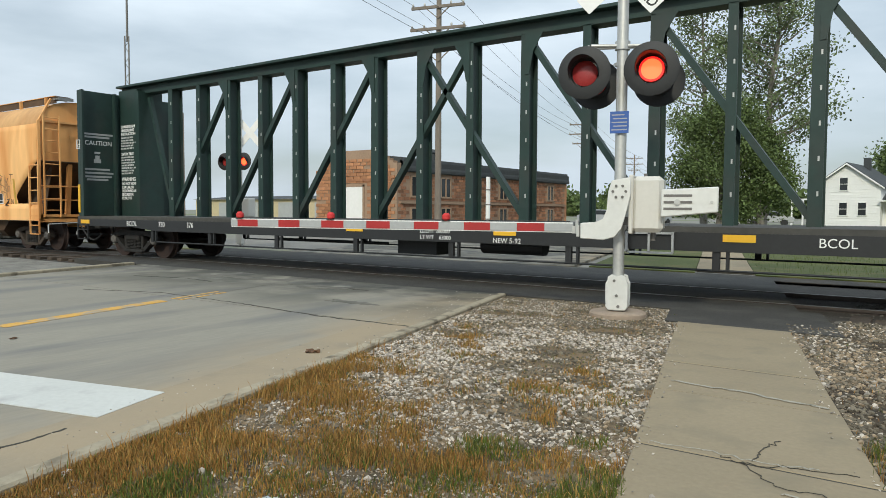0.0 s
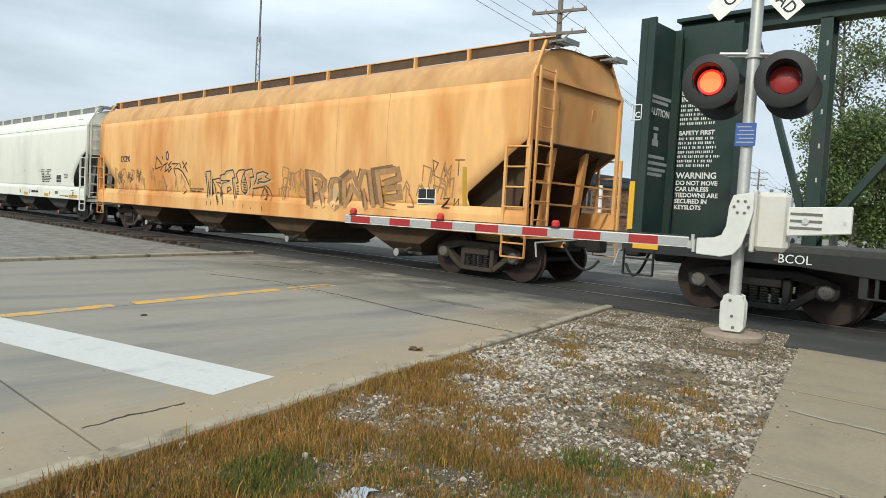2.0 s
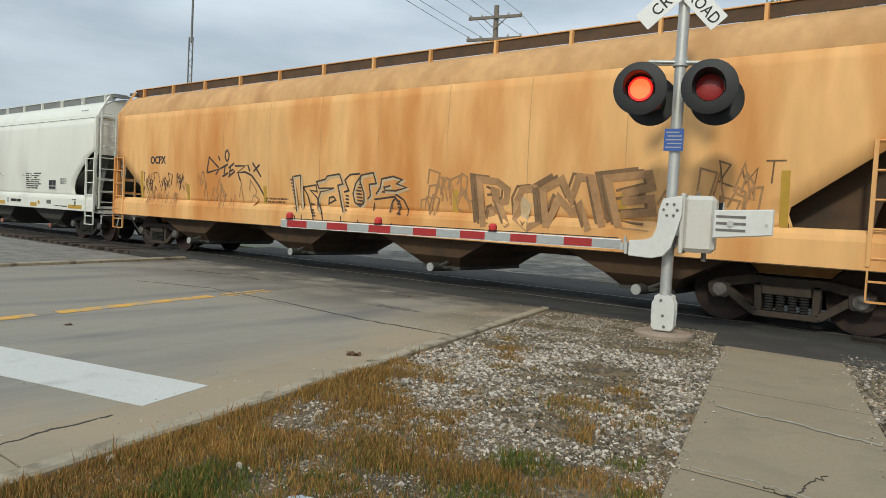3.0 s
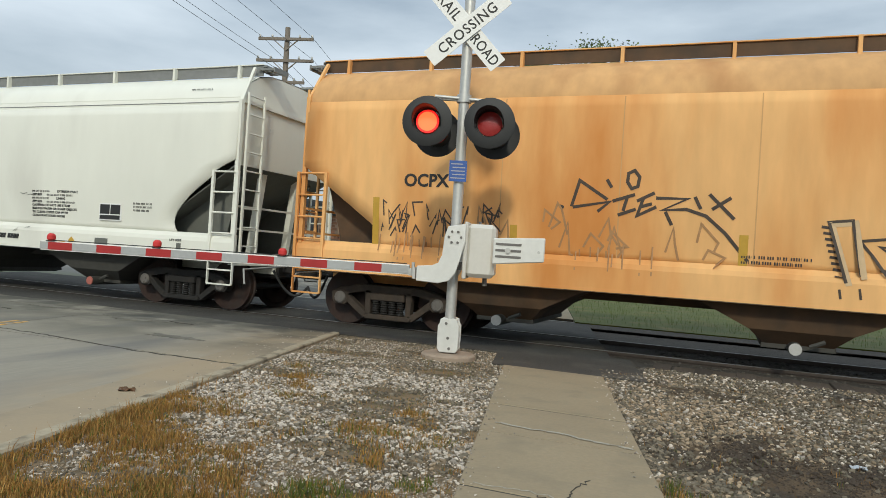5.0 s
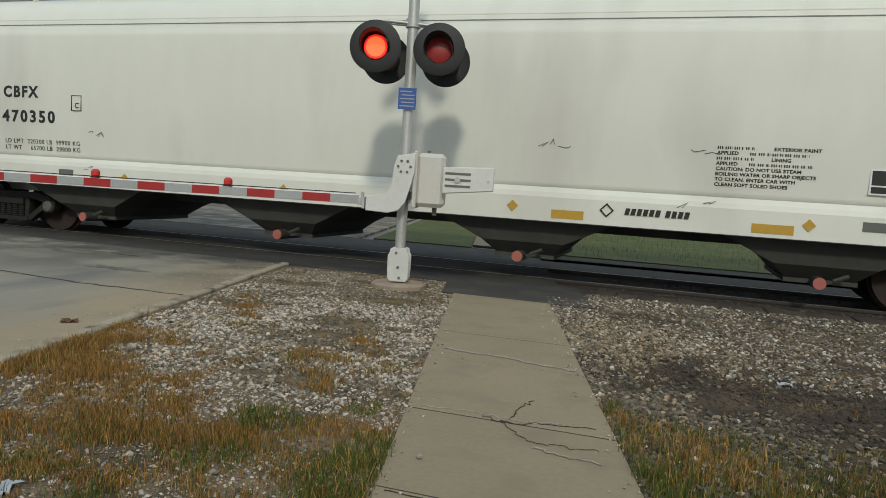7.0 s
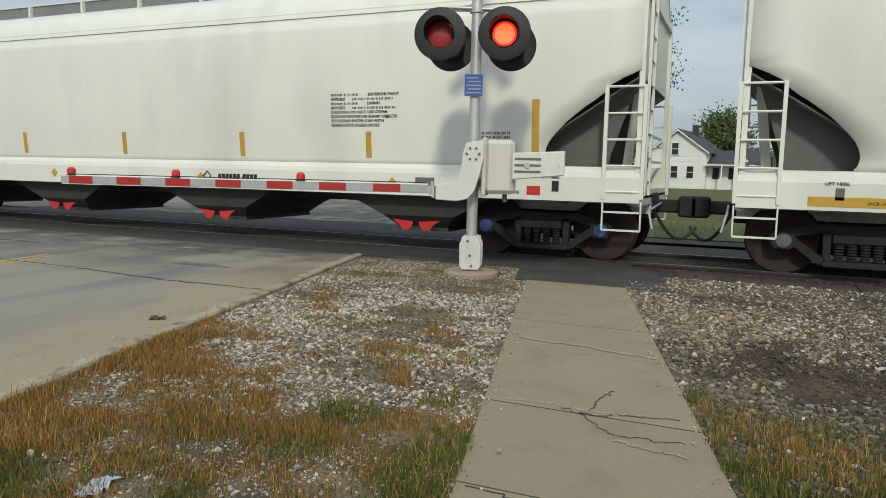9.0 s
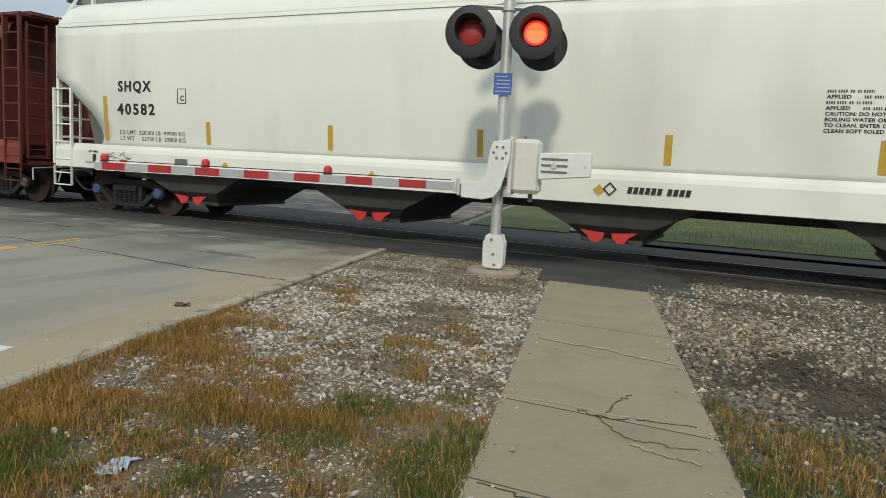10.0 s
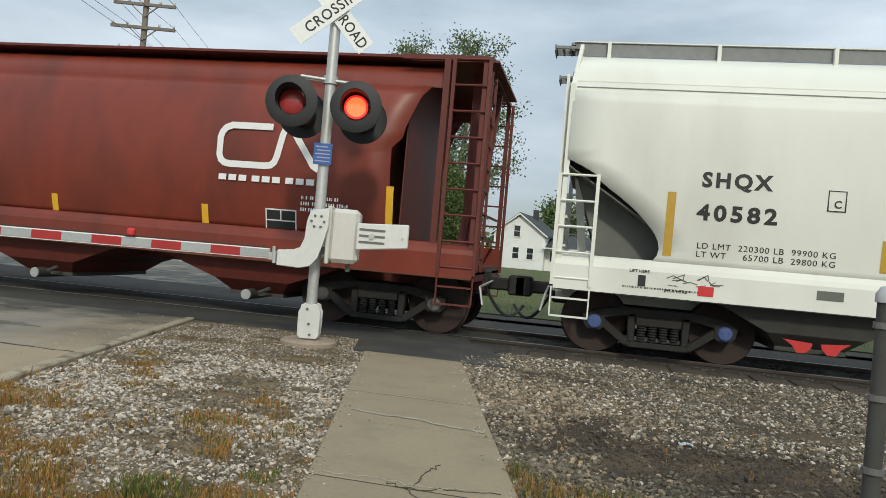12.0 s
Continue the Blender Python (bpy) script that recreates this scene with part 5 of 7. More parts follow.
for c, marks, block, logo, slots in ((white_two, ("SHQX", "40582"), (4.60, 2.44), 2.05, (-6.0, 6.3)), (white_one, ("CBFX", "470350"), (4.57, 2.01), 3.22, (-6.2, 6.5))):
    x = -7.68
    apart(marking("reporting_mark", marks[0], 0.272, M["letter"], c, x, 2.43, squeeze=1.02, bold=0.010, spacing=1.27), "reporting_mark")
    apart(marking("reporting_mark", marks[1], 0.285, M["letter"], c, x - 0.03, 1.99, squeeze=1.12, bold=0.010, spacing=1.32), "reporting_mark")
    stencil_frame(c, x + 1.56, 2.21, 0.22, 0.27, M["letter"], t=0.011)
    tagged(marking("load_mark", "LD LMT  220300 LB  99900 KG", 0.112, M["letter"], c, x, 1.605, squeeze=1.06, spacing=1.12), kind="stuff")
    tagged(marking("load_mark", "LT WT     65700 LB  29800 KG", 0.112, M["letter"], c, x, 1.49, squeeze=1.06, spacing=1.12), kind="stuff")
    bx, bz = block
    for r, (words, bar_from, bar_to, wx) in enumerate((("EXTERIOR PAINT", 0.0, 0.62, 0.68), ("APPLIED", 0.40, 1.20, 0.0), ("LINING", 0.0, 0.60, 0.66), ("APPLIED", 0.40, 1.26, 0.0), ("CAUTION: DO NOT USE STEAM", 0, 0, 0.0), ("BOILING WATER OR SHARP OBJECTS", 0, 0, 0.0), ("TO CLEAN. ENTER CAR WITH", 0, 0, 0.0), ("CLEAN SOFT SOLED SHOES", 0, 0, 0.0))):
        zz = bz - r * 0.0685
        tagged(marking("stencil", words, 0.062, M["letter"], c, bx + wx, zz, squeeze=1.10, spacing=1.06, bold=0.002, label="small black stencilled lines"), kind="stuff")
        if bar_to:
            bars_block(c, bx + bar_from, zz, 1, bar_to - bar_from, 0.036, M["letter"], None, "small black stencilled lines")
    bars_block(c, 7.2, 1.84, 3, 0.5, 0.036, M["stencilgrey"])
    for wx, wz, words in ((-8.52, 1.215, "LIFT HERE"), (8.14, 1.215, "LIFT HERE"), (-8.05, 0.985, "JACK HERE"), (7.52, 0.985, "JACK HERE")):
        tagged(marking("stencil", words, 0.055, M["letter"], c, wx, wz, squeeze=1.1, bold=0.001, label="small black stencilled words"), kind="stuff")
    bars_block(c, -8.6, 1.0, 1, 1.2, 0.025, M["letter"])
    bars_block(c, 6.9, 1.0, 1, 0.9, 0.025, M["letter"])
    bm = bmesh.new()
    strokes(bm, [[(logo - 0.085, 1.11), (logo, 1.025), (logo + 0.085, 1.11), (logo, 1.195), (logo - 0.085, 1.11)]], 0.02, on_side(0, 0, SIDE - 0.003))
    part("emblem", bm, M["letter"], c, "small diamond emblem")
    for k in range(10):
        bm = bmesh.new()
        kx = logo + 0.24 + k * 0.08 + (0.05 if k > 5 else 0)
        prism(bm, [(kx, 1.065), (kx + 0.058, 1.065), (kx + 0.075, 1.155), (kx + 0.017, 1.155)], "y", SIDE - 0.003, SIDE + 0.02)
        part("emblem_bar", bm, M["letter"], c, "slanted dark lettering bar")
    for sx in (-1, 1):
        p = panel(c, sx * 8.35 - 0.05, 1.03, 0.1, 0.15, M["letter"] if c is white_two else M["shade_grey"], "lifting eye")
    for sx in slots:
        panel(c, sx - 0.16, 1.06, 0.32, 0.12, M["shade_grey"], "small sill slot")
    for xx in (-5.0, -1.9, 1.82, 5.66):
        bm = bmesh.new()
        prism(bm, [(xx, 1.09), (xx + 0.08, 1.01), (xx + 0.16, 1.09), (xx + 0.08, 1.17)], "y", SIDE - 0.003, SIDE + 0.02)
        part("marking_panel", bm, M["dullyellow"], c, "small yellow diamond")
    bars_block(c, 8.3, 3.95, 1, 0.6, 0.03, M["shade_grey"], -1.42)
    # faint scribbles and scuffs low on the side
    rs = random.Random(3)
    bm = bmesh.new()
    lines = []
    for k in range(12):
        kx = -8.05 + rs.uniform(0, 0.6) if c is white_two else rs.choice((-6.0, 2.0, 4.0)) + rs.uniform(0, 0.5)
        kz = 1.08 + rs.uniform(0, 0.1) if c is white_two else rs.choice((1.2, 1.75, 1.9)) + rs.uniform(0, 0.1)
        lines.append([(kx, kz), (kx + rs.uniform(0.02, 0.15), kz + rs.uniform(-0.05, 0.08)), (kx + rs.uniform(0.05, 0.2), kz)])
    strokes(bm, lines, 0.012, on_side(0, 0))
    hug(bm)
    tagged(part("scribble", bm, M["shade_grey"], c, "thin grey scribble"), kind="stuff")
c = white_two
for x in (-8.05, 8.02):
    strip(c, x, 1.47, 2.33, 0.11)
for x in (-5.38, -2.69, 0.03, 2.78, 5.28):
    strip(c, x, 1.47, 1.88, 0.10)
for x in (-7.62, 7.93):
    panel(c, x, 0.97, 0.2, 0.13, M["redtag"], "small red plate")
c = white_one
for x, w in ((-8.7, 0.9), (-6.0, 0.5), (-2.6, 0.5), (2.46, 0.45), (5.07, 0.5), (7.9, 0.9)):
    panel(c, x, 0.95, w, 0.12, M["dullyellow"], "yellow reflective sill strip")
p = panel(c, 6.37, 1.52, 0.54, 0.32, M["sign"], "black inspection panel")
for a, b, z0, z1 in ((0.02, 0.26, 0.12, 0.30), (0.28, 0.52, 0.12, 0.30), (0.02, 0.52, 0.02, 0.10)):
    bm = bmesh.new()
    box(bm, 6.37 + a, 6.37 + b, side_y(1.84) - 0.006, side_y(1.84), 1.52 + z0, 1.52 + z1)
    part("panel_field", bm, M["letter"], p)

# orange wagon: mark, panel and graffiti
c = orange
apart(marking("reporting_mark", "OCPX", 0.27, M["letter"], c, -7.70, 2.31, squeeze=1.0, bold=0.008), "reporting_mark")
p = panel(c, 6.84, 1.38, 0.5, 0.31, M["sign"], "black inspection panel")
for a, b, z0, z1 in ((0.02, 0.24, 0.12, 0.30), (0.26, 0.48, 0.12, 0.30), (0.02, 0.48, 0.02, 0.10)):
    bm = bmesh.new()
    box(bm, 6.84 + a, 6.84 + b, side_y(1.69) - 0.006, side_y(1.69), 1.38 + z0, 1.38 + z1)
    part("panel_field", bm, M["letter"], p)
for x in (-8.17, -5.9, -2.78, 2.67, 5.85, 8.1):
    strip(c, x, 1.38, 2.12 if abs(x) > 8 else 1.78, 0.11)
bars_block(c, -2.8, 1.48, 2, 0.9, 0.04, M["letter"])


def graffiti(outline, material, width, fill=None):
    for k, ln in enumerate(outline):
        bm = bmesh.new()
        strokes(bm, [ln], width, on_side(0, 0))
        hug(bm, 0.002 + 0.0004 * (k % 8) + (0.002 if material is M["sprayfaint"] else 0.0))
        part("graffiti", bm, material, orange, "sprayed graffiti stroke")


rnd = random.Random(11)
TAG = [[(-5.06, 2.08), (-4.96, 2.45), (-4.56, 2.19)], [(-5.04, 2.07), (-4.53, 2.16), (-4.69, 2.02)], [(-5.23, 2.08), (-5.17, 2.06)], [(-4.58, 2.47), (-4.51, 2.36)], [(-4.29, 2.56), (-4.21, 2.6), (-4.14, 2.51), (-4.16, 2.38), (-4.24, 2.35), (-4.3, 2.44), (-4.29, 2.56)], [(-4.49, 2.17), (-4.19, 2.27)], [(-4.29, 2.24), (-4.34, 2.04)], [(-4.41, 1.98), (-4.17, 2.07)], [(-4.16, 2.18), (-3.93, 2.3)], [(-4.07, 2.24), (-4.15, 1.98), (-3.9, 2.11)], [(-4.12, 2.1), (-3.96, 2.15)], [(-3.91, 2.23), (-3.5, 2.23), (-3.82, 2.07), (-3.51, 2.09), (-3.26, 2.01), (-3.01, 1.79), (-2.72, 1.44)], [(-3.78, 2.05), (-3.69, 1.87)], [(-3.41, 2.26), (-3.33, 2.1)], [(-3.23, 2.3), (-2.91, 1.98)], [(-2.96, 2.26), (-3.19, 2.1)]]
LETTER_K = [[(-1.43, 1.33), (-1.55, 2.02), (-1.81, 1.99), (-1.59, 1.24)], [(-1.46, 1.77), (-1.05, 1.82), (-1.02, 1.68), (-1.24, 1.71), (-1.03, 1.56), (-0.8, 1.27), (-0.75, 1.08)], [(-1.46, 1.77), (-1.32, 1.6), (-1.1, 1.27), (-1.04, 1.07)]]
LETTER_A = [[(-0.15, 1.28), (-0.38, 1.82), (-0.23, 1.85), (-0.33, 2.05), (-0.69, 2.01), (-0.76, 1.94), (-1.03, 1.89), (-0.96, 1.75), (-0.5, 1.76), (-0.91, 1.68), (-1.0, 1.5), (-0.91, 1.32), (-0.81, 1.25)], [(-0.66, 1.44), (-0.64, 1.56), (-0.52, 1.59), (-0.45, 1.52), (-0.66, 1.44)]]
LETTER_U = [[(-0.2, 1.69), (-0.06, 1.72), (-0.17, 1.93), (-0.02, 2.04), (0.27, 2.06)], [(0.3, 2.03), (0.14, 1.86), (0.06, 1.66), (0.11, 1.49), (0.26, 1.41), (0.37, 1.5), (0.37, 1.67), (0.26, 1.91), (0.3, 2.03), (0.63, 2.08), (0.71, 1.87), (0.52, 1.85), (0.55, 1.63), (0.47, 1.56)]]
LETTER_S = [[(0.7, 1.66), (0.82, 1.79), (0.86, 1.96), (1.16, 2.01), (1.39, 1.95), (1.25, 1.87), (1.5, 1.8), (1.24, 1.74), (0.95, 1.74), (0.92, 1.8), (1.09, 1.83)], [(0.82, 1.72), (1.19, 1.69), (1.43, 1.57), (1.55, 1.39), (1.59, 1.27)], [(0.65, 1.56), (1.22, 1.63)], [(1.14, 1.32), (1.14, 1.53), (1.22, 1.6), (1.35, 1.47), (1.36, 1.29)]]
WIDE_R = [[(3.24, 1.2), (3.09, 2.02), (3.47, 1.98), (3.68, 1.85), (3.65, 1.66), (3.5, 1.61), (3.73, 1.23)], [(3.41, 1.21), (3.36, 1.5), (3.46, 1.54)], [(3.34, 1.85), (3.46, 1.81), (3.45, 1.71), (3.36, 1.71)]]
WIDE_O = [[(3.97, 1.86), (4.22, 1.88), (4.37, 1.66), (4.34, 1.36), (4.13, 1.23), (3.89, 1.39), (3.87, 1.67), (3.97, 1.86)]]
WIDE_EYE = [[(4.1, 1.63), (4.2, 1.54), (4.18, 1.32), (4.08, 1.41), (4.1, 1.63)]]
WIDE_M = [[(4.48, 1.26), (4.36, 1.85), (4.71, 2.03), (4.88, 1.71), (5.01, 2.07), (5.23, 2.05), (5.46, 1.31)], [(4.48, 1.26), (4.66, 1.73), (4.9, 1.5), (5.04, 1.63), (5.23, 1.24)]]
WIDE_E = [[(5.73, 1.32), (5.49, 2.05), (6.15, 2.12), (6.2, 1.93), (5.74, 1.82)], [(5.73, 1.7), (6.19, 1.76), (6.22, 1.56), (5.72, 1.51)], [(5.76, 1.36), (6.2, 1.34)]]

graffiti([*LETTER_K, *LETTER_A, *LETTER_U, *LETTER_S], M["spray"], 0.036)
graffiti([[(x + 0.035, z - 0.03) for x, z in ln] for ln in (*LETTER_K[:1], *LETTER_A[:1], *LETTER_U[1:], *LETTER_S[:1])], M["sprayfill"], 0.07)
# hatched sides of the letters
for hx, hz, w, n, step, lean in ((-1.89, 1.93, 0.11, 9, 0.075, 0.022), (0.12, 1.86, 0.16, 7, 0.066, 0.012), (-0.16, 1.62, 0.10, 5, 0.07, 0.0), (-1.22, 1.42, 0.12, 5, 0.06, 0.03), (1.24, 1.55, 0.10, 5, 0.06, 0.02)):
    graffiti([[(hx + lean * k, hz - step * k), (hx + lean * k + w, hz - step * k - 0.012)] for k in range(n)], M["spray"], 0.034)
graffiti([[(hx, z0), (hx + 0.02, z1)] for hx, z0, z1 in ((-1.66, 1.16, 1.04), (-1.44, 1.18, 1.05), (-0.22, 1.2, 1.06), (0.28, 1.14, 1.03), (0.66, 1.5, 1.03), (1.2, 1.12, 1.0))], M["spray"], 0.028)
graffiti([*WIDE_R, *WIDE_O, *WIDE_M, *WIDE_E], M["sprayfade"], 0.042)
graffiti([[(x + 0.10, z - 0.05) for x, z in ln] for ln in (*WIDE_R, *WIDE_O, *WIDE_M, *WIDE_E)], M["sprayfaint"], 0.12)
graffiti([[(x - 0.07, z + 0.02) for x, z in ln[:3]] for ln in (*WIDE_R[:1], *WIDE_M[:1], *WIDE_E[:1])], M["sprayfade"], 0.07)
graffiti(WIDE_EYE, M["sprayfill"], 0.10)
graffiti(TAG, M["spray"], 0.045)
# weld seams down the side, with rust run from them
for x in (-6.12, -4.4, -2.65, -0.94, 0.74, 2.45, 4.16, 5.87):
    bm = bmesh.new()
    vs_ = [[bm.verts.new((x + q, side_y(zz) - 0.0015, zz)) for q in (-0.008, 0.008)] for zz in (1.38, 1.8, 2.2, 2.6, 3.0, 3.4, 3.64)]
    for r0, r1 in zip(vs_, vs_[1:]):
        bm.faces.new((r0[0], r0[1], r1[1], r1[0]))
    part("weld_seam", bm, M["orangetop"], orange, "rusty vertical weld seam")
small = []
for k in range(34):
    x, z = rnd.uniform(-8.1, -6.2), rnd.uniform(1.5, 1.85)
    small.append([(x, z), (x + rnd.uniform(-0.06, 0.12), z + rnd.uniform(0.1, 0.3)), (x + rnd.uniform(0.0, 0.18), z + rnd.uniform(-0.05, 0.25))])
graffiti(small, M["spray"], 0.022)
drips = [[(x, rnd.uniform(1.42, 1.6)), (x + 0.005, rnd.uniform(1.15, 1.38))] for x in [rnd.uniform(-8.1, -6.3) for _ in range(30)] + [rnd.uniform(-5.0, -3.9) for _ in range(10)]]
graffiti(drips, M["sprayfaint"], 0.02)
faint = []
for k in range(40):
    x, z = rnd.choice((rnd.uniform(-6.5, -3.2), rnd.uniform(1.8, 2.8), rnd.uniform(6.2, 7.6))), rnd.uniform(1.4, 1.9)
    faint.append([(x, z), (x + rnd.uniform(0, 0.15), z + rnd.uniform(0.1, 0.4)), (x + rnd.uniform(0.1, 0.3), z + rnd.uniform(-0.1, 0.3)), (x + rnd.uniform(0.1, 0.3), z - 0.1)])
graffiti(faint, M["sprayfaint"], 0.03)
scrawl = [[(6.3, 2.2), (6.45, 2.45), (6.3, 2.5), (6.35, 2.2), (6.5, 2.15)], [(6.6, 2.4), (6.65, 2.2), (6.8, 2.4), (6.75, 2.05)], [(6.9, 2.5), (7.15, 2.5)], [(7.0, 2.5), (6.98, 2.2)]]
graffiti([[(x + 0.95, z - 0.25) for x, z in ln] for ln in scrawl], M["sprayfade"], 0.022)
scrawl = [[(6.55, 1.48), (6.8, 1.5), (6.6, 1.32), (6.85, 1.32)], [(7.0, 1.5), (6.95, 1.35), (7.15, 1.5), (7.1, 1.32)], [(7.3, 1.4), (7.4, 1.5), (7.45, 1.35), (7.32, 1.36), (7.3, 1.4)]]
graffiti([[(x * 0.7 + 2.95, z + 0.02) for x, z in ln] for ln in scrawl], M["spray"], 0.025)

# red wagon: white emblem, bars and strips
c = red_car
worm = [[(1.02, 0.88), (0.22, 0.88), (0.10, 0.82), (0.03, 0.72), (0.0, 0.6), (0.0, 0.24), (0.04, 0.12), (0.11, 0.06), (0.22, 0.04), (0.92, 0.04), (1.02, 0.06), (1.09, 0.13), (1.13, 0.25), (1.22, 0.74), (1.26, 0.84), (1.33, 0.88), (1.40, 0.84), (1.84, 0.1), (1.91, 0.05), (1.97, 0.1), (2.05, 0.95)]]
bm = bmesh.new()
strokes(bm, [[(x * 0.83, z * 0.70) for x, z in ln] for ln in worm], 0.10, on_side(5.17, 2.29, SIDE - 0.022))
part("emblem", bm, M["sign"], c, "white winding line emblem")
for k in range(9):
    kx = 5.19 + k * 0.165 + (0.05 if k > 2 else 0) + (0.05 if k > 5 else 0)
    bm = bmesh.new()
    box(bm, kx, kx + 0.125, SIDE - 0.024, SIDE - 0.018, 2.07, 2.16)
    part("stencil_bar", bm, M["sign"], c, "white lettering bar")
for x, z0, z1 in ((7.9, 1.50, 2.14), (4.95, 1.28, 1.68), (2.28, 1.28, 1.66), (-0.4, 1.28, 1.66), (-3.0, 1.28, 1.66)):
    bm = bmesh.new()
    rows_ = [(z0 + (z1 - z0) * i / 4) for i in range(5)]
    vs_ = [[bm.verts.new((x + q, -red_bulge(z) - 0.016, z)) for q in (-0.055, 0.055)] for z in rows_]
    for r0, r1 in zip(vs_, vs_[1:]):
        bm.faces.new((r0[0], r0[1], r1[1], r1[0]))
    part("reflector_strip", bm, M["yellow"], c, "bright yellow reflective strip")
bars_block(c, 6.55, 1.86, 3, 0.75, 0.05, M["sign"], SIDE - 0.015, "white stencil lines")
p = None
for a0, a1, z0, z1, lift, m_, nm in ((5.96, 6.46, 1.36, 1.69, 0.016, "sign", "marking_panel"), (5.98, 6.20, 1.53, 1.67, 0.020, "letter", "panel_field"), (6.22, 6.44, 1.53, 1.67, 0.020, "letter", "panel_field"), (5.98, 6.44, 1.38, 1.51, 0.020, "letter", "panel_field")):
    bm = bmesh.new()
    rows_ = [z0 + (z1 - z0) * i / 4 for i in range(5)]
    vs_ = [[bm.verts.new((q, -red_bulge(z) - lift, z)) for q in (a0, a1)] for z in rows_]
    for r0, r1 in zip(vs_, vs_[1:]):
        bm.faces.new((r0[0], r0[1], r1[1], r1[0]))
    ob = part(nm, bm, M[m_], c if p is None else p, "black inspection panel in a white frame" if p is None else "")
    p = p or ob

# ---- second signal, across the track ----
far_signal = thing("crossing_signal", "far railroad crossing signal with red lamps and white boards", "crossing signal", at=pose(-20.6, 16.8, 0, 0, 0, FACE))
bm = bmesh.new()
rod(bm, (0, 0, -0.06), (0, 0, 4.8), 0.065, n=14)
part("post", bm, M["galv"], far_signal, smooth=True)
bm = bmesh.new()
rod(bm, (-0.4, 0, 3.2), (0.4, 0, 3.2), 0.025, n=8)
rod(bm, (-0.4, 0, 3.2), (-0.4, -0.1, 2.95), 0.02, n=8)
rod(bm, (0.4, 0, 3.2), (0.4, -0.1, 2.95), 0.02, n=8)
part("lamp_crossarm", bm, M["galv"], far_signal)
for x in (-0.4, 0.4):
    lamp_head(far_signal, x, 2.95, -1, LIT)
for tilt in (-45, 45):
    bm = bmesh.new()
    box(bm, -0.61, 0.61, -0.115, 0.115, -0.004, 0.004)
    part("crossbuck_board", bm, M["sign"], far_signal, "white board", at=pose(0.35, 0.1 + tilt * 0.0004, 4.0, 90, 0, 0) @ pose(0, 0, 0, 0, 0, tilt))
bm = bmesh.new()
box(bm, 0.1, 0.5, -0.2, 0.2, 1.0, 1.65)
box(bm, -0.15, 0.1, -0.1, 0.1, 0.0, 0.5)
part("mechanism_box", bm, M["box"], far_signal, bevel=0.03)


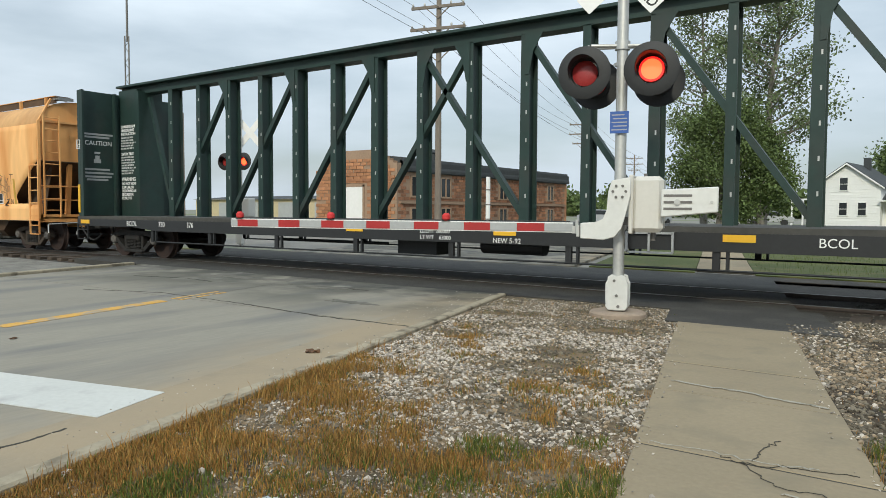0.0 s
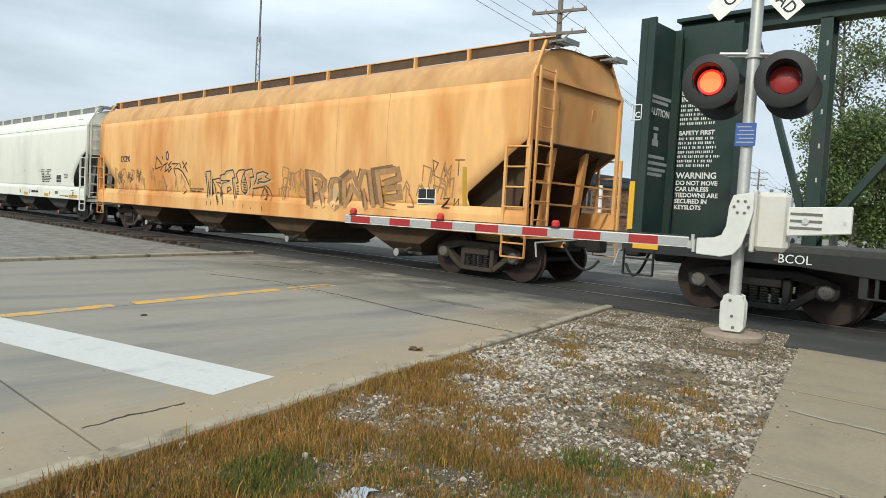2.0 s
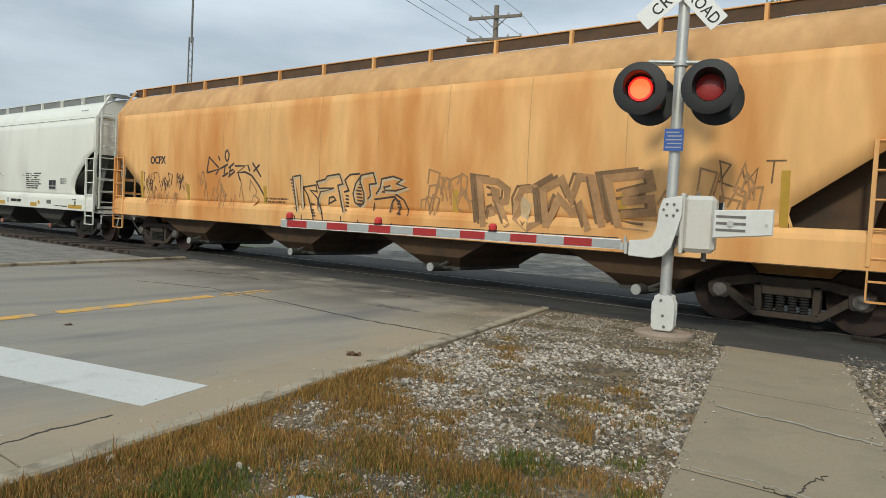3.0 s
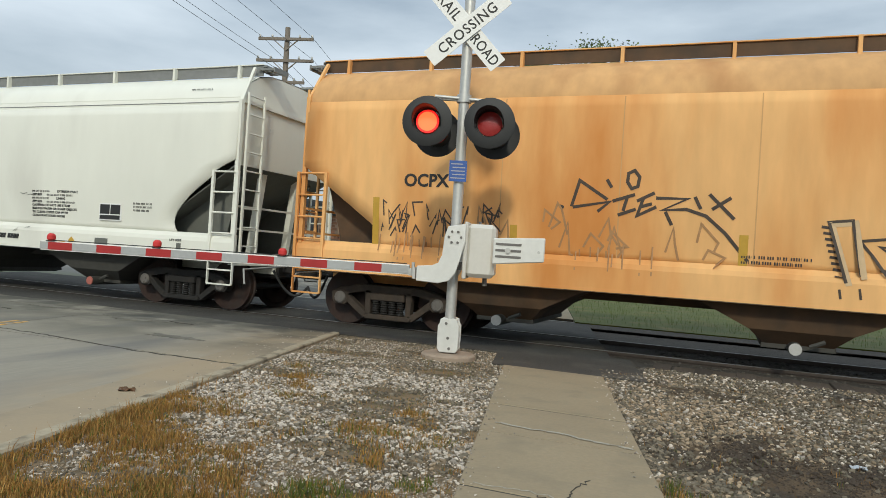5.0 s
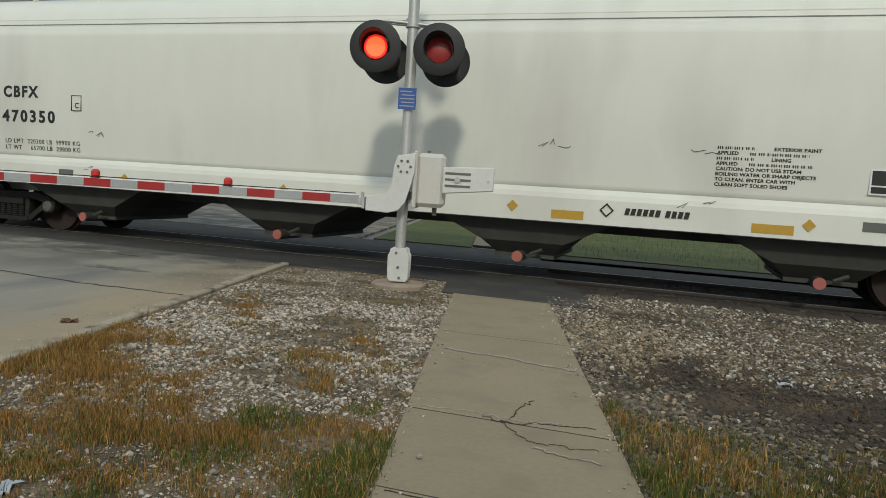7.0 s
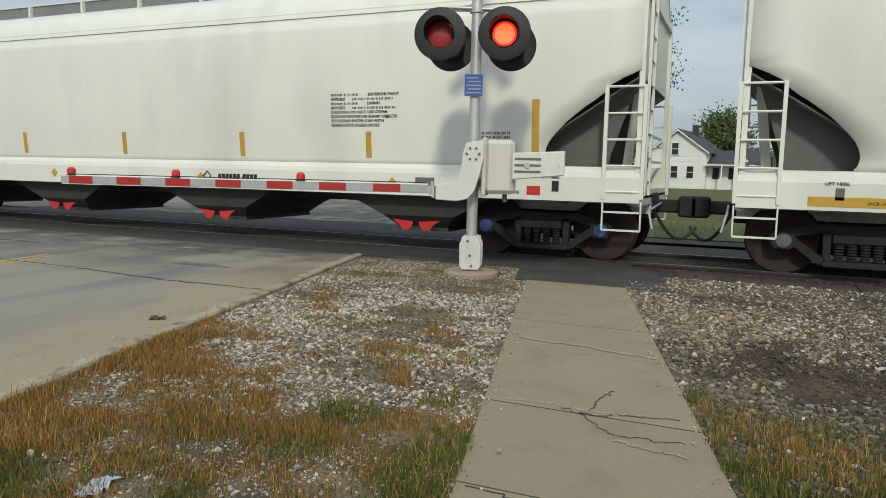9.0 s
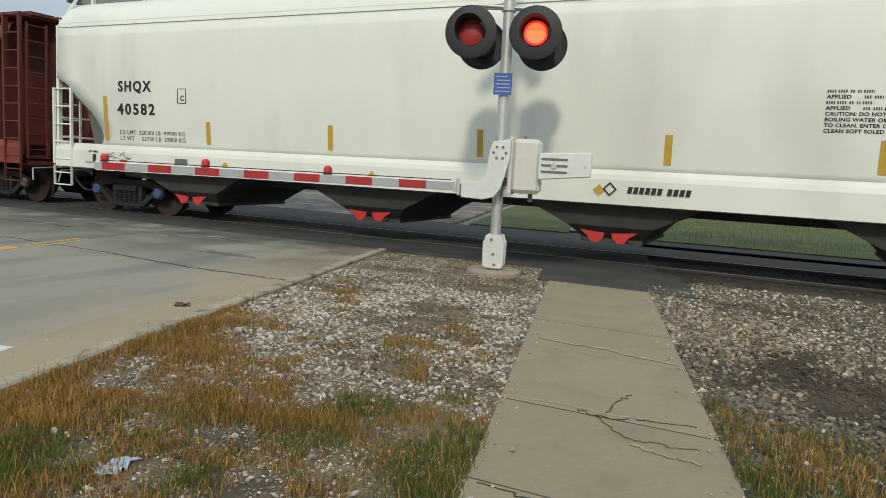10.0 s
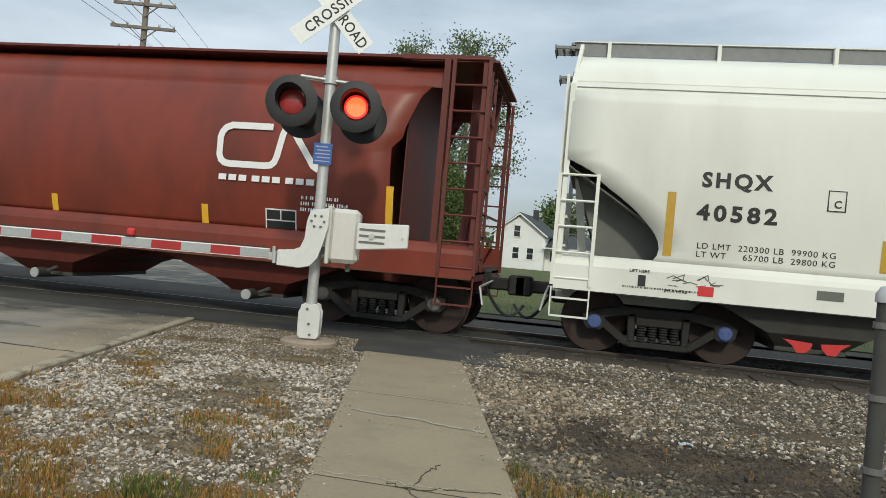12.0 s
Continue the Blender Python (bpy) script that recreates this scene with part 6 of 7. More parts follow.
# ---- brick building ----
def brick_building():
    ob = thing("brick_building", "old single-storey brown brick building with a stepped gable", "building")
    x0, x1, y0, y1 = -27.4, -21.9, 27.4, 46.5
    bm = bmesh.new()
    xm = (x0 + x1) / 2
    out = [(x0, -0.1), (x1, -0.1), (x1, 3.55)]
    steps = 6
    for i in range(steps):
        f = i / steps
        out += [(x1 - 1.45 * f, 3.60 + 0.12 * i), (x1 - 1.45 * (f + 1 / steps), 3.60 + 0.12 * i)]
    out += [(x1 - 1.45, 4.30), (x0 + 1.45, 4.30)]
    for i in range(4, -1, -1):
        f = i / 5
        out += [(x0 + 1.45 * (f + 0.2), 3.30 + 0.19 * i), (x0 + 1.45 * f, 3.30 + 0.19 * i)]
    prism(bm, out, "y", y0, y0 + 0.35)
    part("front_wall", bm, M["mortar"], ob, "brown brick gable wall")
    bm = bmesh.new()
    box(bm, x1 - 0.35, x1, y0 + 0.35, y1, -0.1, 3.25)
    part("side_wall", bm, M["mortar"], ob)
    bm = bmesh.new()
    box(bm, x0, x0 + 0.35, y0 + 0.35, y1, -0.1, 3.2)
    box(bm, x0, x1, y1, y1 + 0.35, -0.1, 3.3)
    part("rear_wall", bm, M["brick"], ob)
    bm = bmesh.new()
    prism(bm, [(x0 - 0.1, 3.2), (x1 + 0.18, 3.22), (x1 + 0.18, 3.36), (x1, 3.9), (xm, 4.2), (x0 - 0.1, 3.4)], "y", y0 + 0.36, y1 + 0.4)
    box(bm, x1 - 0.1, x1 + 0.14, y0 + 0.36, y1 + 0.4, 3.18, 3.75)
    part("roof", bm, M["slate"], ob, "dark low roof")
    bm = bmesh.new()
    box(bm, xm - 0.95, xm + 0.55, y0 - 0.03, y0 + 0.06, 0.0, 2.45)
    d = part("door", bm, M["housewhite"], ob, "plain white door")
    bm = bmesh.new()
    for a in ((xm - 1.05, xm - 0.95, 0.0, 2.55), (xm + 0.55, xm + 0.65, 0.0, 2.55), (xm - 1.05, xm + 0.65, 2.45, 2.55)):
        box(bm, a[0], a[1], y0 - 0.05, y0 + 0.05, a[2], a[3])
    part("door_frame", bm, M["mortar"], d)
    bm = bmesh.new()
    box(bm, x0 + 1.2, x1 - 0.3, y0 - 0.06, y0, 2.72, 2.85)
    part("lintel_band", bm, M["brick"], ob)
    for y in (29.0, 31.6, 34.6, 37.8, 41.0, 44.2):
        for z0, z1 in ((0.35, 1.35), (2.0, 2.95)):
            bm = bmesh.new()
            box(bm, x1 - 0.05, x1 + 0.02, y - 0.42, y + 0.42, z0, z1)
            w = part("window", bm, M["glass"], ob, "narrow window")
            for a in ((y - 0.5, y - 0.42, z0, z1), (y + 0.42, y + 0.5, z0, z1), (y - 0.5, y + 0.5, z1, z1 + 0.08), (y - 0.55, y + 0.55, z0 - 0.09, z0), (y - 0.04, y + 0.04, z0, z1)):
                bm = bmesh.new()
                box(bm, x1 - 0.02, x1 + 0.06, a[0], a[1], a[2], a[3])
                part("window_frame", bm, M["mortar"], w)
    bm = bmesh.new()
    box(bm, x1, x1 + 0.10, y0 + 0.2, y1, 1.60, 1.72)
    part("wall_ledge", bm, M["mortar"], ob, "pale stone ledge along the wall")
    bm = bmesh.new()
    lathe(bm, [(0.28, 3.9), (0.28, 4.35), (0.4, 4.42), (0.2, 4.6)], 10, pose(x1 - 1.1, y0 + 4.5, 0))
    part("roof_vent", bm, M["slate"], ob)
    # brick courses, proud of the mortar: the front wall and the near stretch of the side
    rnd = random.Random(4)
    me = []
    for ln in (0.42, 0.30):
        bm = bmesh.new()
        box(bm, -ln / 2, ln / 2, -0.02, 0.02, -0.075, 0.075)
        me.append(mesh_of("brick", bm, M["brick"]))
    count = 0
    rest = bmesh.new()
    for r in range(22):
        z = 0.1 + r * 0.175
        x = x0 + 0.22 + 0.2 * (r % 2)
        while x < x1 - 0.2:
            top = 3.3 + 0.85 * min(1.0, max(0.0, (x1 - xm - abs(x - xm)) / 1.5))
            if z < top and not (xm - 1.25 < x < xm + 0.85 and z < 2.65) and rnd.random() > 0.03:
                part("brick", me[0] if rnd.random() > 0.12 else me[1], None, ob, at=pose(x, y0 - 0.015 + rnd.uniform(-0.01, 0.008), z))
                count += 1
            x += 0.45
    for r in range(18):
        z = 0.1 + r * 0.175
        y = y0 + 0.3 + 0.22 * (r % 2)
        while y < y1 - 0.2:
            if not any(abs(y - q) < 0.7 and (0.2 < z < 1.5 or 1.85 < z < 3.1) for q in (29.0, 31.6, 34.6, 37.8, 41.0, 44.2)) and not 1.5 < z < 1.8 and rnd.random() > 0.05:
                d = rnd.uniform(0.0, 0.02)
                box(rest, x1 - 0.01, x1 + 0.015 + d, y - 0.2, y + 0.2, z - 0.072, z + 0.072)
            y += 0.45
    q = part("brickwork", rest, M["brickside"], ob)
    tagged(q, kind="stuff")


M["brickside"] = mat("brick_course", (0.33, 0.155, 0.085), 0.9, vary=0.25, big=0.7, small=8, second=(0.20, 0.10, 0.06), second_at=(0.5, 0.72), island=0.45, bump=0.2)
brick_building()

# ---- low building and masts far off ----
shed = thing("long_shed", "long low tan metal shed in the distance", "building")
bm = bmesh.new()
box(bm, -80, -52, 58, 70, -0.1, 2.5)
part("wall", bm, M["tan"], shed)
bm = bmesh.new()
prism(bm, [(57.6, 2.45), (70.4, 2.45), (64, 3.0)], "x", -80.4, -51.6)
part("roof", bm, M["slate"], shed)
for x in (-78, -74, -69, -63, -57):
    bm = bmesh.new()
    box(bm, x - 1.2, x + 1.2, 57.93, 58.0, 0.0, 2.1)
    part("door", bm, M["whiteband"], shed)
mast = thing("radio_mast", "thin lattice radio mast far away", "radio mast", at=pose(-128, 78, 0))
bm = bmesh.new()
for a in range(3):
    r = 0.45
    rod(bm, (r * math.cos(a * 2.09), r * math.sin(a * 2.09), 0), (r * math.cos(a * 2.09), r * math.sin(a * 2.09), 34), 0.14, n=5)
for k in range(34):
    a, b = k % 3 * 2.09, (k + 1) % 3 * 2.09
    rod(bm, (0.45 * math.cos(a), 0.45 * math.sin(a), k), (0.45 * math.cos(b), 0.45 * math.sin(b), k + 1), 0.05, n=4)
part("lattice", bm, M["hub"], mast)
bm = bmesh.new()
rod(bm, (0, 0, 33), (0, 0, 62), 0.24, 0.16, n=6)
rod(bm, (0, 0, 45), (2.0, 0, 45), 0.08, n=5)
rod(bm, (2.0, 0, 44.4), (2.0, 0, 46.0), 0.2, n=6)
part("whip", bm, M["hub"], mast)


# ---- utility poles and wires ----
def utility_pole(x, y, h, arms=3):
    ob = thing("utility_pole", "weathered wooden utility pole with crossarms", "utility pole", at=pose(x, y, 0, 0, 0, math.degrees(math.atan2(0.2406, 0.9706))), group="utility poles")
    bm = bmesh.new()
    rod(bm, (0, 0, -0.1), (0, 0, h), 0.16, 0.11, n=10)
    part("pole", bm, M["pole"], ob, smooth=True)
    for k in range(arms):
        z = h - 0.55 - k * 0.95
        bm = bmesh.new()
        w = (1.25, 1.3, 0.95)[k]
        box(bm, -w, w, -0.2, -0.1, z - 0.06, z + 0.06)
        c = part("crossarm", bm, M["pole"], ob)
        for s in (-1, 1):
            bm = bmesh.new()
            bar(bm, (s * 0.6, -0.15, z), (0, -0.14, z - 0.5), 0.04)
            part("brace", bm, M["pole"], c)
        for q in (-0.95, -0.5, 0.5, 0.95):
            bm = bmesh.new()
            lathe(bm, [(0.02, 0), (0.05, 0.04), (0.05, 0.1), (0.03, 0.14)], 8, pose(q * w, -0.15, z + 0.06))
            part("insulator", bm, M["galv"], c)
    return ob


LINE = [(-7.4, -14.6, 10.8), (-18.5, 26.1, 10.8), (-29.6, 66.8, 10.5), (-40.5, 112.0, 10.4), (-51.5, 158.0, 10.4), (-63, 205.0, 10.4)]
for x, y, h in LINE:
    utility_pole(x, y, h)
for (xa, ya, ha), (xb, yb, hb) in zip(LINE, LINE[1:]):
    for off, k in ((-1.15, 0), (1.15, 0), (-0.62, 1), (1.2, 1), (0.5, 2)):
        ob = thing("power_line", "thin sagging overhead wire between poles", "wire")
        bm = bmesh.new()
        last = None
        for i in range(13):
            f = i / 12
            p = Vector((xa + (xb - xa) * f + off * 0.97, ya + (yb - ya) * f + off * 0.24, ha + (hb - ha) * f - 0.42 - k * 0.95 - 1.1 * 4 * f * (1 - f) * 0.5))
            if last is not None:
                rod(bm, last, p, 0.007 + 0.00010 * max(0, p.y), n=4)
            last = p
        part("wire", bm, M["wire"], ob)
# street lamp on the first pole line and a plain post
lamp = thing("street_lamp", "grey street lamp arm on a tall post", "street lamp", at=pose(-13.4, 31.0, 0))
bm = bmesh.new()
rod(bm, (0, 0, -0.1), (0, 0, 8.2), 0.09, 0.06, n=8)
part("post", bm, M["galv"], lamp)
bm = bmesh.new()
rod(bm, (0, 0, 7.6), (1.2, 0, 7.9), 0.03, n=6)
part("arm", bm, M["galv"], lamp)
bm = bmesh.new()
lathe(bm, [(0.05, 0.1), (0.2, 0.02), (0.18, -0.12), (0.05, -0.16)], 12, pose(1.35, 0, 7.9))
part("lamp_housing", bm, M["whiteband"], lamp, smooth=True)
pipe = thing("marker_post", "white marker post beyond the track", "post", at=pose(-15.2, 25.0, 0))
bm = bmesh.new()
rod(bm, (0, 0, -0.1), (0, 0, 2.65), 0.10, 0.09, n=10)
part("post", bm, M["housewhite"], pipe)
for z in (0.9, 1.5, 2.1):
    bm = bmesh.new()
    lathe(bm, [(0.11, z), (0.11, z + 0.04)], 10)
    part("band", bm, M["hub"], pipe)
post2 = thing("marker_post", "plain grey pole beyond the track", "post", at=pose(-49, 34.4, 0))
bm = bmesh.new()
rod(bm, (0, 0, -0.1), (0, 0, 8.8), 0.12, 0.08, n=8)
part("post", bm, M["pole"], post2)


# ---- white house ----
def house():
    ob = thing("house", "white two-storey house with a grey gable roof", "house", at=pose(-7.0, 75, 0, 0, 0, -8))
    w, h, pk = 2.75, 3.7, 5.75
    bm = bmesh.new()
    prism(bm, [(-w, -0.2), (w, -0.2), (w, h), (0, pk), (-w, h)], "y", 0, 9)
    part("wall", bm, M["housewhite"], ob, "white lap siding")
    for k in range(22):
        z = 0.05 + k * 0.24
        ww = w if z < h else w * (pk - z) / (pk - h)
        if ww > 0.2:
            bm = bmesh.new()
            box(bm, -ww + 0.02, ww - 0.02, -0.03, 0.0, z, z + 0.018)
            part("siding_board", bm, M["housewhite"], ob)
    bm = bmesh.new()
    for s in (-1, 1):
        prism(bm, [(s * (w + 0.35), h - 0.25), (s * (w + 0.35), h - 0.1), (0, pk + 0.17), (0, pk + 0.02)], "y", -0.35, 9.3)
    part("roof", bm, M["slate"], ob, "dark shingle roof")
    bm = bmesh.new()
    for s in (-1, 1):
        prism(bm, [(s * (w + 0.36), h - 0.30), (s * (w + 0.36), h - 0.16), (0, pk + 0.10), (0, pk - 0.06)], "y", -0.40, -0.35)
    part("fascia", bm, M["housewhite"], ob)
    for x, z in ((-0.25, 3.35), (-0.25, 1.05), (1.3, 1.05)):
        bm = bmesh.new()
        box(bm, x - 0.32, x + 0.32, -0.05, 0.02, z, z + 1.15)
        q = part("window", bm, M["glass"], ob)
        bm = bmesh.new()
        for a in ((x - 0.4, x - 0.32, z - 0.08, z + 1.23), (x + 0.32, x + 0.4, z - 0.08, z + 1.23), (x - 0.4, x + 0.4, z + 1.15, z + 1.23), (x - 0.4, x + 0.4, z - 0.08, z), (x - 0.32, x + 0.32, z + 0.55, z + 0.6)):
            box(bm, a[0], a[1], -0.08, 0.0, a[2], a[3])
        part("window_frame", bm, M["housewhite"], q)
    bm = bmesh.new()
    box(bm, w, w + 4.6, 1.0, 7, -0.2, 2.6)
    part("wing", bm, M["housewhite"], ob)
    bm = bmesh.new()
    prism(bm, [(0.6, 2.55), (7.4, 2.55), (7.0, 2.8), (4, 3.9)], "x", w, w + 4.9)
    part("wing_roof", bm, M["slate"], ob)
    for x in (w + 0.8, w + 2.3, w + 3.7):
        bm = bmesh.new()
        box(bm, x - 0.3, x + 0.3, 0.95, 1.02, 1.0, 2.1)
        part("window", bm, M["glass"], ob)
    bm = bmesh.new()
    box(bm, w, w + 4.6, -0.6, 1.0, 2.3, 2.42)
    for x in (w + 1.6, w + 3.1, w + 4.5):
        box(bm, x - 0.06, x + 0.06, -0.55, -0.43, -0.1, 2.3)
    part("porch", bm, M["housewhite"], ob)
    bm = bmesh.new()
    box(bm, -w - 2.2, -w, 0.5, 3, 2.5, 2.62)
    for x in (-w - 2.1, -w - 1.1, -w - 0.2):
        box(bm, x - 0.07, x + 0.07, 0.5, 0.64, -0.1, 2.5)
    part("porch", bm, M["housewhite"], ob)
    bm = bmesh.new()
    box(bm, 0.2, 0.75, 5, 5.6, 4.8, 6.6)
    part("chimney", bm, M["slate"], ob)


house()


def car(x, y, turn, paint):
    ob = thing("parked_car", "small parked car far beyond the track", "car", at=pose(x, y, 0, 0, 0, turn))
    bm = bmesh.new()
    prism(bm, [(-2.1, 0.35), (2.1, 0.35), (2.15, 0.8), (1.3, 0.95), (0.7, 1.42), (-1.1, 1.45), (-1.8, 0.98), (-2.15, 0.9)], "y", -0.85, 0.85)
    part("body", bm, paint, ob, bevel=0.05)
    bm = bmesh.new()
    prism(bm, [(1.1, 0.98), (0.62, 1.36), (-1.0, 1.38), (-1.55, 1.0)], "y", -0.87, 0.87)
    part("window", bm, M["glass"], ob)
    for wx in (-1.3, 1.3):
        for wy in (-0.8, 0.8):
            bm = bmesh.new()
            rod(bm, (wx, wy - 0.1, 0.32), (wx, wy + 0.1, 0.32), 0.32, n=14)
            part("wheel", bm, M["tyre"], ob)


car(-25.5, 62, 20, M["carpaint"])
car(-22.0, 66, 80, M["whiteband"])
car(-13.0, 72, 10, M["whiteband"])
car(-16.0, 74, 15, M["carpaint"])


# ---- trees ----
def leaf_cloud(bm_lists, centres, count, spread, size, rnd):
    for c in centres:
        for _ in range(count):
            d = Vector((rnd.gauss(0, 1), rnd.gauss(0, 1), rnd.gauss(0, 0.8))) * spread
            p = c + d
            a = Vector((rnd.uniform(-1, 1), rnd.uniform(-1, 1), rnd.uniform(-1, 1))).normalized() * size * rnd.uniform(0.6, 1.3)
            b = a.cross(Vector((rnd.uniform(-1, 1), rnd.uniform(-1, 1), rnd.uniform(-1, 1)))).normalized() * size * rnd.uniform(0.4, 0.8)
            k = len(bm_lists[0])
            bm_lists[0].extend((p - a, p - b, p + a, p + b))
            bm_lists[1].append((k, k + 1, k + 2, k + 3))


def leaves_part(name, lists, material, parent):
    me = bpy.data.meshes.new(name)
    me.from_pydata([tuple(v) for v in lists[0]], [], lists[1])
    me.materials.append(material)
    return part(name, me, None, parent)


def tree(x, y, h, trunk_r, crown_lo, crown_r, limbs, per, spread, leaf, material, label, seed, lean=0.0, shape=1.0):
    rnd = random.Random(seed)
    ob = thing("tree", label, "tree", at=pose(x, y, 0))
    bm = bmesh.new()
    last, lr = Vector((0, 0, -0.2)), trunk_r
    stem = [last]
    for i in range(1, 9):
        p = Vector((rnd.uniform(-0.12, 0.12) + lean * i / 8, rnd.uniform(-0.12, 0.12), h * 0.97 * i / 8))
        r = trunk_r * (1 - 0.88 * i / 8)
        rod(bm, last, p, lr, r, n=8)
        last, lr = p, r
        stem.append(p)
    part("trunk", bm, M["bark"], ob, smooth=True)
    tips = []
    for k in range(limbs):
        f = crown_lo + (0.97 - crown_lo) * (k + rnd.random()) / limbs
        i = min(7, int(f * 8))
        base = stem[i].lerp(stem[i + 1], f * 8 - i)
        a = rnd.uniform(0, 2 * math.pi)
        reach = crown_r * (1 - ((f - crown_lo) / (1 - crown_lo)) ** 2 * 0.75) ** shape * rnd.uniform(0.5, 1.05)
        tip = base + Vector((math.cos(a) * reach, math.sin(a) * reach, reach * rnd.uniform(0.25, 0.8)))
        mid = base.lerp(tip, 0.5) + Vector((0, 0, -0.06 * reach))
        bm = bmesh.new()
        rod(bm, base, mid, trunk_r * 0.28 * (1.1 - f * 0.7), trunk_r * 0.16, n=6)
        rod(bm, mid, tip, trunk_r * 0.16, 0.012, n=5)
        part("limb", bm, M["bark"], ob)
        tips += [tip, base.lerp(tip, 0.72) + Vector((rnd.uniform(-0.5, 0.5), rnd.uniform(-0.5, 0.5), rnd.uniform(0, 0.5)))]
        if reach > 1.5:
            tips.append(mid + Vector((rnd.uniform(-0.6, 0.6), rnd.uniform(-0.6, 0.6), rnd.uniform(0.1, 0.6))))
    lists = ([], [])
    leaf_cloud(lists, tips, per, spread, leaf, rnd)
    leaves_part("crown", lists, material, ob)


tree(-8.5, 45.0, 15.2, 0.30, 0.30, 3.7, 56, 66, 0.42, 0.10, M["leaf"], "tall sparse poplar with pale bark and gaps", 3, lean=0.6)
tree(-12.2, 46.5, 15.5, 0.26, 0.32, 3.0, 44, 60, 0.42, 0.10, M["leaf"], "slender sparse poplar beside the tall one", 8, lean=-0.4)
tree(-9.9, 41.0, 6.9, 0.28, 0.10, 2.9, 52, 210, 0.48, 0.085, M["leafdark"], "dense dark green round tree", 5, shape=0.7)
tree(-8.0, 41.5, 5.4, 0.24, 0.10, 1.7, 36, 190, 0.42, 0.085, M["leafdark"], "dense low green tree", 6, shape=0.7)
tree(-3.6, 92.0, 8.0, 0.3, 0.2, 3.6, 30, 110, 0.8, 0.18, M["leafdark"], "dark tree behind the white house", 9, shape=0.7)
tree(9.0, 96.0, 9.0, 0.3, 0.2, 4.6, 34, 110, 0.9, 0.2, M["leafdark"], "broad dark tree behind the white house", 10, shape=0.7)

# far woods
rnd = random.Random(21)
lists = ([], [])
cs = []
for k in range(420):
    x = rnd.uniform(-175, 120)
    y = rnd.uniform(150, 210) + abs(x + 20) * 0.2
    hgt = 3.0 + 3.6 * (0.5 + 0.5 * noise.noise(Vector((x * 0.03, 0, 0)))) + rnd.uniform(0, 2.2)
    for q in range(5):
        cs.append(Vector((x + rnd.uniform(-2, 2), y, hgt * rnd.uniform(0.1, 1.0))))
leaf_cloud(lists, cs, 22, 1.25, 0.75, rnd)
me = bpy.data.meshes.new("far_woods")
me.from_pydata([tuple(v) for v in lists[0]], [], lists[1])
me.materials.append(M["leafdark"])
tagged(new("far_woods", me), "hazy dark tree line on the horizon", "woods", kind="stuff")

# ---- chain-link fence post at the near right ----
fence = thing("chain_link_fence", "dull grey chain-link fence with a terminal post", "fence", at=pose(1.085, 2.74, 0))
bm = bmesh.new()
rod(bm, (0, 0, -0.06), (0, 0, 1.26), 0.029, n=14)
part("post", bm, M["deckdirt"], fence, smooth=True)
bm = bmesh.new()
lathe(bm, [(0.036, 1.24), (0.036, 1.27), (0.02, 1.295), (0.005, 1.30)], 14)
part("post_cap", bm, M["galv"], fence, smooth=True)
for z in (0.15, 0.4, 0.65, 0.9, 1.15):
    bm = bmesh.new()
    lathe(bm, [(0.036, z), (0.036, z + 0.022)], 14)
    part("tension_band", bm, M["hub"], fence)
bm = bmesh.new()
rod(bm, (0, 0, 1.2), (2.4, 0, 1.2), 0.02, n=8)
part("top_rail", bm, M["galv"], fence)
bm = bmesh.new()
for i in range(-20, 42):
    a0, a1 = max(0, -i * 0.06), min(1.1, 2.4 - i * 0.06)
    if a1 > a0:
        rod(bm, (0.05 + i * 0.06 + a0, 0, 0.06 + a0), (0.05 + i * 0.06 + a1, 0, 0.06 + a1), 0.0022, n=3)
        rod(bm, (0.05 + i * 0.06 + a0, 0.004, 1.16 - a0), (0.05 + i * 0.06 + a1, 0.004, 1.16 - a1), 0.0022, n=3)
tagged(part("mesh_wire", bm, M["galv"], fence), kind="stuff")

# ---- stones ----
ROUND = {}


def ball(fine):
    """Vertices and faces of a small round body: 20 faces, or 8 for the smallest stones."""
    if fine not in ROUND:
        bm = bmesh.new()
        if fine:
            bmesh.ops.create_icosphere(bm, subdivisions=1, radius=1)
        else:
            v = [bm.verts.new(p) for p in ((1, 0, 0), (0, 1, 0), (-1, 0, 0), (0, -1, 0), (0, 0, 1), (0, 0, -1))]
            for k in range(4):
                bm.faces.new((v[k], v[(k + 1) % 4], v[4]))
                bm.faces.new((v[(k + 1) % 4], v[k], v[5]))
        bm.verts.index_update()
        ROUND[fine] = (np.array([v.co[:] for v in bm.verts]), np.array([[v.index for v in f.verts] for f in bm.faces]))
        bm.free()
    return ROUND[fine]


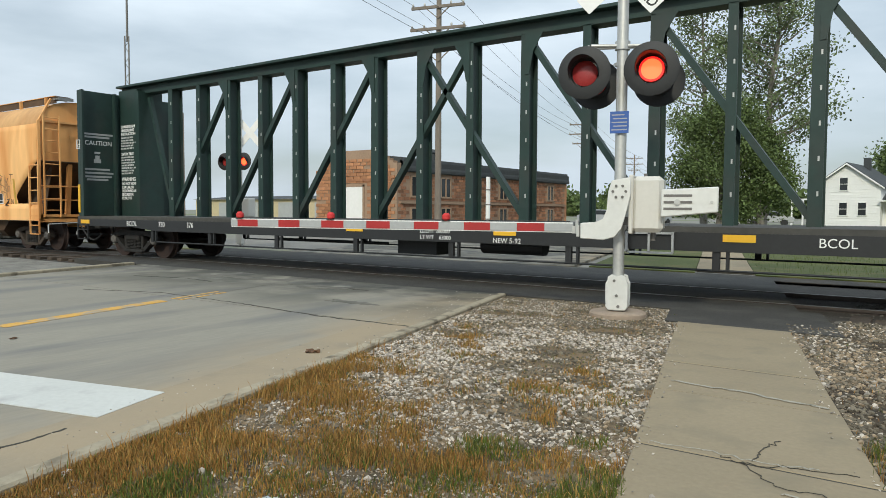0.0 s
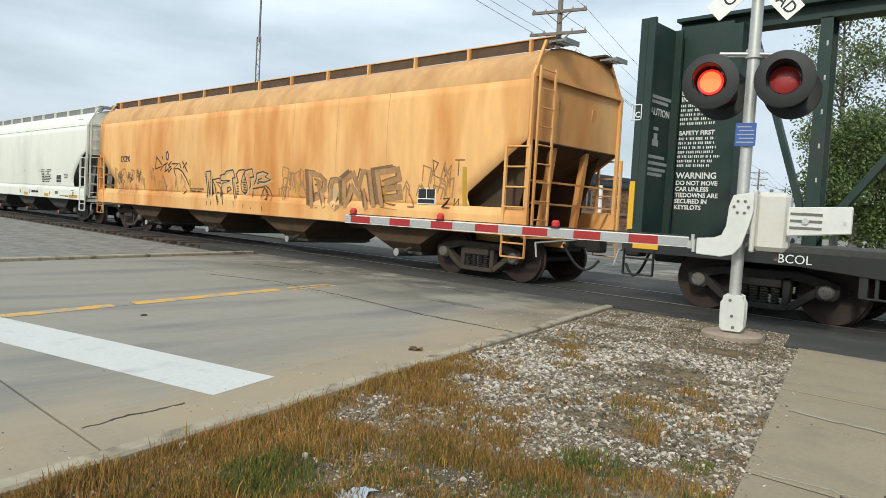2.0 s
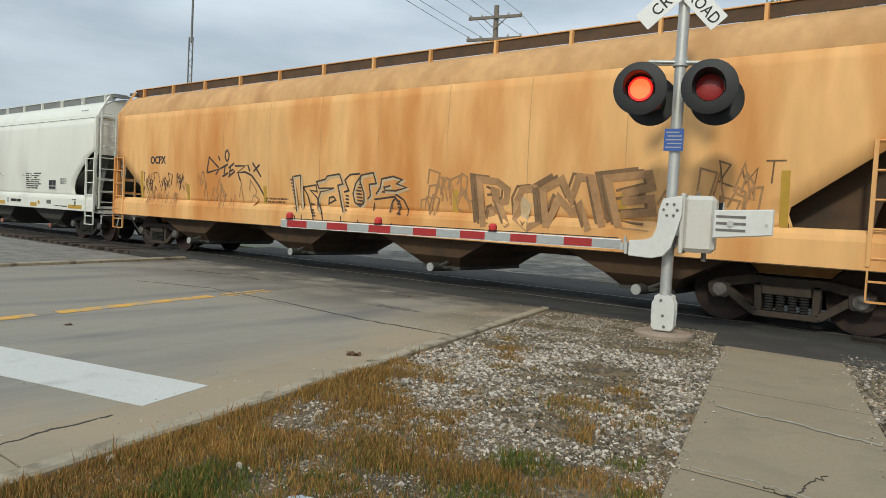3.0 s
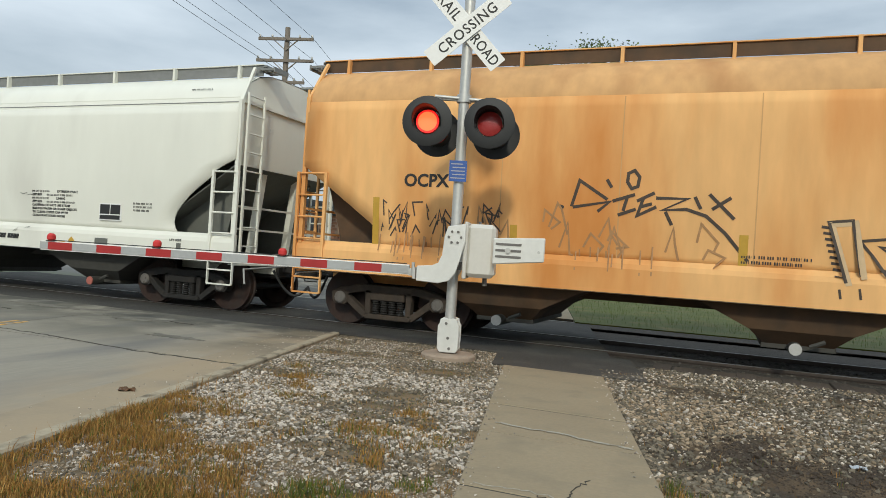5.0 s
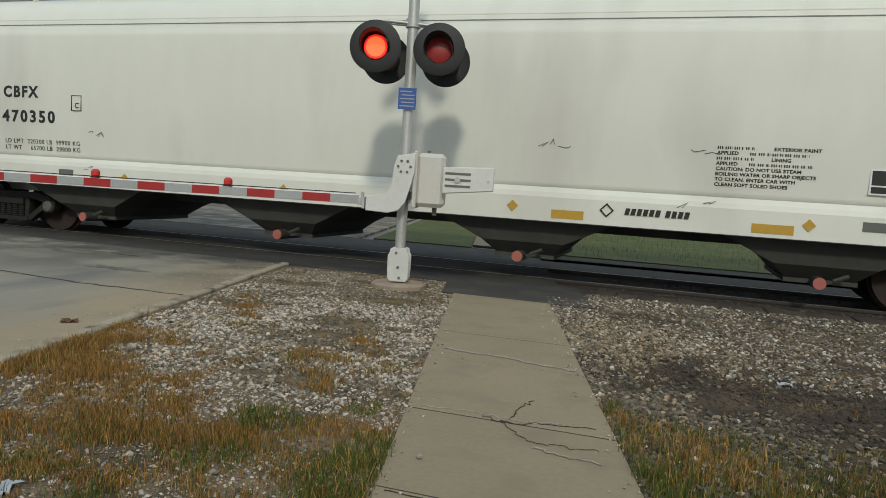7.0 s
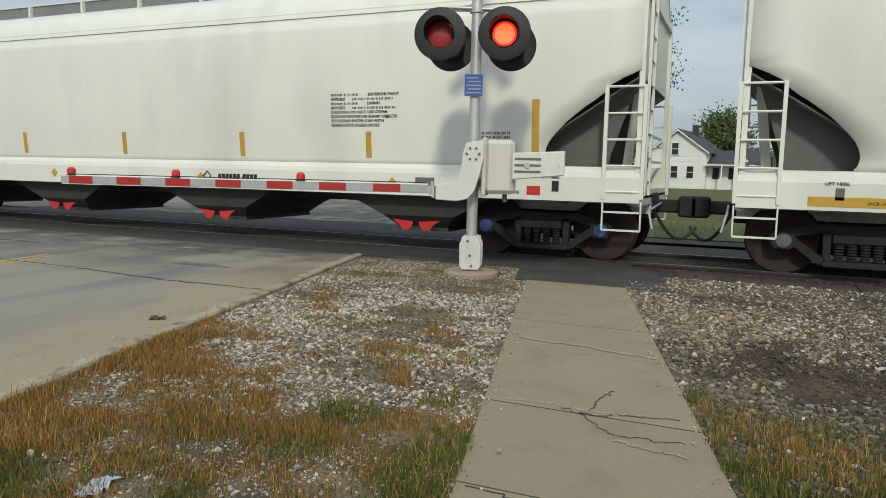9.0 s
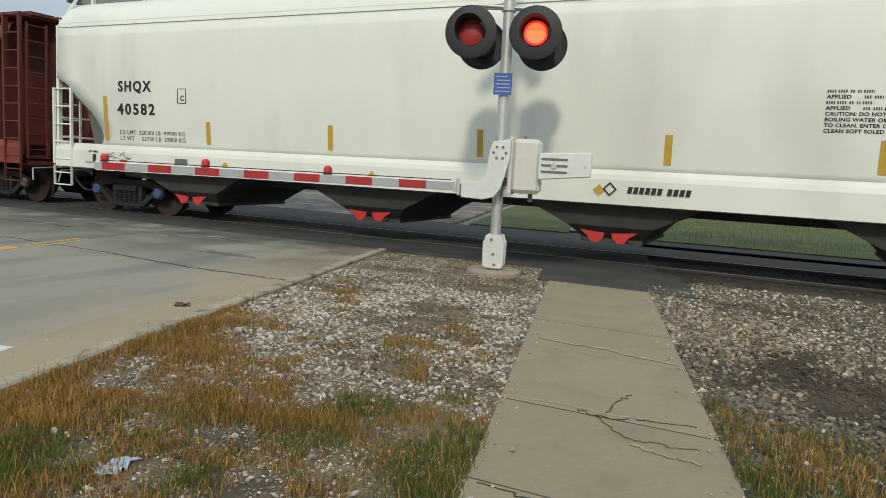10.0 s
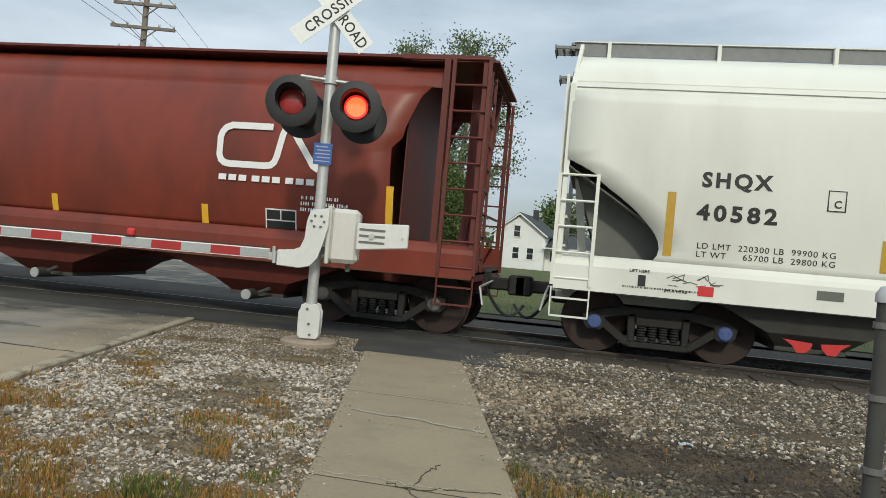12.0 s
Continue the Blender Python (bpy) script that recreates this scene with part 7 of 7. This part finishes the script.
def stones(name, label, spots, material, seed):
    """Many small angular stones as one sheet. spots: rows of x, y, z, size."""
    rs = np.random.RandomState(seed)
    spots = np.asarray(spots)
    verts, faces, base = [], [], 0
    for fine in (True, False):
        rows = spots[(spots[:, 3] >= 0.0145) == fine]
        n = len(rows)
        if not n:
            continue
        v0, f0 = ball(fine)
        jag = 1 + rs.uniform(-0.3, 0.3, (n, len(v0), 1))
        sc = np.stack([rs.uniform(0.75, 1.35, n), rs.uniform(0.65, 1.1, n), rs.uniform(0.45, 0.85, n)], 1)[:, None, :]
        a = rs.uniform(0, 2 * np.pi, n)
        ca, sa = np.cos(a)[:, None], np.sin(a)[:, None]
        v = v0[None] * jag * sc * rows[:, 3][:, None, None]
        tilt = rs.uniform(-0.5, 0.5, n)[:, None]
        z = v[..., 2] + v[..., 0] * tilt
        v = np.stack([v[..., 0] * ca - v[..., 1] * sa, v[..., 0] * sa + v[..., 1] * ca, z], -1) + rows[:, None, :3]
        verts.append(v.reshape(-1, 3))
        faces.append((f0[None] + base + (np.arange(n) * len(v0))[:, None, None]).reshape(-1, 3))
        base += n * len(v0)
    me = bpy.data.meshes.new(name)
    me.from_pydata(np.concatenate(verts).tolist(), [], np.concatenate(faces).tolist())
    me.materials.append(material)
    return tagged(new(name, me), label, "gravel", kind="stuff")


def patchy(x, y, scale, off=0.0):
    return noise.noise(Vector((x * scale + off, y * scale - off, off)))


rnd = random.Random(77)


def in_dark_patch(x, y):
    return ((x - 1.9 - (y - 5.2) * 0.2) / 2.3) ** 2 + ((y - 5.2 + 0.32 * (x - 1.0)) / 0.72) ** 2 < 1 + 0.9 * patchy(x, y, 2.2) + rnd.uniform(-0.6, 0.6)


def stony(x, y):
    """Below zero: clean stone; above: bare soil and mats, in streaks along the track."""
    return patchy(x * 0.62, y * 1.25, 1.5, 3) + 0.6 * patchy(x * 0.75, y * 1.2, 4.0, 8)


def turf(x, y, f):
    """How thickly grass covers the near verge."""
    return 1.0 - 0.28 * (y - 1.5) - 0.42 * f + 1.1 * patchy(x, y, 1.2, 2) + 1.1 * patchy(x, y, 3.8, 5) + (0.3 if f < 0.12 and y < 4.8 else 0.0)


light, dark, tan, black = [], [], [], []
for _ in range(105000):
    y = 0.9 + 8.4 * rnd.random() ** 0.9
    c = rnd.uniform(ROAD_R + 0.16, WALK_L - 0.005)
    x = sk(c, y)[0]
    f = (c - ROAD_R) / 2.75
    bare = stony(x, y)
    keep = 1.0 - 1.5 * max(0, bare - 0.02) + 0.2 * (f - 0.5) - 0.5 * max(0, turf(x, y, f) - 0.35)
    if rnd.random() < keep:
        s = (0.0045 + 0.0165 * rnd.random() ** 2.6) * (0.72 if y > 7.3 else 0.66 if y < 2.9 else 0.8 if y < 4.0 else 1.0)
        q = rnd.random() + 0.3 * patchy(x, y, 0.7, 1) - 0.9 * max(0, bare) - 0.12 * (y < 3) - 0.16 * max(0, min(1, y - 6.9))
        (light if q > 0.50 else tan if q > 0.30 else dark).append((x, y, -0.02 + s * 0.45 * rnd.random(), s))
for _ in range(95000):
    y = 2.0 + 7.5 * rnd.random()
    c = WALK_R + 0.01 + 6.0 * rnd.random() ** 1.35
    x = sk(c, y)[0]
    if y > 8.85 and x < -0.9:
        continue
    oily = in_dark_patch(x, y)
    bare = patchy(x, y, 1.3, 5) + 0.6 * patchy(x, y, 3.6, 6)
    keep = 0.98 - 1.2 * max(0, bare - 0.04) - 0.55 * oily - 0.6 * max(0, 4.1 - y)
    if rnd.random() < keep:
        s = 0.005 + 0.0185 * rnd.random() ** 2.2
        dusty = max(0, 1 - ((c - WALK_R - 0.75) / 1.0) ** 2 - ((y - 6.6) / 1.6) ** 2)
        q = rnd.random() + 0.25 * patchy(x, y, 0.8, 2) - 0.27 - 0.2 * (y < 5.2)
        z = -0.02 + s * 0.45 * rnd.random()
        if oily:
            (black if rnd.random() < 0.8 else dark).append((x, y, z, s))
        else:
            (tan if rnd.random() < 0.15 + 0.45 * dusty else light if q > 0.50 else dark).append((x, y, z, s))
stones("gravel", "pale grey crushed gravel on the verge", light, M["stone"], 1)
stones("gravel", "brown-grey crushed gravel on the verge", dark, M["darkstone"], 2)
stones("gravel", "oil-blackened gravel on dark soil", black, M["darksoil"], 13)
stones("gravel", "dusty tan crushed gravel on the verge", tan, M["tanstone"], 12)
bed = []
for _ in range(9000):
    x = rnd.uniform(-1.0, 9.0)
    y = rnd.choice((rnd.uniform(9.0, 9.5), rnd.uniform(10.2, 13.0)))
    s = rnd.uniform(0.02, 0.035)
    bed.append((x, y, -0.09 + s * 0.4 if y > 9.6 else -0.05 + s * 0.3, s))
stones("ballast_stones", "dark track ballast stones between the ties", bed, M["ballaststone"], 3)
fine = []
for _ in range(260):
    y = rnd.uniform(1.0, 8.2)
    e = rnd.choice((-1, 1))
    c = (WALK_L + abs(rnd.gauss(0, 0.07)) if e < 0 else WALK_R - abs(rnd.gauss(0, 0.07)))
    fine.append((*sk(c, y), 0.004, rnd.uniform(0.004, 0.011)))
for _ in range(240):
    y = rnd.uniform(0.5, 9.2)
    fine.append((*sk(ROAD_R - abs(rnd.gauss(0, 0.35)), y), 0.004, rnd.uniform(0.004, 0.010)))
stones("grit", "loose grit on the pavement edges", fine, M["stone"], 4)
crumbs = []
for _ in range(22000):
    x, y = rnd.uniform(-0.9, 4.2), rnd.uniform(3.4, 6.2)
    if in_dark_patch(x, y) and rnd.random() < 0.9:
        crumbs.append((x, y, -0.019, rnd.uniform(0.006, 0.013)))
stones("soil_crumbs", "dark crumbly soil patch in the gravel", crumbs, M["darksoil"], 5)
strip_soil = bmesh.new()
box(strip_soil, -0.6, 60, 9.42, 10.25, -0.17, -0.055)
solid("track_shoulder", strip_soil, M["brownsoil"], "brown oily soil along the tie ends", kind="structure")


# ---- grass ----
def blades(name, label, spots, material, seed):
    """Single bent blades: rows of x, y, z, height."""
    rs = random.Random(seed)
    vs, fs = [], []
    for x, y, z, h in spots:
        a = rs.uniform(0, 2 * math.pi)
        w = rs.uniform(0.0011, 0.0024) * (1 + h * 3)
        dx, dy = math.cos(a) * w, math.sin(a) * w
        b = rs.uniform(0, 2 * math.pi)
        l = h * rs.uniform(0.1, 0.55)
        mx, my = x + math.cos(b) * l * 0.35, y + math.sin(b) * l * 0.35
        tx, ty = x + math.cos(b) * l, y + math.sin(b) * l
        k = len(vs)
        vs += [(x - dx, y - dy, z), (x + dx, y + dy, z), (mx + dx * 0.8, my + dy * 0.8, z + h * 0.6), (mx - dx * 0.8, my - dy * 0.8, z + h * 0.6), (tx, ty, z + h)]
        fs += [(k, k + 1, k + 2, k + 3), (k + 3, k + 2, k + 4)]
    me = bpy.data.meshes.new(name)
    me.from_pydata(vs, [], fs)
    me.materials.append(material)
    return tagged(new(name, me), label, "grass", kind="stuff")


dry, straw, green = [], [], []
GREEN_SPOTS = ((-2.78, 1.85, 0.28), (-2.05, 2.05, 0.16), (-1.32, 2.9, 0.16), (-1.22, 2.5, 0.24), (-1.95, 3.22, 0.22), (-1.85, 2.65, 0.16), (-1.55, 3.6, 0.15))


def lush(x, y):
    return max(1 - ((x - gx) ** 2 + (y - gy) ** 2) / (r * r) for gx, gy, r in GREEN_SPOTS)


for _ in range(46000):
    y = 0.6 + 6.2 * rnd.random() ** 1.25
    c = ROAD_R + 0.15 + 2.58 * rnd.random() ** 1.15
    x = sk(c, y)[0]
    f = (c - ROAD_R) / 2.7
    wild = lush(x, y)
    dens = turf(x, y, f)
    if rnd.random() < max(dens, 0.8 * wild):
        tall = 1.0 + 0.5 * max(-0.6, patchy(x, y, 2.2, 7)) * 2
        for _ in range(rnd.randint(3, 8)):
            px, py = x + rnd.gauss(0, 0.018), y + rnd.gauss(0, 0.018)
            g = rnd.random() < (0.75 if wild > 0 else 0.10 + 0.4 * max(0, patchy(x, y, 1.0, 9)))
            (green if g else straw if rnd.random() < 0.30 else dry).append((px, py, -0.02, rnd.uniform(0.015, 0.055) * tall * (1.6 if rnd.random() < 0.08 else 1)))
# thin reddish-brown mats among the stones
for _ in range(3600):
    y = rnd.uniform(3.2, 8.8)
    c = rnd.uniform(ROAD_R + 0.2, WALK_L - 0.05)
    x = sk(c, y)[0]
    if stony(x, y) > 0.16:
        for _ in range(3):
            (dry if rnd.random() < 0.5 else green).append((x + rnd.gauss(0, 0.02), y + rnd.gauss(0, 0.02), -0.02, rnd.uniform(0.006, 0.022)))
# tall seed stalks by the curb
for _ in range(150):
    y = rnd.uniform(0.8, 5.0)
    x = sk(ROAD_R + 0.18 + abs(rnd.gauss(0, 0.10)), y)[0]
    dry.append((x, y, -0.02, rnd.uniform(0.08, 0.16)))
# green along the sidewalk, both sides
for _ in range(900):
    y = 0.8 + 2.4 * rnd.random()
    c = WALK_L - abs(rnd.gauss(0, 0.13))
    x = sk(c, y)[0]
    if rnd.random() < 0.6 + patchy(x, y, 1.6, 4):
        for _ in range(rnd.randint(4, 9)):
            (green if rnd.random() < 0.72 else straw).append((x + rnd.gauss(0, 0.02), y + rnd.gauss(0, 0.02), -0.02, rnd.uniform(0.025, 0.085)))
for _ in range(9000):
    y = 0.8 + 3.7 * rnd.random()
    c = WALK_R + 0.02 + 2.6 * rnd.random() ** 1.2
    x = sk(c, y)[0]
    if rnd.random() < 1.15 - 0.85 * max(0, y - 3.0) + 0.8 * patchy(x, y, 1.6, 7):
        g = 0.58 + 0.7 * patchy(x, y, 1.4, 11)
        for _ in range(rnd.randint(4, 9)):
            (green if rnd.random() < g else straw if rnd.random() < 0.5 else dry).append((x + rnd.gauss(0, 0.022), y + rnd.gauss(0, 0.022), -0.02, rnd.uniform(0.02, 0.09)))
for _ in range(260):
    y = rnd.uniform(3.5, 9.0)
    c = rnd.choice((rnd.uniform(ROAD_R + 0.2, WALK_L), rnd.uniform(WALK_R, WALK_R + 3)))
    x = sk(c, y)[0]
    for _ in range(5):
        (dry if rnd.random() < 0.75 else green).append((x + rnd.gauss(0, 0.03), y + rnd.gauss(0, 0.03), -0.02, rnd.uniform(0.02, 0.06)))
for _ in range(2600):
    y = rnd.uniform(-5.5, 0.9)
    c = rnd.choice((rnd.uniform(ROAD_R + 0.2, WALK_L - 0.02), rnd.uniform(WALK_R + 0.02, WALK_R + 2.8)))
    x = sk(c, y)[0]
    if rnd.random() < 0.75 + 0.8 * patchy(x, y, 1.1, 2):
        for _ in range(rnd.randint(4, 9)):
            (green if patchy(x, y, 0.9, 9) > 0.2 and rnd.random() < 0.6 else dry).append((x + rnd.gauss(0, 0.03), y + rnd.gauss(0, 0.03), -0.02, rnd.uniform(0.03, 0.09)))
blades("dry_grass", "dry straw-coloured grass tufts on the verge", dry, M["drygrass"], 5)
blades("straw_grass", "pale straw grass tufts on the verge", straw, M["strawgrass"], 7)
blades("green_grass", "short green grass tufts beside the sidewalk", green, M["greengrass"], 6)
far_blades = []
for _ in range(9000):
    y = rnd.uniform(15.7, 30)
    x = sk(rnd.uniform(WALK_R + 0.1, 16), y)[0]
    far_blades.append((x, y, -0.02, rnd.uniform(0.05, 0.16)))
blades("lawn_grass", "rough green grass beyond the track", far_blades, M["greengrass"], 8)


# ---- litter ----
def crumpled(name, x, y, z, size, material, label, category, seed):
    rs = random.Random(seed)
    bm = bmesh.new()
    n = 5
    g = [[bm.verts.new(((i / n - 0.5) * size * 1.4 + rs.uniform(-0.1, 0.1) * size, (j / n - 0.5) * size + rs.uniform(-0.1, 0.1) * size, rs.uniform(0, 0.3) * size)) for j in range(n + 1)] for i in range(n + 1)]
    for i in range(n):
        for j in range(n):
            bm.faces.new((g[i][j], g[i + 1][j], g[i + 1][j + 1], g[i][j + 1]))
    ob = solid(name, bm, material, label, category, at=pose(x, y, z, 0, 0, rs.uniform(0, 180)))
    md = ob.modifiers.new("thick", "SOLIDIFY")
    md.thickness = 0.002
    return ob


crumpled("paper_scrap", -2.38, 1.99, -0.02, 0.11, M["paper"], "crumpled pale paper scrap in dry grass", "litter", 1)
crumpled("paper_scrap", 0.91, 5.64, -0.02, 0.075, M["paper"], "crumpled pale wrapper on dark soil", "litter", 2)
crumpled("dry_leaf", -4.52, 4.45, 0.002, 0.085, M["dryleaf"], "brown dry leaf lying on the road", "leaf", 3)
crumpled("dry_leaf", -7.3, 3.2, 0.002, 0.05, M["dryleaf"], "brown dry leaf lying on the road", "leaf", 4)
stones("loose_stones", "larger pale stones among the grass", [(-2.19, 2.5, -0.005, 0.024), (-2.9, 2.1, -0.005, 0.026), (-3.4, 1.7, -0.005, 0.024), (-1.01, 3.04, 0.008, 0.016), (-2.6, 3.2, -0.005, 0.022), (-3.1, 3.0, -0.005, 0.020), (-1.75, 2.5, -0.005, 0.02), (-1.4, 2.3, -0.005, 0.022)], M["stone"], 9)


# ---- movement ----
FLASH = (0.44, 0.97, 1.56, 2.13, 2.72, 3.13, 3.65, 4.2, 4.75, 5.38, 5.85, 6.43, 6.97, 7.5, 8.03, 8.57, 9.06, 9.62, 10.17, 10.66, 11.22, 11.85)


# small unevenness of the train's pace: seconds and metres
PACE = ((2.5, -0.34), (10.5, 0.09))


def lag(t):
    return sum(d * 0.5 * (1 + math.cos(math.pi * min(1.0, abs(t - t0) / 0.35))) for t0, d in PACE)


def motions():
    steps = [i / 10 for i in range(121)]
    for car, u in CARS:
        walk(car, [(t, pose(u + SPEED * t + lag(t), YC, 0)) for t in steps])
    fine = [i / 15 for i in range(181)]
    for ws, x in ROLLING:
        walk(ws, [(t, pose(x, 0, WHEEL_R, 0, math.degrees((SPEED * t + lag(t)) / WHEEL_R), 0)) for t in fine])
    # the lit discs slide forward and back behind their lenses by turns
    for k, (disc, x, y, z) in enumerate(LIT):
        def turned(on):
            return pose(x, y if on else y + 0.055, z, 90, 0, 0)
        on = (k % 2 == 1)
        rows = [(0.0, turned(on))]
        for t in FLASH:
            step = math.floor(t * FPS)
            rows.append((step / FPS, turned(on)))
            on = not on
            rows.append(((step + 1) / FPS, turned(on)))
        rows.append((12.0, turned(on)))
        walk(disc, rows)


motions()
